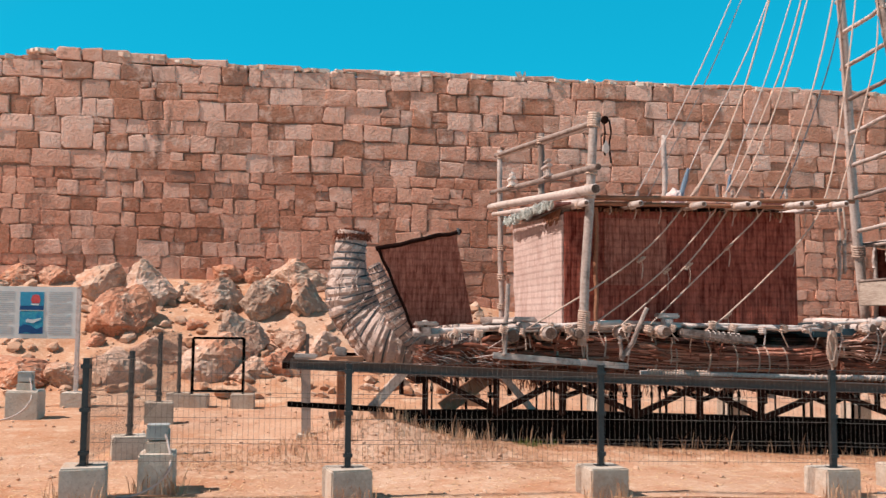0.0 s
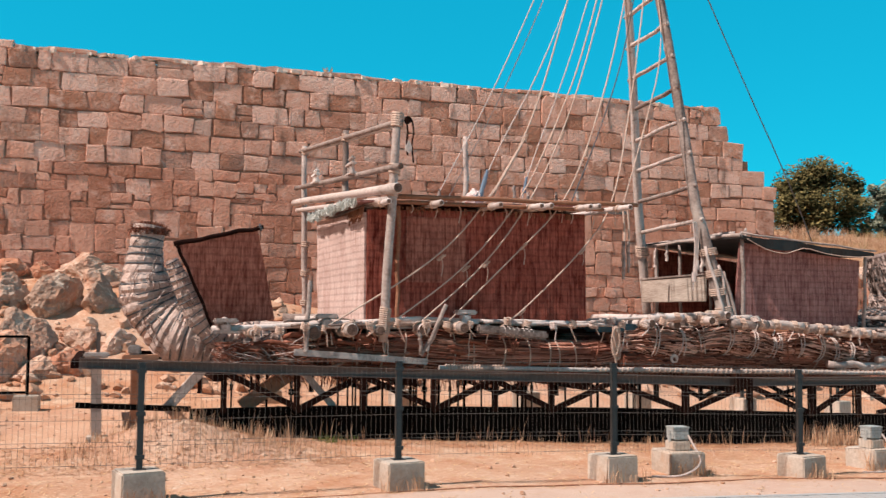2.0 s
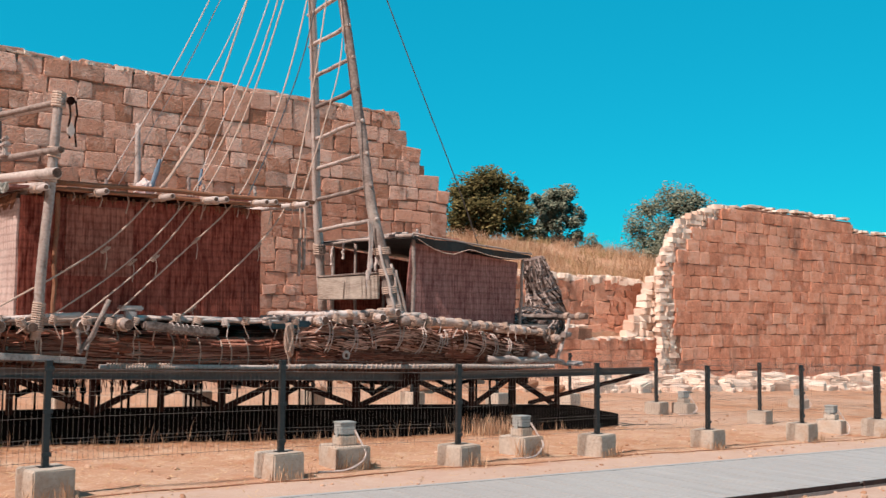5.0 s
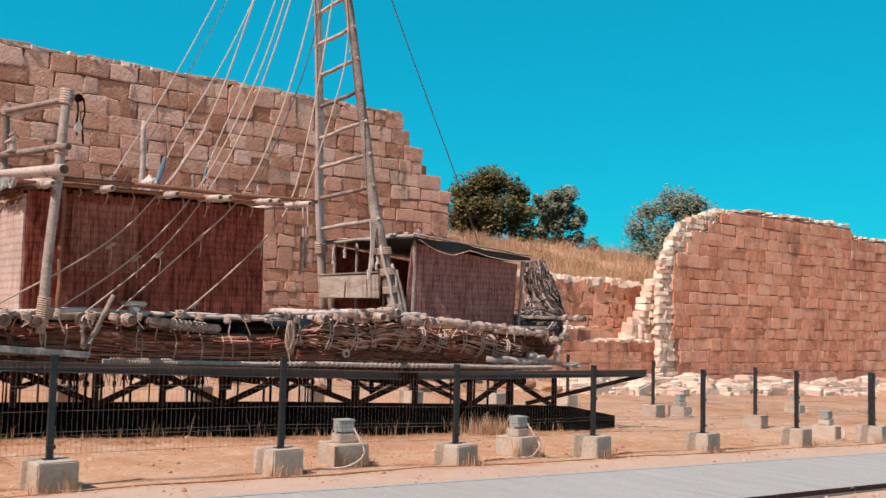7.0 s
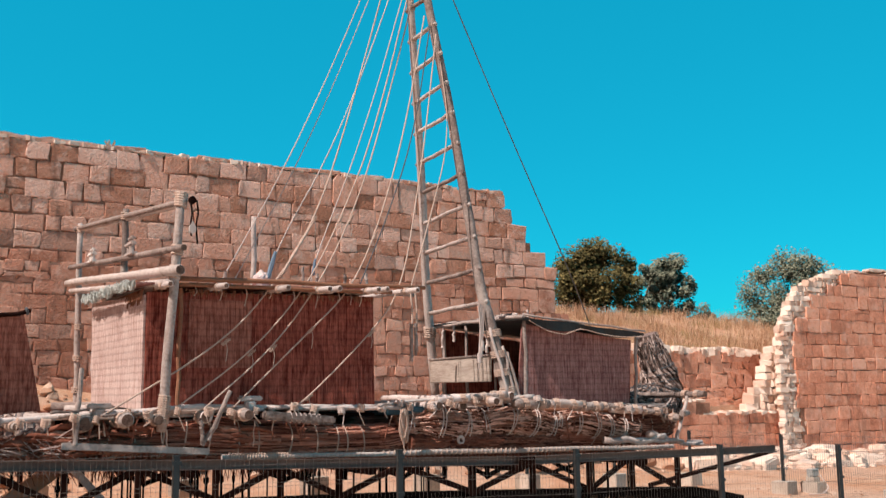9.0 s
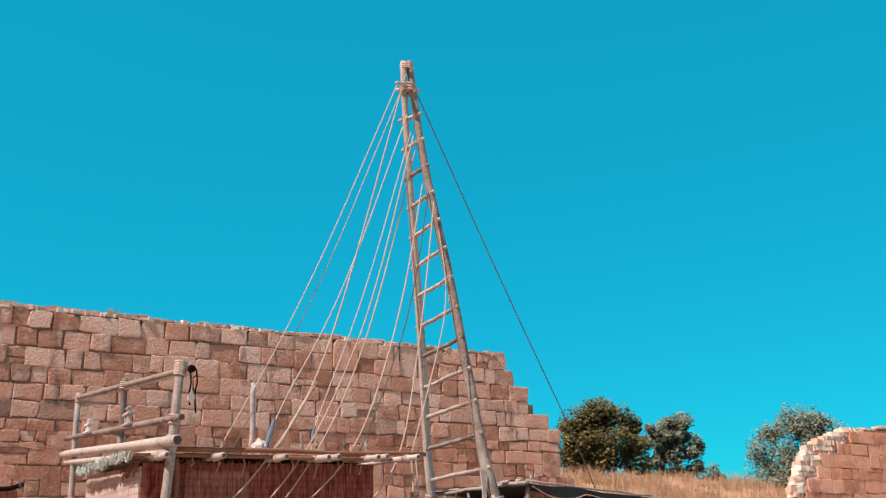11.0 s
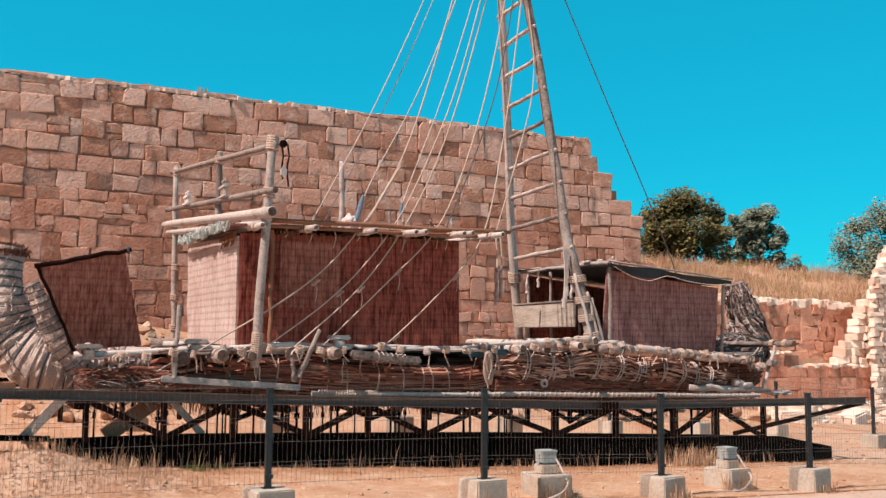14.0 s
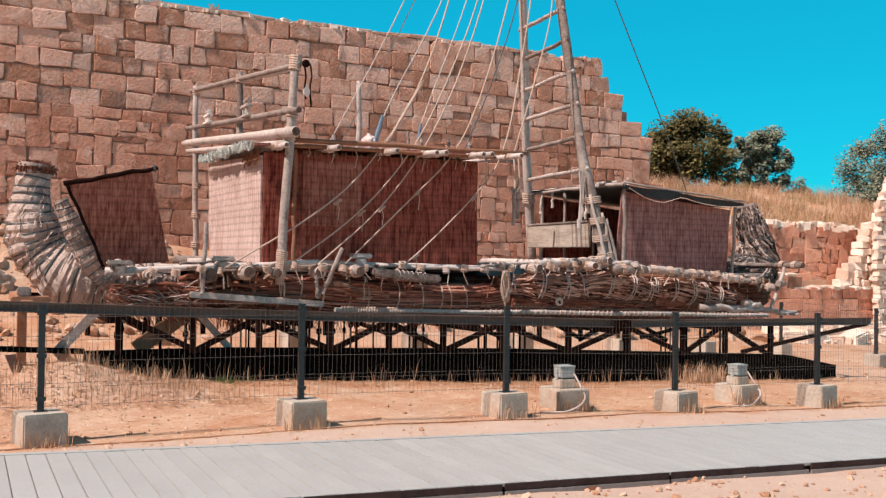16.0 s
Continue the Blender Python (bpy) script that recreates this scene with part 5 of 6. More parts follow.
# ---- rigging ----
def build_rigging():
    top = (8.60, 14.55, 10.95)
    lines = [
        ([(3.05, 12.66, 1.60), (4.72, 12.89, 2.57), (5.61, 13.1, 3.57), (6.2, 13.28, 4.46), (6.84, 13.58, 5.94), top], 0.0136, M_ROPE, "thick tan shroud rope from mast to deck"),
        ([(3.9, 12.66, 1.62), (5.08, 12.86, 2.42), (6.0, 13.06, 3.42), (6.64, 13.29, 4.51), (7.39, 13.6, 6.02), (8.66, 14.4, 9.6)], 0.0119, M_ROPE, "tan shroud rope from mast to deck"),
        ([(4.36, 12.68, 1.66), (5.4, 12.87, 2.49), (6.18, 13.07, 3.44), (6.82, 13.29, 4.53), (7.48, 13.6, 6.03), (8.70, 14.4, 9.3)], 0.0119, M_ROPE, "tan shroud rope from mast to deck"),
        ([(4.78, 12.70, 1.68), (6.01, 12.93, 2.77), (6.69, 13.06, 3.38), (7.22, 13.24, 4.29), (7.96, 13.61, 6.1), (8.78, 14.3, 8.6)], 0.0119, M_ROPE, "tan shroud rope from mast to deck"),
        ([(5.50, 12.62, 1.58), (5.89, 12.73, 1.8), (6.97, 12.92, 2.73), (7.6, 13.07, 3.44), (8.1, 13.42, 5.13), (8.38, 13.63, 6.16), (8.9, 14.1, 8.2)], 0.0119, M_ROPE, "tan slack rope from mast to deck"),
        ([(6.8, 13.0, 3.40), (7.46, 13.3, 4.59), (8.15, 13.62, 6.12), (8.84, 14.2, 8.4)], 0.010, M_DARKROPE, "thin dark rope from mast to roof"),
        ([(7.70, 13.0, 3.42), (8.27, 13.32, 4.67), (8.89, 13.64, 6.23), (8.95, 14.1, 7.9)], 0.0102, M_ROPE, "tan rope beside the mast"),
        ([(5.5, 15.95, 3.5), (6.92, 15.44, 6.39), (8.5, 14.7, 10.8)], 0.011, M_GREYROPE, "thin pale rope from mast to far roof edge"),
        ([(5.72, 15.95, 3.5), (7.12, 15.43, 6.42), (8.55, 14.7, 10.6)], 0.009, M_GREYROPE, "thin pale rope from mast to far roof edge"),
        ([(5.78, 14.0, 3.45), (5.83, 14.04, 4.01), (7.08, 14.22, 6.12), (8.62, 14.55, 10.1)], 0.011, M_GREYROPE, "pale rope tied with cloth on the roof"),
        ([(6.45, 14.0, 3.5), (6.53, 14.03, 3.95), (7.51, 14.22, 6.18), (8.66, 14.5, 9.7)], 0.010, M_GREYROPE, "thin pale rope from mast to roof"),
        ([(14.55, 16.1, 1.5), (13.5, 15.83, 3.75), (11.3, 15.28, 6.95), (8.8, 14.65, 10.85)], 0.012, M_STAY, "dark forestay from mast top to bow"),
    ]
    for i, (pts, r, m, label) in enumerate(lines):
        ro = thing("rope", label, "rope", "mast rigging")
        part("line", tube(rope_path(pts), r, 6), m, ro)
        if m is M_ROPE:
            for k in range(1, min(4, len(pts) - 1)):
                q, w = Vector(pts[k]), (Vector(pts[k + 1]) - Vector(pts[k - 1])).normalized()
                part("knot", join(wrap(q - w * 0.07, q + w * 0.07, r * 1.3, 5, r * 0.8), tube(smooth_path([q, q + Vector((0.02, -0.02, -0.1)), q + Vector((0.0, -0.02, -0.22 - 0.05 * (k % 2)))]), r * 0.5, 4)), M_ROPE, ro)
        if i == 0:
            a, b = Vector(pts[2]), Vector(pts[3])
            part("splice", tube([a.lerp(b, k / 8) for k in range(9)], [0.016, 0.024, 0.02, 0.028, 0.02, 0.028, 0.022, 0.02, 0.016], 7), M_ROPE, ro)
    for x, l in ((7.68, 1.1), (7.76, 1.0)):
        ro = thing("hanging_rope", "rope end hanging from the roof pole", "rope", "hanging ropes")
        part("line", tube(smooth_path([(x, 12.95, 3.46), (x + 0.02, 12.93, 3.0), (x - 0.02, 12.93, 3.42 - l)]), 0.016, 6), M_ROPE, ro)
        part("toggle", pole((x, 12.93, 3.1 - 0.2), (x - 0.01, 12.93, 3.42 - l), 0.03, 0.025, 6), M_WOOD, ro)
    # cloth and float on the roof
    cl = thing("cloth_bundle", "crumpled pale pink and blue cloth tied on the roof", "cloth")
    bm = bmesh.new()
    bmesh.ops.create_icosphere(bm, subdivisions=3, radius=1)
    for v in bm.verts:
        q = 1 + 0.35 * noise.noise(v.co * 2.2)
        v.co = Vector((v.co.x * 0.12 * q + 5.64, v.co.y * 0.12 * q + 14.0, v.co.z * 0.15 * q + 3.58))
    part("cloth", bm, M_CLOTH, cl)
    part("blue_wrap", tube([(5.74, 14.0, 3.62), (5.82, 14.02, 3.86), (5.88, 14.04, 4.06)], [0.03, 0.04, 0.02], 7), M_BLUE, cl, "blue knotted cloth")
    part("blue_wrap", tube([(6.50, 14.0, 3.72), (6.55, 14.02, 3.98)], [0.03, 0.02], 7), M_BLUE, cl, "blue knotted cloth")


build_rigging()

# ---- fence of wire panels on concrete blocks ----
def rough_block(w, d, h, seed, jitter=0.008):
    rng = random.Random(seed)
    v, f = box(-w / 2, w / 2, -d / 2, d / 2, -0.06, h, 0.014)
    return [(x + rng.uniform(-jitter, jitter) * 0.4, y + rng.uniform(-jitter, jitter) * 0.4, z + rng.uniform(-jitter, jitter) * 0.4) for x, y, z in v], f


BLOCKS = [mesh("concrete_base", *rough_block(0.40, 0.40, 0.28, s), M_CONC) for s in range(5)]


def wire_panel(a, b, low=0.02, high=1.03, seed=0):
    """Welded wire between two posts: thin uprights, level wires, folded stiffeners; a and b are the block tops."""
    a, b = Vector(a), Vector(b)
    l = (b - a).length
    d = (b - a) / l
    side = Vector((d.y, -d.x, 0)).normalized() * 0.012
    geos = []
    n = int((l - 0.08) / 0.05)
    r = 0.0015
    for i in range(n + 1):
        p = a + d * (0.04 + i * (l - 0.08) / n)
        q = [(p + side * 1.6 + Vector((0, 0, z))) for z in (low, high)]
        geos.append(tube(q, r, 3, cap=False))
    for z in (low + 0.03, low + 0.2, low + 0.24, low + 0.44, low + 0.64, low + 0.68, low + 0.86, low + 0.98):
        geos.append(tube([a + d * 0.02 + Vector((0, 0, z)) + side * 2, b - d * 0.02 + Vector((0, 0, z)) + side * 2], 0.0019, 4, cap=False))
    return join(*geos)


def fence_post(top):
    v, f = box(-0.03, 0.03, -0.03, 0.03, -0.01, top, 0.004)
    c = box(-0.034, 0.034, -0.034, 0.034, top, top + 0.012, 0.003)
    p = box(-0.06, 0.06, -0.06, 0.06, 0.0, 0.008, 0.001)
    return join((v, f), c, p)


POST = mesh("post", *fence_post(0.985), M_POST)
CLIP = mesh("clip", *box(-0.045, 0.045, -0.042, -0.028, -0.02, 0.02, 0.003), M_POST)


def build_fence(name, spots, label):
    fe = thing(name, label, "fence")
    tops = []
    for i, (x, y, bz) in enumerate(spots):
        base = new("concrete_base", BLOCKS[i % 5])
        base.location = (x + 0.02 * math.sin(i * 3.3), y + 0.015 * math.cos(i * 2.1), bz - 0.28)
        base.rotation_euler.z = radians(9 + 3 * math.sin(i * 1.7))
        tagged(base, "weathered pale concrete block holding a fence post", "concrete block", "fence blocks")
        po = new("post", POST)
        po.location, po.parent = (x, y, bz), fe
        for z in (0.12, 0.52, 0.92):
            cp = new("clip", CLIP)
            cp.location, cp.parent = (0, 0, z), po
        tops.append((x, y, bz))
    for i in range(len(tops) - 1):
        tagged(part("wire_panel", wire_panel(tops[i], tops[i + 1], seed=i), M_WIRE, fe), kind="stuff")


FRONT = [(-1.87, 9.5, 0.32), (0.58, 9.5, 0.28), (3.10, 9.5, 0.27), (5.58, 9.5, 0.225), (8.07, 9.5, 0.13), (10.58, 9.5, 0.095), (13.09, 9.5, 0.0), (15.71, 9.5, -0.05), (18.3, 9.5, -0.13)]
build_fence("mesh_fence", FRONT, "dark steel wire-mesh fence on concrete blocks along the path")
build_fence("mesh_fence", [(-1.87, 9.56, 0.32), (-1.90, 12.0, 0.31), (-1.95, 14.5, 0.50), (-2.0, 17.0, 0.44)], "dark steel wire-mesh fence at the stern end")
build_fence("mesh_fence", [(18.3, 9.56, -0.13), (18.15, 12.0, -0.16), (17.85, 14.5, -0.15), (17.6, 17.0, -0.12)], "dark steel wire-mesh fence at the bow end")
build_fence("mesh_fence", [(3.0, 17.3, 0.42), (5.5, 17.3, 0.38), (8.0, 17.3, 0.3), (10.5, 17.3, 0.2), (13.0, 17.3, 0.08), (15.4, 17.2, -0.03)], "dark steel wire-mesh fence behind the boat")


def build_gate():
    ga = thing("gate_frame", "open black steel gate frame without mesh", "gate")
    x0, x1, y, z0, z1 = -1.78, -0.93, 17.0, 0.47, 1.37
    for a, b in (((x0, y, z0 - 0.05), (x0, y, z1)), ((x1, y, z0 - 0.05), (x1, y, z1))):
        part("stile", bar(a, b, 0.05, 0.05, up=(1, 0, 0)), M_BLACK, ga)
    for z in (z0, z1):
        part("bar", bar((x0, y, z), (x1, y, z), 0.04, 0.04), M_BLACK, ga)
    for x in (-1.7, -0.93):
        b = new("concrete_base", BLOCKS[1])
        b.location = (x, y, z0 - 0.33)
        tagged(b, "weathered pale concrete block under the gate", "concrete block", "fence blocks")


build_gate()


# ---- ground floodlights ----
def build_floodlights():
    def one(x, y, w, h, turn, seed):
        gz = ground_z(x, y)
        fl = thing("floodlight", "grey floodlight on a pale concrete plinth", "floodlight", "ground floodlights", at=(x, y, gz))
        fl.rotation_euler.z = radians(turn)
        part("plinth", rough_block(w, 0.48, h, seed, 0.012), M_CONC, fl, "chipped concrete plinth")
        part("step", box(-0.11, 0.11, -0.11, 0.11, h - 0.005, h + 0.11, 0.012), M_CONC, fl)
        part("stem", tube([(0, 0, h + 0.10), (0, 0, h + 0.15)], 0.025, 8), M_LAMP, fl)
        lamp = part("housing", box(-0.10, 0.10, -0.09, 0.09, h + 0.125, h + 0.265, 0.012), M_LAMP, fl, "grey plastic lamp housing")
        part("lid", box(-0.107, 0.107, -0.097, 0.097, h + 0.255, h + 0.275, 0.006), M_LAMP, lamp)
        for side in (-0.108, 0.108):
            part("bracket", box(side - 0.0065, side + 0.0065, -0.03, 0.03, h + 0.10, h + 0.23, 0.003), M_LAMP, lamp)
        part("cable", tube(smooth_path([(0.08, -0.1, h + 0.18), (0.14, -0.22, h * 0.9), (0.12, -0.30, h * 0.6), (0.02, -0.33, h * 0.3), (-0.2, -0.38, 0.025), (-0.5, -0.3, 0.02)], 0.06), 0.012, 6), M_GREYROPE, fl, "pale power cable")

    one(-1.27, 9.98, 0.34, 0.38, 4, 1)
    one(6.62, 9.85, 0.44, 0.26, -3, 2)
    one(9.55, 9.95, 0.40, 0.26, 5, 3)
    one(-3.98, 15.2, 0.46, 0.42, 2, 4)
    one(18.0, 10.3, 0.3, 0.26, 8, 5)
    one(18.7, 14.4, 0.3, 0.24, -4, 6)
    one(24.2, 14.9, 0.3, 0.24, 3, 7)


build_floodlights()

ca = thing("ground_cable", "thin brown cable lying along the fence", "cable")
part("cable", tube(smooth_path([(x, 9.24 + 0.05 * math.sin(x * 1.9), ground_z(x, 9.24) + 0.006) for x in np.arange(-3, 19, 0.5)], 0.25), 0.009, 6), M_REDWOOD, ca)


# ---- information board ----
def build_sign():
    sg = thing("information_board", "pale grey information board with blue pictures on two posts", "sign")
    y = 17.0
    part("panel", box(-5.22, -3.70, y - 0.015, y + 0.015, 1.345, 2.21, 0.004), M_PANEL, sg)
    for x in (-5.24, -3.68):
        part("post", box(x - 0.035, x + 0.035, y - 0.03, y + 0.03, 0.2, 2.22, 0.005), M_PALEWOOD, sg, "light metal post")
        b = new("concrete_base", BLOCKS[2])
        b.location = (x, y, ground_z(x, y) - 0.03)
        tagged(b, "pale concrete block under the board", "concrete block", "board blocks")
    part("picture", box(-4.62, -4.24, y - 0.022, y - 0.016, 1.82, 2.12, 0.001), M_PRINT1, sg, "blue picture with a red sail shape")
    part("picture", box(-4.62, -4.24, y - 0.022, y - 0.016, 1.42, 1.80, 0.001), M_PRINT2, sg, "blue-green sea picture")
    sail = [(-4.43, 1.93), (-4.31, 1.93), (-4.295, 1.99), (-4.315, 2.065), (-4.37, 2.08), (-4.425, 2.06), (-4.445, 1.99)]
    part("red_shape", extrude_profile(sail, y - 0.027, y - 0.0225), M_PRINT3, sg, "red sail shape")
    hull = [(-4.43, 1.90), (-4.33, 1.895), (-4.30, 1.925), (-4.45, 1.925)]
    part("white_shape", extrude_profile(hull, y - 0.0275, y - 0.0225), M_FOAM, sg, "white hull shape")
    part("dark_band", box(-4.62, -4.24, y - 0.0265, y - 0.0225, 1.82, 1.89, 0.001), M_DEEP, sg)
    wave_ = [(-4.62, 1.42), (-4.50, 1.45), (-4.40, 1.42), (-4.24, 1.44), (-4.24, 1.55), (-4.34, 1.50), (-4.44, 1.56), (-4.54, 1.58), (-4.62, 1.53)]
    part("deep_shape", extrude_profile(wave_, y - 0.0265, y - 0.0225), M_DEEP, sg)
    foam = [(-4.52, 1.62), (-4.40, 1.60), (-4.28, 1.66), (-4.27, 1.69), (-4.40, 1.66), (-4.50, 1.67)]
    part("white_shape", extrude_profile(foam, y - 0.0275, y - 0.0225), M_FOAM, sg, "white wave shape")
    for col in ((-5.15, -4.72), (-4.16, -3.80)):
        z = 2.13
        k = 0
        while z > 1.42:
            h = 0.018
            part("text_bar", box(col[0], col[1] - (0.1 if k % 5 == 4 else 0), y - 0.0195, y - 0.0155, z - h, z, 0.0005), M_INK, sg)
            z -= 0.034 if k % 5 != 4 else 0.06
            k += 1


build_sign()


# ---- boulders and rubble on the bank ----
def boulder(x, y, z, w, h, mat, seed, label):
    """A craggy boulder: flat broken sides, ridges and pits, w wide and h high."""
    bm = bmesh.new()
    bmesh.ops.create_icosphere(bm, subdivisions=5, radius=1)
    rng = random.Random(seed)
    cuts = [(Vector((rng.uniform(-1, 1), rng.uniform(-1, 0.6), rng.uniform(-0.7, 1))).normalized(), rng.uniform(0.5, 0.82)) for _ in range(10)]
    off = Vector((seed * 3.7, seed * 1.3, 0))
    for v in bm.verts:
        p = v.co.copy()
        for n, c in cuts:
            e = p.dot(n)
            if e > c:
                p -= n * (e - c) * 0.9
        ridge = 1 - abs(noise.noise(p * 2.3 + off)) * 2
        pits = abs(noise.noise(p * 6.1 + off))
        p *= 1 + 0.24 * noise.noise(p * 1.2 + off) + 0.10 * ridge - 0.10 * pits + 0.035 * noise.noise(p * 15 + off)
        v.co = Vector((p.x * w * 0.62, p.y * w * 0.55, p.z * h * 0.66))
    ob = part("boulder", bm, mat, None, smooth=False)
    ob.location = (x, y, z)
    ob.rotation_euler.z = rng.uniform(-0.4, 0.4)
    tagged(ob, label, "boulder", "boulders on the bank")


ROCKS = [(-4.48, 22.7, 2.43, 1.10, 1.04, 0), (-3.86, 21.1, 1.70, 1.15, 1.25, 1), (-3.56, 22.4, 2.32, 1.05, 1.25, 0), (-1.79, 22.2, 2.18, 1.16, 0.93, 2),
         (-0.79, 22.0, 2.11, 1.00, 1.02, 2), (-0.17, 23.5, 2.71, 1.42, 0.86, 0), (0.13, 21.8, 2.01, 0.82, 0.96, 2), (-1.29, 20.3, 1.30, 1.04, 1.15, 2),
         (-0.20, 20.5, 1.25, 0.76, 0.55, 0), (-1.80, 23.75, 2.80, 0.70, 0.48, 1), (-1.18, 23.75, 2.76, 0.42, 0.42, 1), (-6.61, 23.5, 2.63, 0.78, 0.52, 1),
         (-5.80, 23.5, 2.64, 0.76, 0.52, 1), (-5.30, 19.3, 0.66, 1.75, 0.78, 1), (-3.47, 19.1, 0.66, 1.15, 0.90, 0), (-4.19, 18.9, 0.54, 0.90, 0.60, 0),
         (-1.75, 19.5, 0.82, 1.10, 1.05, 0), (-0.96, 19.2, 0.62, 1.00, 0.66, 0), (-0.38, 19.4, 0.76, 0.92, 0.95, 1), (-2.65, 19.9, 0.95, 1.10, 0.66, 0),
         (0.46, 20.1, 1.05, 0.70, 0.66, 0), (-7.10, 23.2, 2.45, 0.94, 0.52, 0), (-4.13, 20.5, 1.22, 0.42, 0.36, 1), (-2.23, 21.2, 1.52, 0.50, 0.42, 1),
         (-2.75, 22.9, 2.22, 0.55, 0.34, 0), (1.29, 18.7, 0.36, 0.64, 0.32, 0)]
LOOKS = ((M_ROCK0, "pale limestone boulder on the sandy bank"), (M_ROCK1, "orange-stained boulder on the sandy bank"), (M_ROCK2, "grey weathered boulder on the sandy bank"))
for i, (x, y, z, w, h, k) in enumerate(ROCKS):
    boulder(x, y + 0.1, z - 0.05, w, h, LOOKS[k][0], 20 + i, LOOKS[k][1])


def stone_shape(seed, detail):
    """A worn angular stone of unit size, as verts and faces."""
    bm = bmesh.new()
    bmesh.ops.create_icosphere(bm, subdivisions=detail, radius=1)
    rng = random.Random(seed)
    cuts = [(Vector((rng.gauss(0, 1), rng.gauss(0, 1), rng.gauss(0, 1))).normalized(), rng.uniform(0.5, 0.8)) for _ in range(8)]
    off = Vector((seed * 2.3, 0, seed))
    out = []
    bm.verts.index_update()
    for v in bm.verts:
        p = v.co.copy()
        for n, c in cuts:
            e = p.dot(n)
            if e > c:
                p -= n * (e - c)
        p *= 1 + 0.18 * noise.noise(p * 1.6 + off)
        out.append(Vector((p.x * 1.15, p.y, p.z * 0.75)))
    f = [tuple(q.index for q in face.verts) for face in bm.faces]
    bm.free()
    return out, f


STONES = [stone_shape(k, 2) for k in range(14)]
GRAINS = [stone_shape(k + 30, 1) for k in range(8)]


def chip(rng, x, y, z, r):
    """A small angular stone."""
    v, f = rng.choice(STONES if r > 0.09 else GRAINS)
    turn = Euler((rng.uniform(-0.5, 0.5), rng.uniform(-0.5, 0.5), rng.uniform(0, 6.28))).to_matrix() * (r * 1.2)
    c = Vector((x, y, z))
    return [tuple(turn @ p + c) for p in v], f


def brick_shape(seed):
    rng = random.Random(seed)
    v, f = box(-1, 1, -0.8, 0.8, -0.55, 0.55, 0.11)
    off = Vector((seed, seed * 1.7, 0))
    return [Vector(p) * (1 + 0.16 * noise.noise(Vector(p) * 1.1 + off)) + Vector([rng.uniform(-0.07, 0.07) for _ in range(3)]) for p in v], f


BRICKS = [brick_shape(k) for k in range(10)]


def lump(rng, x, y, z, r):
    """A roughly squared broken stone lying flat."""
    v, f = rng.choice(BRICKS)
    turn = Euler((rng.uniform(-0.15, 0.15), rng.uniform(-0.15, 0.15), rng.uniform(-0.5, 0.5))).to_matrix() @ Matrix.Diagonal((r * rng.uniform(0.8, 1.4), r, r * rng.uniform(0.7, 1.2)))
    c = Vector((x, y, z))
    return [tuple(turn @ p + c) for p in v], f


def scatter(name, n, xr, yr, size, mat, seed, label, category, sink=0.0, shape=None):
    rng = random.Random(seed)
    geos = []
    for _ in range(n):
        x, y = rng.uniform(*xr), rng.uniform(*yr)
        r = size[0] + (size[1] - size[0]) * rng.random() ** 3
        geos.append((shape or chip)(rng, x, y, ground_z(x, y) + r * (0.2 - sink), r))
    tagged(part(name, join(*geos), mat), label, category, kind="stuff")


scatter("rubble", 1100, (-9, 4.5), (18.2, 23.7), (0.025, 0.17), M_PEBBLE, 1, "loose pale rubble on the sandy bank", "rubble")
scatter("rubble", 500, (4.5, 20), (19, 23.7), (0.05, 0.25), M_PEBBLE, 2, "loose rubble at the wall foot", "rubble")
scatter("rubble", 700, (22, 50), (20.6, 23.4), (0.08, 0.42), M_PALE, 3, "white rubble along the far wall foot", "rubble", 0.0, lump)
scatter("pebbles", 2600, (-7, 20), (8.1, 18), (0.006, 0.035), M_PEBBLE, 4, "small pebbles strewn on the sand", "pebbles")
scatter("pebbles", 1500, (1, 16), (3.2, 6.1), (0.006, 0.04), M_PEBBLE, 5, "gravel beside the boardwalk", "pebbles")


# ---- dry grass ----
def blades(rng, x, y, z, h, n, spread, geos):
    for _ in range(n):
        a = rng.uniform(0, 6.28)
        bx, by = x + rng.uniform(-spread, spread), y + rng.uniform(-spread, spread)
        l = h * rng.uniform(0.5, 1.2)
        ox, oy = math.cos(a) * l * 0.45, math.sin(a) * l * 0.45
        w = 0.002 + 0.002 * rng.random() + h * 0.0055
        px, py = -math.sin(a) * w, math.cos(a) * w
        geos.append(([(bx - px, by - py, z - 0.03), (bx + px, by + py, z - 0.03), (bx + ox * 0.4 + px * 0.7, by + oy * 0.4 + py * 0.7, z + l * 0.6), (bx + ox * 0.4 - px * 0.7, by + oy * 0.4 - py * 0.7, z + l * 0.6), (bx + ox, by + oy, z + l)],
                     [(0, 1, 2, 3), (3, 2, 4)]))


def grass(name, spots, mat, label, seed):
    rng = random.Random(seed)
    geos = []
    for x, y, h, n, s in spots:
        blades(rng, x, y, ground_z(x, y), h, n, s, geos)
    tagged(part(name, join(*geos), mat), label, "grass", kind="stuff")


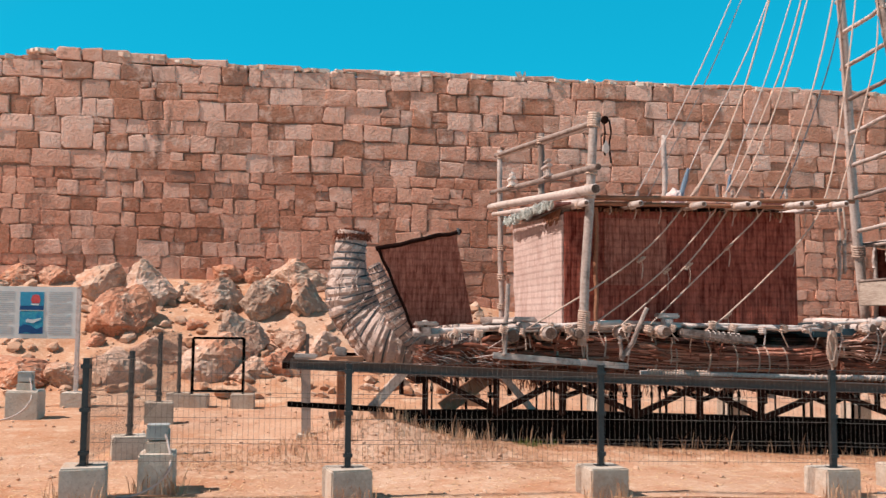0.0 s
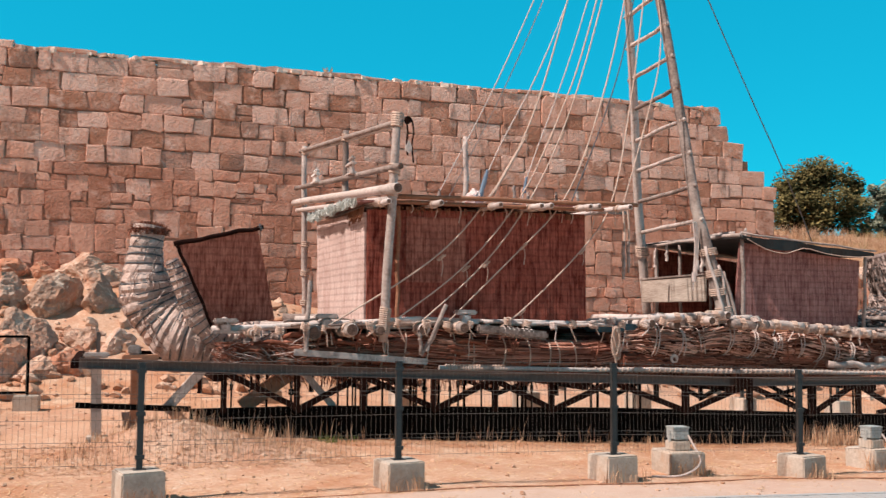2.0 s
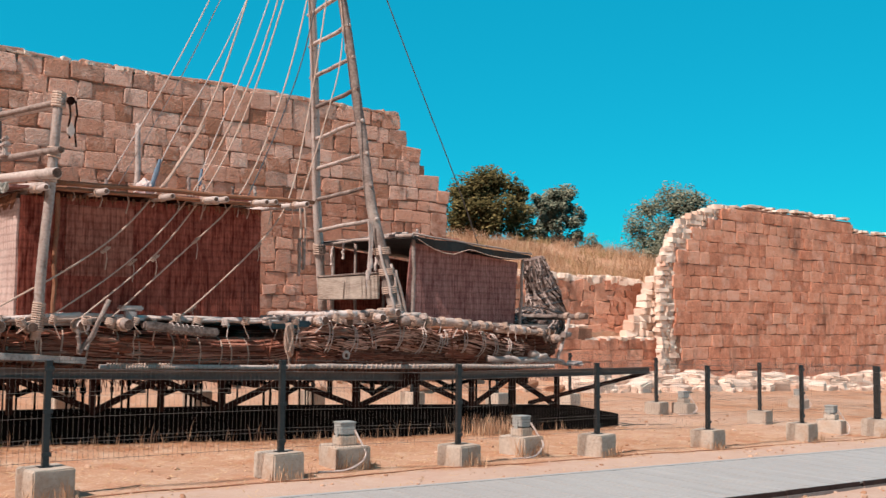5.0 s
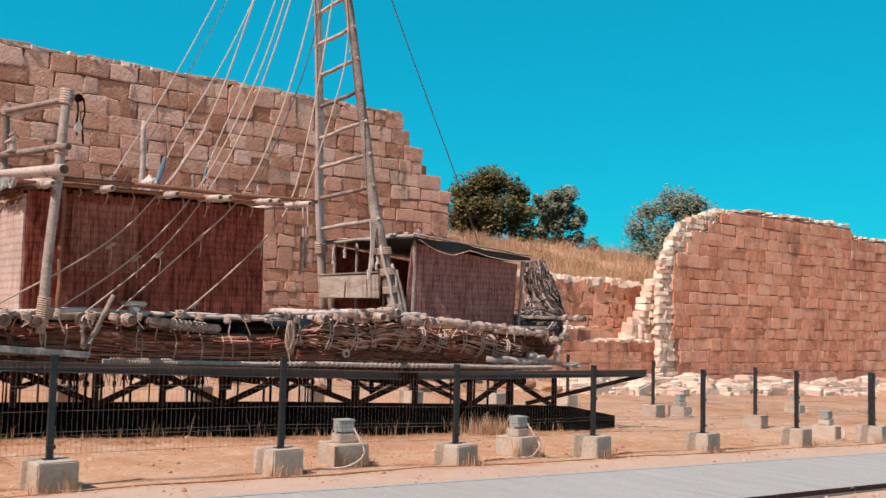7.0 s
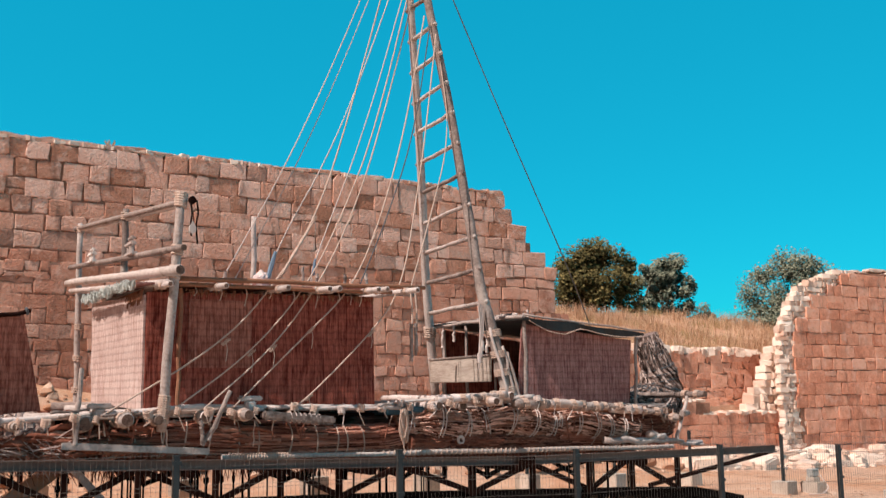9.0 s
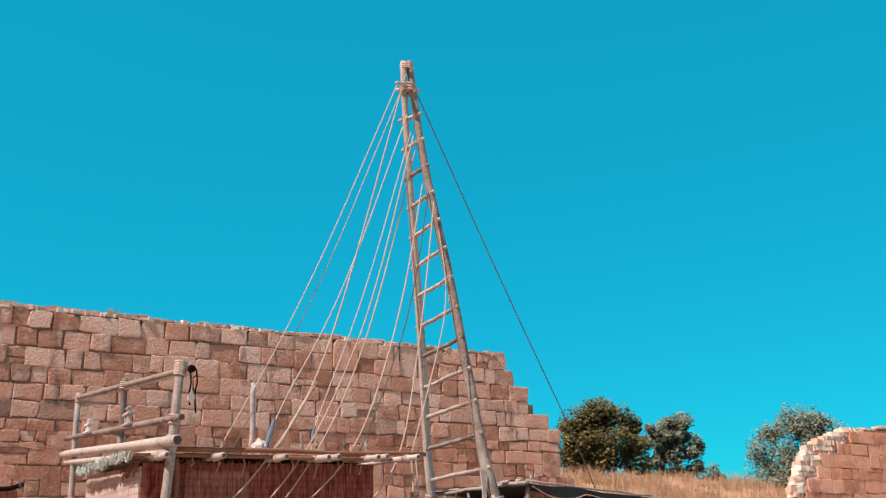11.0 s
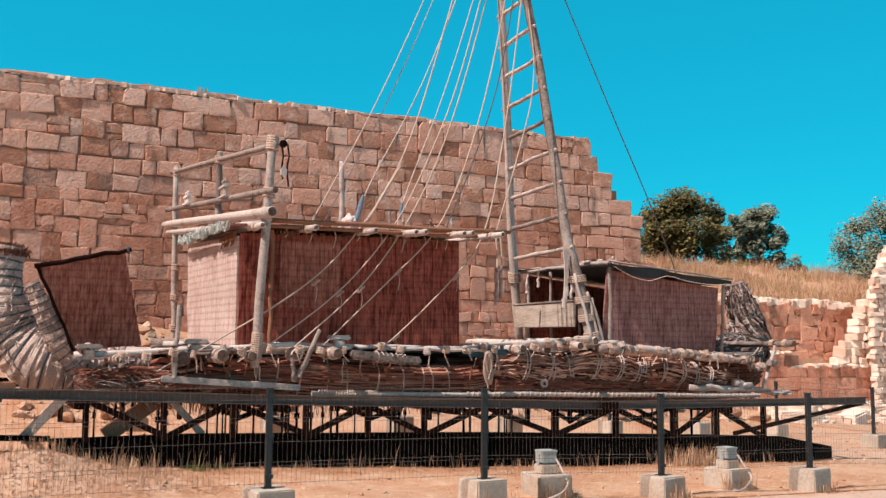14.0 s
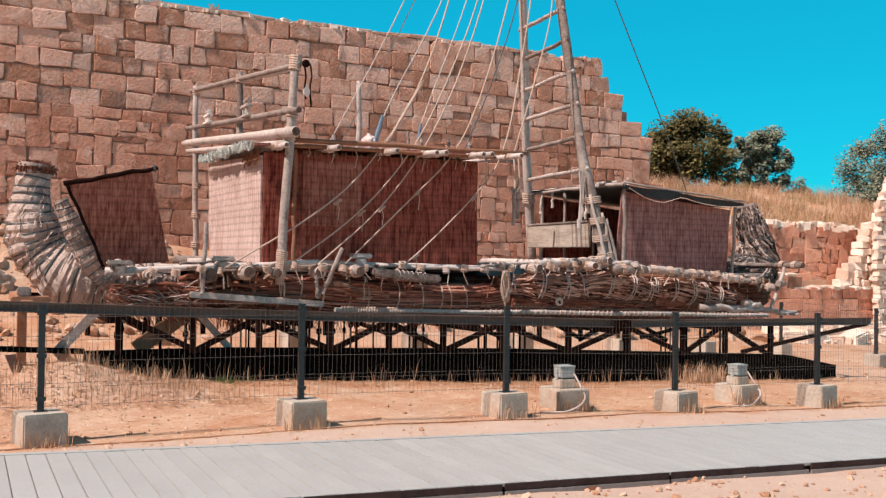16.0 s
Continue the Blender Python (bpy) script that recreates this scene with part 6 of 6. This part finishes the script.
rg = random.Random(77)
strip = [(rg.uniform(1.0, 13.4), 12.5 + rg.gauss(0, 0.13), 0.05 + 0.28 * rg.random() ** 2.2, 3, 0.10) for _ in range(260)]
strip += [(11.0 + rg.gauss(0, 0.35), 12.3 + rg.gauss(0, 0.1), rg.uniform(0.2, 0.36), 14, 0.14) for _ in range(30)]
strip += [(rg.uniform(-0.2, 2.6), rg.uniform(11.6, 12.7), rg.uniform(0.06, 0.2), 7, 0.16) for _ in range(150)]
strip += [(rg.uniform(-1.5, 16), rg.uniform(10.0, 12.3), rg.uniform(0.015, 0.035), 5, 0.2) for _ in range(260)]
for x, y, z in FRONT:
    strip += [(x + rg.uniform(-0.25, 0.28), 9.24 + rg.uniform(-0.05, 0.12), rg.uniform(0.06, 0.24), 7, 0.06) for _ in range(10)]
for x, y in ((6.62, 9.85), (9.55, 9.95), (-1.27, 9.98)):
    strip += [(x + rg.uniform(-0.25, 0.3), y - 0.24, rg.uniform(0.08, 0.28), 9, 0.07) for _ in range(16)]
grass("dry_grass", strip, M_STRAW, "dry straw-coloured grass under the boat and fence", 5)
grass("weeds", [(3.1 + rg.gauss(0, 0.12), 12.35 + rg.gauss(0, 0.05), 0.10, 12, 0.08) for _ in range(8)], M_GREEN, "small green weeds in the boat's shade", 6)
hill = [(rg.uniform(17, 62), 26.6 + 22 * rg.random() ** 1.3, rg.uniform(0.16, 0.38), 12, 0.5) for _ in range(2600)]
hill = [q for q in hill if noise.noise(Vector((q[0] * 0.45, q[1] * 0.3, 7.0))) > 0.0]
brush = []
for _ in range(120):
    by = rg.uniform(26.8, 40)
    bx = by * rg.uniform(0.72, 1.22)
    brush += [(bx + rg.gauss(0, 0.35), by + rg.gauss(0, 0.35), rg.uniform(0.4, 0.9), 12, 0.3) for _ in range(10)]
shrub = []
for _ in range(34):
    by = rg.uniform(27.5, 42)
    bx = by * rg.uniform(0.72, 1.2)
    shrub += [(bx + rg.gauss(0, 0.4), by + rg.gauss(0, 0.4), rg.uniform(0.3, 0.6), 14, 0.3) for _ in range(9)]
grass("scrub", shrub, M_SCRUB, "dull olive scrub on the hillside", 28)
grass("dry_brush", brush, M_STRAW, "orange-brown dry brush on the hillside", 18)
grass("hill_grass", hill, M_DRY, "tall dry golden grass on the hill", 8)


def straw_litter(name, n, xr, yr, mat, seed, label):
    rng = random.Random(seed)
    geos = []
    for _ in range(n):
        x, y = rng.uniform(*xr), rng.uniform(*yr)
        if y < 9.1 and rng.random() < 0.7:
            continue
        a, l = rng.uniform(0, 6.28), rng.uniform(0.03, 0.13)
        z = ground_z(x, y) + 0.004
        dx, dy = math.cos(a) * l, math.sin(a) * l
        px, py = -math.sin(a) * 0.004, math.cos(a) * 0.004
        geos.append(([(x - px, y - py, z), (x + px, y + py, z), (x + dx + px, y + dy + py, z + 0.012), (x + dx - px, y + dy - py, z + 0.012)], [(0, 1, 2, 3)]))
    tagged(part(name, join(*geos), mat), label, "straw", kind="stuff")


straw_litter("straw_litter", 7000, (-5, 18.5), (8.1, 12.7), M_DRY, 91, "dry straw litter lying on the sand")
straw_litter("brown_litter", 3200, (-1.5, 3.2), (11.0, 12.8), M_LITTER, 92, "red-brown reed litter below the stern")
straw_litter("brown_litter", 4200, (3.0, 14.5), (12.0, 12.75), M_LITTER, 93, "red-brown reed litter along the stand")


# ---- boardwalk ----
def walk_z(x):
    return 0.085 - 0.031 * (x - 4)


def build_boardwalk():
    bw = tagged(new("boardwalk"), "grey composite plank boardwalk with dark edge beams", "boardwalk", kind="structure")
    for y, w in ((6.05, 0.05), (7.0, 0.05), (7.93, 0.05)):
        part("edge_beam", bar((-9, y, walk_z(-9) - 0.085), (24, y, walk_z(24) - 0.085), w, 0.115), M_FASCIA, bw, "dark brown edge beam")
    x, k = -8.9, 0
    while x < 23:
        y = 5.952 + 0.005 * math.sin(k * 2.3)
        a, b = x + 0.012, x + 1.538
        part("edge_strip", bar((a, y, walk_z(a) - 0.026), (b - 0.05 * (k % 3 == 0), y, walk_z(b) - 0.026 - 0.004 * (k % 2)), 0.016, 0.05, 0.003), M_FASCIA, bw, "dark brown edge strip")
        part("edge_rail", bar((a, y - 0.006, walk_z(a) - 0.081), (b, y - 0.006, walk_z(b) - 0.081), 0.02, 0.05, 0.004), M_RAIL, bw, "grey metal lower rail")
        x += 1.55
        k += 1
    part("edge_label", box(4.24, 4.34, 5.928, 5.932, walk_z(4.3) - 0.10, walk_z(4.3) - 0.06, 0.001), M_REDWOOD, bw, "small reddish label")
    for i in range(17):
        x = -8.5 + i * 2
        part("joist_foot", box(x - 0.08, x + 0.08, 5.95, 6.04, walk_z(x) - 0.3, walk_z(x) - 0.13, 0.01), M_FASCIA, bw)
    part("edge_board", bar((-9, 7.905, walk_z(-9) - 0.013), (24, 7.905, walk_z(24) - 0.013), 0.085, 0.03, 0.004), M_BOARD, bw, "grey lengthwise edge board")
    # added dark sheet below the planks makes their gaps look shaded
    part("gap_shade", bar((-9, 6.95, walk_z(-9) - 0.040), (24, 6.95, walk_z(24) - 0.040), 1.84, 0.012, 0.0), M_FASCIA, bw, "dark sheet added to shade the plank gaps")
    geo = box(-0.07, 0.07, 5.96, 7.855, -0.026, 0.0, 0.004)
    plank = mesh("plank", geo[0], geo[1], M_BOARD)
    n = 0
    x = -9.0
    while x < 24:
        p = new("plank", plank)
        p.parent = bw
        p.location = (x, 0.006 * math.sin(n * 2.7), walk_z(x) + 0.0012 * math.sin(n * 1.9))
        p.rotation_euler.y = math.atan(0.031)
        x += 0.1452
        n += 1


build_boardwalk()


# ---- trees on the hill ----
def build_tree(x, y, w, h, mat, seed, label, clumps=46, gap=0.0):
    rng = random.Random(seed)
    gz = ground_z(x, y)
    tr = thing("tree", label, "tree", "trees on the hill", at=(x, y, gz - 0.1))
    geos = [tube(pole_points((0, 0, -0.2), (0.1, 0, h * 0.45), 6, 0.06, seed), [0.24, 0.2, 0.17, 0.15, 0.13, 0.1], 9, 0.1, seed)]
    cs = []
    for i in range(clumps):
        a, u = rng.uniform(0, 6.28), rng.random() ** 0.5
        zz = rng.uniform(0.14, 0.95)
        r = w / 2 * u * math.sin(math.pi * min(1, 0.25 + 0.72 * zz)) ** 0.7
        cs.append(Vector((r * math.cos(a), r * math.sin(a), h * zz)))
    for c in cs[::3]:
        geos.append(tube(smooth_path([(0.05, 0, h * 0.3), c * 0.5 + Vector((0, 0, h * 0.1)), c], 0.5), 0.035, 5))
    part("trunk", join(*geos), M_BARK, tr, "grey-brown trunk and limbs")
    lv = []
    for c in cs:
        s = w * rng.uniform(0.09, 0.17)
        for _ in range(260):
            d = Vector((rng.gauss(0, 1), rng.gauss(0, 1), rng.gauss(0, 0.8)))
            p = c + d.normalized() * s * rng.random() ** 0.4
            t = Vector((rng.gauss(0, 1), rng.gauss(0, 1), rng.gauss(0, 1))).normalized()
            q = t.orthogonal().normalized()
            l, b = rng.uniform(0.08, 0.17), rng.uniform(0.04, 0.08)
            lv.append(([tuple(p - t * l), tuple(p + q * b), tuple(p + t * l), tuple(p - q * b)], [(0, 1, 2, 3)]))
    part("crown", join(*lv), mat, tr, "crown of small leaves")


build_tree(38.6, 45.0, 5.6, 4.3, M_LEAF, 1, "round dark green tree on the dry hill", 90)
build_tree(43.2, 46.0, 2.6, 4.0, M_OLIVE, 2, "small grey-green olive tree on the dry hill", 24)
build_tree(46.9, 47.0, 4.1, 4.6, M_OLIVE, 3, "grey-green olive tree on the dry hill", 50)
build_tree(59.2, 47.0, 7.2, 6.2, M_OLIVE, 4, "tall grey-green olive tree behind the ruin", 88)
build_tree(51.0, 48.0, 2.6, 1.3, M_OLIVE, 5, "low grey-green bush on the hill crest", 24)
build_tree(64.0, 50.0, 5.0, 3.6, M_OLIVE, 6, "grey-green olive tree behind the ruin", 40)


# ---- old masonry walls ----
def block_geo(x0, x1, z0, z1, depth, rng, proud=0.03, jit=0.016):
    """One rough stone, its face towards -y: worn rounded rim and a slightly bulged face. Local to its middle."""
    cx, cz = (x0 + x1) / 2, (z0 + z1) / 2
    g = rng.uniform(0.003, 0.012)
    w, h = (x1 - x0) / 2 - g, (z1 - z0) / 2 - g
    j = lambda s=1.0: rng.uniform(-jit, jit) * s
    cut = min(w, h) * rng.uniform(0.07, 0.25)
    outline = []
    for sx, sz in ((-1, -1), (1, -1), (1, 1), (-1, 1)):
        k = cut * rng.uniform(0.5, 1.4)
        two = [(sx * (w - k), sz * h), (sx * w, sz * (h - k))]
        outline += two if sx * sz < 0 else two[::-1]
    outline = [(a + j(), b + j()) for a, b in outline]
    if rng.random() < 0.5:
        outline = [(a, b + 0.05 * h * rng.uniform(-1, 1)) for a, b in outline]
    tilt = rng.uniform(-0.016, 0.012)
    n = 8
    v = [(a, depth, b) for a, b in outline]
    v += [(a, tilt - proud * 0.55, b) for a, b in outline]
    c = 0.012 + 0.02 * rng.random()
    v += [(a * (1 - c / max(w, 0.1)), tilt - proud * rng.uniform(0.85, 1.0), b * (1 - c / max(h, 0.1))) for a, b in outline]
    v += [(a * 0.5 + j(2), tilt - proud * rng.uniform(1.0, 1.08), b * 0.5 + j(1.5)) for a, b in outline[::2]]
    f = []
    for i in range(n):
        k = (i + 1) % n
        f.append((i, k, n + k, n + i))
        f.append((n + i, n + k, 2 * n + k, 2 * n + i))
    for i in range(4):
        a, b, c2 = 2 * n + 2 * i, 2 * n + (2 * i + 1) % n, 2 * n + (2 * i + 2) % n
        p, q = 3 * n + i, 3 * n + (i + 1) % 4
        f += [(a, b, p), (b, c2, q), (b, q, p)]
    f.append(tuple(3 * n + i for i in range(4)))
    return (cx, cz), v, f


def lay(x0, x1, zs, y, seed, keep, length=(0.36, 0.86), wave=0.05, split=0.13, tall=0.08):
    """Courses of stones between the heights zs, some split and some two courses high; keep(x, z) tells where the wall still stands."""
    rng = random.Random(seed)
    out, big = [], {}

    def level(r, x):
        return zs[r] + wave * noise.noise(Vector((x * 0.35, r * 0.8, seed)))

    for r in range(len(zs) - 1):
        h = zs[r + 1] - zs[r]
        x = x0 + rng.uniform(-0.4, 0)
        full = sorted(big.get(r, []))
        while x < x1:
            l = rng.uniform(*length) * (0.75 + 0.5 * h / 0.45) * (0.75 if rng.random() < 0.25 else 1)
            b = min(x + l, x1 + 0.3)
            inside = [q for q in full if q[0] - 0.01 <= x < q[1]]
            if inside:
                x = inside[0][1]
                continue
            ahead = [q for q in full if x < q[0] < b + 0.18]
            if ahead:
                b = ahead[0][0]
            a, mid = x, (x + b) / 2
            x = b
            if b - a < 0.08 or not keep(mid, (zs[r] + zs[r + 1]) / 2):
                continue
            lo, hi = level(r, mid), level(r + 1, mid)
            pick = rng.random()
            if pick < tall and r + 2 < len(zs) and 0.4 < b - a < 0.85 and keep(mid, (zs[r + 1] + zs[r + 2]) / 2):
                big.setdefault(r + 1, []).append((a, b))
                out.append((a, b, lo, level(r + 2, mid)))
            elif pick < tall + split and h > 0.36:
                m = lo + (hi - lo) * rng.uniform(0.3, 0.7)
                c = a + (b - a) * rng.uniform(0.35, 0.65)
                if rng.random() < 0.5:
                    out += [(a, b, lo, m), (a, c, m, hi), (c, b, m, hi)]
                else:
                    out += [(a, b, lo, m), (a, b, m, hi)]
            else:
                out.append((a, b, lo + rng.uniform(-0.01, 0.01), hi + rng.uniform(-0.01, 0.01)))
    return out


def build_wall(name, label, stones, y, depth, near, mat, mat_rest, seed, proud=0.02, jit=0.028, top_from=99.0, mats=(None, None)):
    wl = tagged(new(name), label, "stone wall", kind="structure")
    rng = random.Random(seed)
    rest, count = {False: [], True: []}, 0
    for a, b, lo, hi in stones:
        (cx, cz), v, f = block_geo(a, b, lo, hi, depth, rng, proud * (1.6 if lo > top_from - 0.2 else 1.0) * rng.uniform(0.5, 1.3), jit)
        high = cz > top_from
        if near(cx) and count < 300:
            ob = new("stone", mesh("stone", v, f, mats[1] if high else mat))
            ob.location, ob.parent = (cx, y, cz), wl
            count += 1
        else:
            rest[high].append(([(p[0] + cx, p[1] + y, p[2] + cz) for p in v], f))
    for k, m in ((False, mat_rest), (True, mats[0])):
        if rest[k]:
            tagged(part("stones", join(*rest[k]), m, wl), kind="stuff")
    return wl


# tall wall behind the boat: stepped at its broken end
STEPS = [(17.28, 7.45), (17.62, 7.02), (17.95, 6.55), (18.4, 6.08), (18.6, 5.6), (19.3, 4.2), (19.6, 0.0)]


def wall_end(z):
    for x, s in STEPS:
        if z > s:
            return x
    return 19.6


def tall_keep(x, z):
    top = 7.98 + 0.16 * smoothstep(-2, -6, x) - 0.1 * smoothstep(9, 17, x) - (0.2 if x < -6.6 else 0)
    return x < wall_end(z) and z < top + 0.1


rw = random.Random(12)
zs = [7.90]
while zs[0] > 5.35:
    zs.insert(0, zs[0] - rw.uniform(0.40, 0.48))
tall = lay(-28, 19.5, zs, 24.0, 5, tall_keep, (0.32, 0.74), 0.05, 0.05, 0.04)
Z_TOP = zs[0]
# older, smaller and rougher courses below
while zs[0] > 1.0:
    zs.insert(0, zs[0] - rw.uniform(0.25, 0.42))
tall += lay(-28, 19.5, [z for z in zs if z <= Z_TOP], 24.0, 25, tall_keep, (0.26, 0.66), 0.03, 0.20, 0.16)
# ragged coping stones on top
x = -28.0
while x < 17.1:
    l = rw.uniform(0.4, 1.1)
    if rw.random() < 0.80 or x < -3:
        tall.append((x, min(x + l, 17.25), 7.90, 7.90 + rw.uniform(0.05, 0.14) + 0.22 * smoothstep(-2, -5, x) * (x > -6.7)))
    x += l
wall = build_wall("wall_north", "tall ruined wall of reddish squared stone blocks", tall, 24.0, 0.45, lambda x: -1.0 < x < 10.5, M_STONE, M_STONE_I, 6, 0.016, 0.034, Z_TOP, (M_TOP_I, M_TOP))
prof = [(-28, 0.0), (19.4, 0.0), (19.4, 4.1), (19.15, 4.1), (19.15, 5.5), (18.45, 5.5), (18.45, 5.98), (18.25, 5.98), (18.25, 6.45), (17.8, 6.45), (17.8, 6.92), (17.47, 6.92), (17.47, 7.36), (17.1, 7.36), (17.1, 7.80), (-28, 7.80)]
part("core", extrude_profile(prof, 24.014, 25.1), M_CORE, wall, "earth and rubble core")
# pale crest stones paint in the bright sunlit rim of the wall top
rc = random.Random(44)
crest = []
for k in range(700):
    xx = rc.uniform(-12, 16.9)
    crest.append(lump(rc, xx, 24.04 + 0.5 * rc.random() ** 2, 7.93 + 0.2 * smoothstep(-2, -5, xx) * (xx > -6.7), rc.uniform(0.05, 0.11)))
tagged(part("crest", join(*crest), M_PALE, wall, "crumbled crest with its sunlit rim in pale colour"), kind="stuff")

# ruined wall beyond the bow: squared facing, and the white core that its broken end lays bare
E_FACE = [(30.3, -1.0), (30.28, 3.7), (31.1, 4.65), (32.35, 5.65), (33.8, 6.4), (34.2, 6.7)]
E_CORE = [(29.55, -1.0), (29.55, 1.1), (29.6, 3.5), (29.8, 4.15), (30.2, 4.8), (30.5, 5.25), (30.95, 5.7), (32.0, 6.05), (33.0, 6.36), (34.4, 6.5)]


def edge_at(line, z):
    return float(np.interp(z, [p[1] for p in line], [p[0] for p in line]))


def east_top(x):
    return 6.45 + 0.14 * smoothstep(34.0, 36.0, x) - 0.52 * smoothstep(43.2, 43.5, x) + 0.25 * smoothstep(47, 49, x)


def east_keep(x, z):
    return x > edge_at(E_FACE, z) + 0.1 and z < east_top(x) - 0.12


zs = [-0.75]
while zs[-1] < 6.7:
    zs.append(zs[-1] + rw.uniform(0.43, 0.50))
wall = build_wall("wall_east", "ruined wall of red squared stones with a white broken end", lay(30.0, 78, zs, 24.0, 9, east_keep, (0.40, 0.78), 0.05, 0.03, 0.0), 24.0, 0.4, lambda x: 29 < x < 42, M_STONE2, M_STONE2_I, 7, 0.022, 0.03)
prof = [(30.5, -1.0), (78, -1.0), (78, 5.9), (43.5, 5.9), (43.3, 6.4), (34.6, 6.4), (33.9, 6.15), (32.5, 5.5), (31.3, 4.5), (30.5, 3.6)]
part("core", extrude_profile(prof, 24.02, 25.0), M_CORE, wall, "rubble core")
step = [(31.0, -1.0), (34.3, 6.3)]
for z in np.arange(6.0, -1.1, -0.25):
    e = edge_at(E_CORE, z + 0.12) + 0.3
    step += [(e, z + 0.22), (e, z)]
step[-1] = (step[-1][0], -1.0)
part("broken_face", extrude_profile(step, 24.13, 24.5), M_PALE, wall, "white mortar of the broken end")
rr_ = random.Random(31)


def laid_stone(rng, x, y, z, w, d, h):
    """A flat rough stone laid level, x..z its middle."""
    v, f = rng.choice(BRICKS)
    turn = Euler((rng.uniform(-0.12, 0.12), rng.uniform(-0.13, 0.13), rng.uniform(-0.4, 0.4))).to_matrix() @ Matrix.Diagonal((w / 2 * rng.uniform(0.85, 1.15), d / 1.6, h / 1.1 * rng.uniform(0.8, 1.15)))
    return [tuple(turn @ p + Vector((x, y, z))) for p in v], f


ends = []
z = -0.8
while z < 6.45:
    h = rr_.uniform(0.13, 0.26)
    x = edge_at(E_CORE, z + h / 2) + rr_.uniform(-0.05, 0.06)
    first = True
    while x < edge_at(E_FACE, z + h) + 0.25:
        w = rr_.uniform(0.18, 0.46)
        ends.append(laid_stone(rr_, x + w / 2, 24.17 + rr_.uniform(-0.04, 0.04), z + h / 2, w, 0.25, h))
        if first:
            for k in range(3):
                ends.append(laid_stone(rr_, x + 0.5 + 0.36 * k + rr_.uniform(-0.03, 0.05), 24.55 + 0.27 * k, z + h / 2, 0.4, 0.27, h))
        first = False
        x += w * 0.97
    z += h * 0.98
# rubble slope leaning on the end, down to the ledge
z = 0.9
while z < 3.4:
    h = rr_.uniform(0.16, 0.34)
    x = float(np.interp(z + h / 2, [0.95, 1.3, 1.95, 2.8, 3.35], [28.3, 28.55, 29.15, 29.65, 29.85])) + rr_.uniform(-0.08, 0.08)
    while x < 30.3:
        w = rr_.uniform(0.22, 0.55)
        ends.append(laid_stone(rr_, x + w / 2, 24.85 + rr_.uniform(-0.1, 0.1), z + h / 2, w, 0.5, h))
        x += w * 0.95
    z += h * 0.95
for k in range(150):
    xx = rr_.uniform(33.6, 50)
    ends.append(laid_stone(rr_, xx, 24.2 + rr_.uniform(-0.12, 0.7), east_top(xx) - 0.02, rr_.uniform(0.2, 0.5), 0.25, rr_.uniform(0.06, 0.14)))
tagged(part("broken_end", join(*ends), M_PALE, wall, "white broken rubble end of the wall"), kind="stuff")
part("slope_core", extrude_profile([(29.4, -0.9), (31.2, -0.9), (31.2, 3.2), (30.7, 3.2), (30.1, 1.95), (29.4, 1.0)], 24.9, 25.5), M_PALE, wall)

# low retaining wall between them, with a ledge in front
low_zs = [-0.8, -0.3, 0.15, 0.6, 1.05, 1.5, 1.95, 2.4, 2.85, 3.2]
wall = build_wall("wall_low", "low retaining wall of irregular rubble masonry", lay(18.5, 30.3, low_zs, 25.5, 15, lambda x, z: True, (0.35, 0.80), 0.16, 0.2), 25.5, 0.35, lambda x: True, M_STONE2, M_STONE2_I, 16, 0.03, 0.075)
part("core", extrude_profile([(18.4, -1.0), (30.4, -1.0), (30.4, 3.1), (18.4, 3.1)], 25.515, 26.4), M_CORE, wall)
caps = []
for _ in range(420):
    w = 0.1 + 0.32 * rr_.random() ** 1.6
    caps.append(laid_stone(rr_, rr_.uniform(18.6, 30.2), 25.58 + rr_.uniform(-0.1, 0.6), 3.2 + rr_.uniform(-0.07, 0.13), w, w * 0.8, w * rr_.uniform(0.45, 0.8)))
tagged(part("capping", join(*caps), M_PALE, wall, "white loose capping stones"), kind="stuff")
ledge = build_wall("wall_ledge", "low red stone ledge with a pale worn top", lay(20.5, 30.0, [-0.8, -0.3, 0.2, 0.62, 1.0, 1.46], 24.4, 19, lambda x, z: z < 1.0 or 21.5 < x < 26.1, (0.6, 1.2), 0.03, 0.0), 24.4, 0.4, lambda x: True, M_STONE2, M_STONE2_I, 20)
part("core", extrude_profile([(20.4, -1.0), (29.75, -1.0), (29.75, 0.93), (26.2, 0.93), (26.2, 1.38), (20.4, 1.38)], 24.415, 25.51), M_CORE, ledge)
tops = []
for k in range(150):
    xx = rr_.uniform(21.0, 29.6)
    tops.append(laid_stone(rr_, xx, 24.48 + 0.9 * rr_.random() ** 1.5, 1.0 + 0.46 * (xx < 26.0), rr_.uniform(0.25, 0.6), 0.3, rr_.uniform(0.06, 0.13)))
tagged(part("worn_top", join(*tops), M_PALE, ledge, "pale worn top stones"), kind="stuff")

# small thorn bush on the crest of the tall wall
rb = random.Random(3)
tw = []
for k in range(60):
    a = rb.uniform(0, 6.28)
    l = rb.uniform(0.12, 0.3)
    p = Vector((5.5, 24.3, 7.9))
    q = p + Vector((math.cos(a) * l * 0.5, math.sin(a) * l * 0.3, l))
    tw.append(tube([p, q], 0.008, 3))
tagged(part("dry_bush", join(*tw), M_DRY), "small dry bush growing on the wall top", "bush")
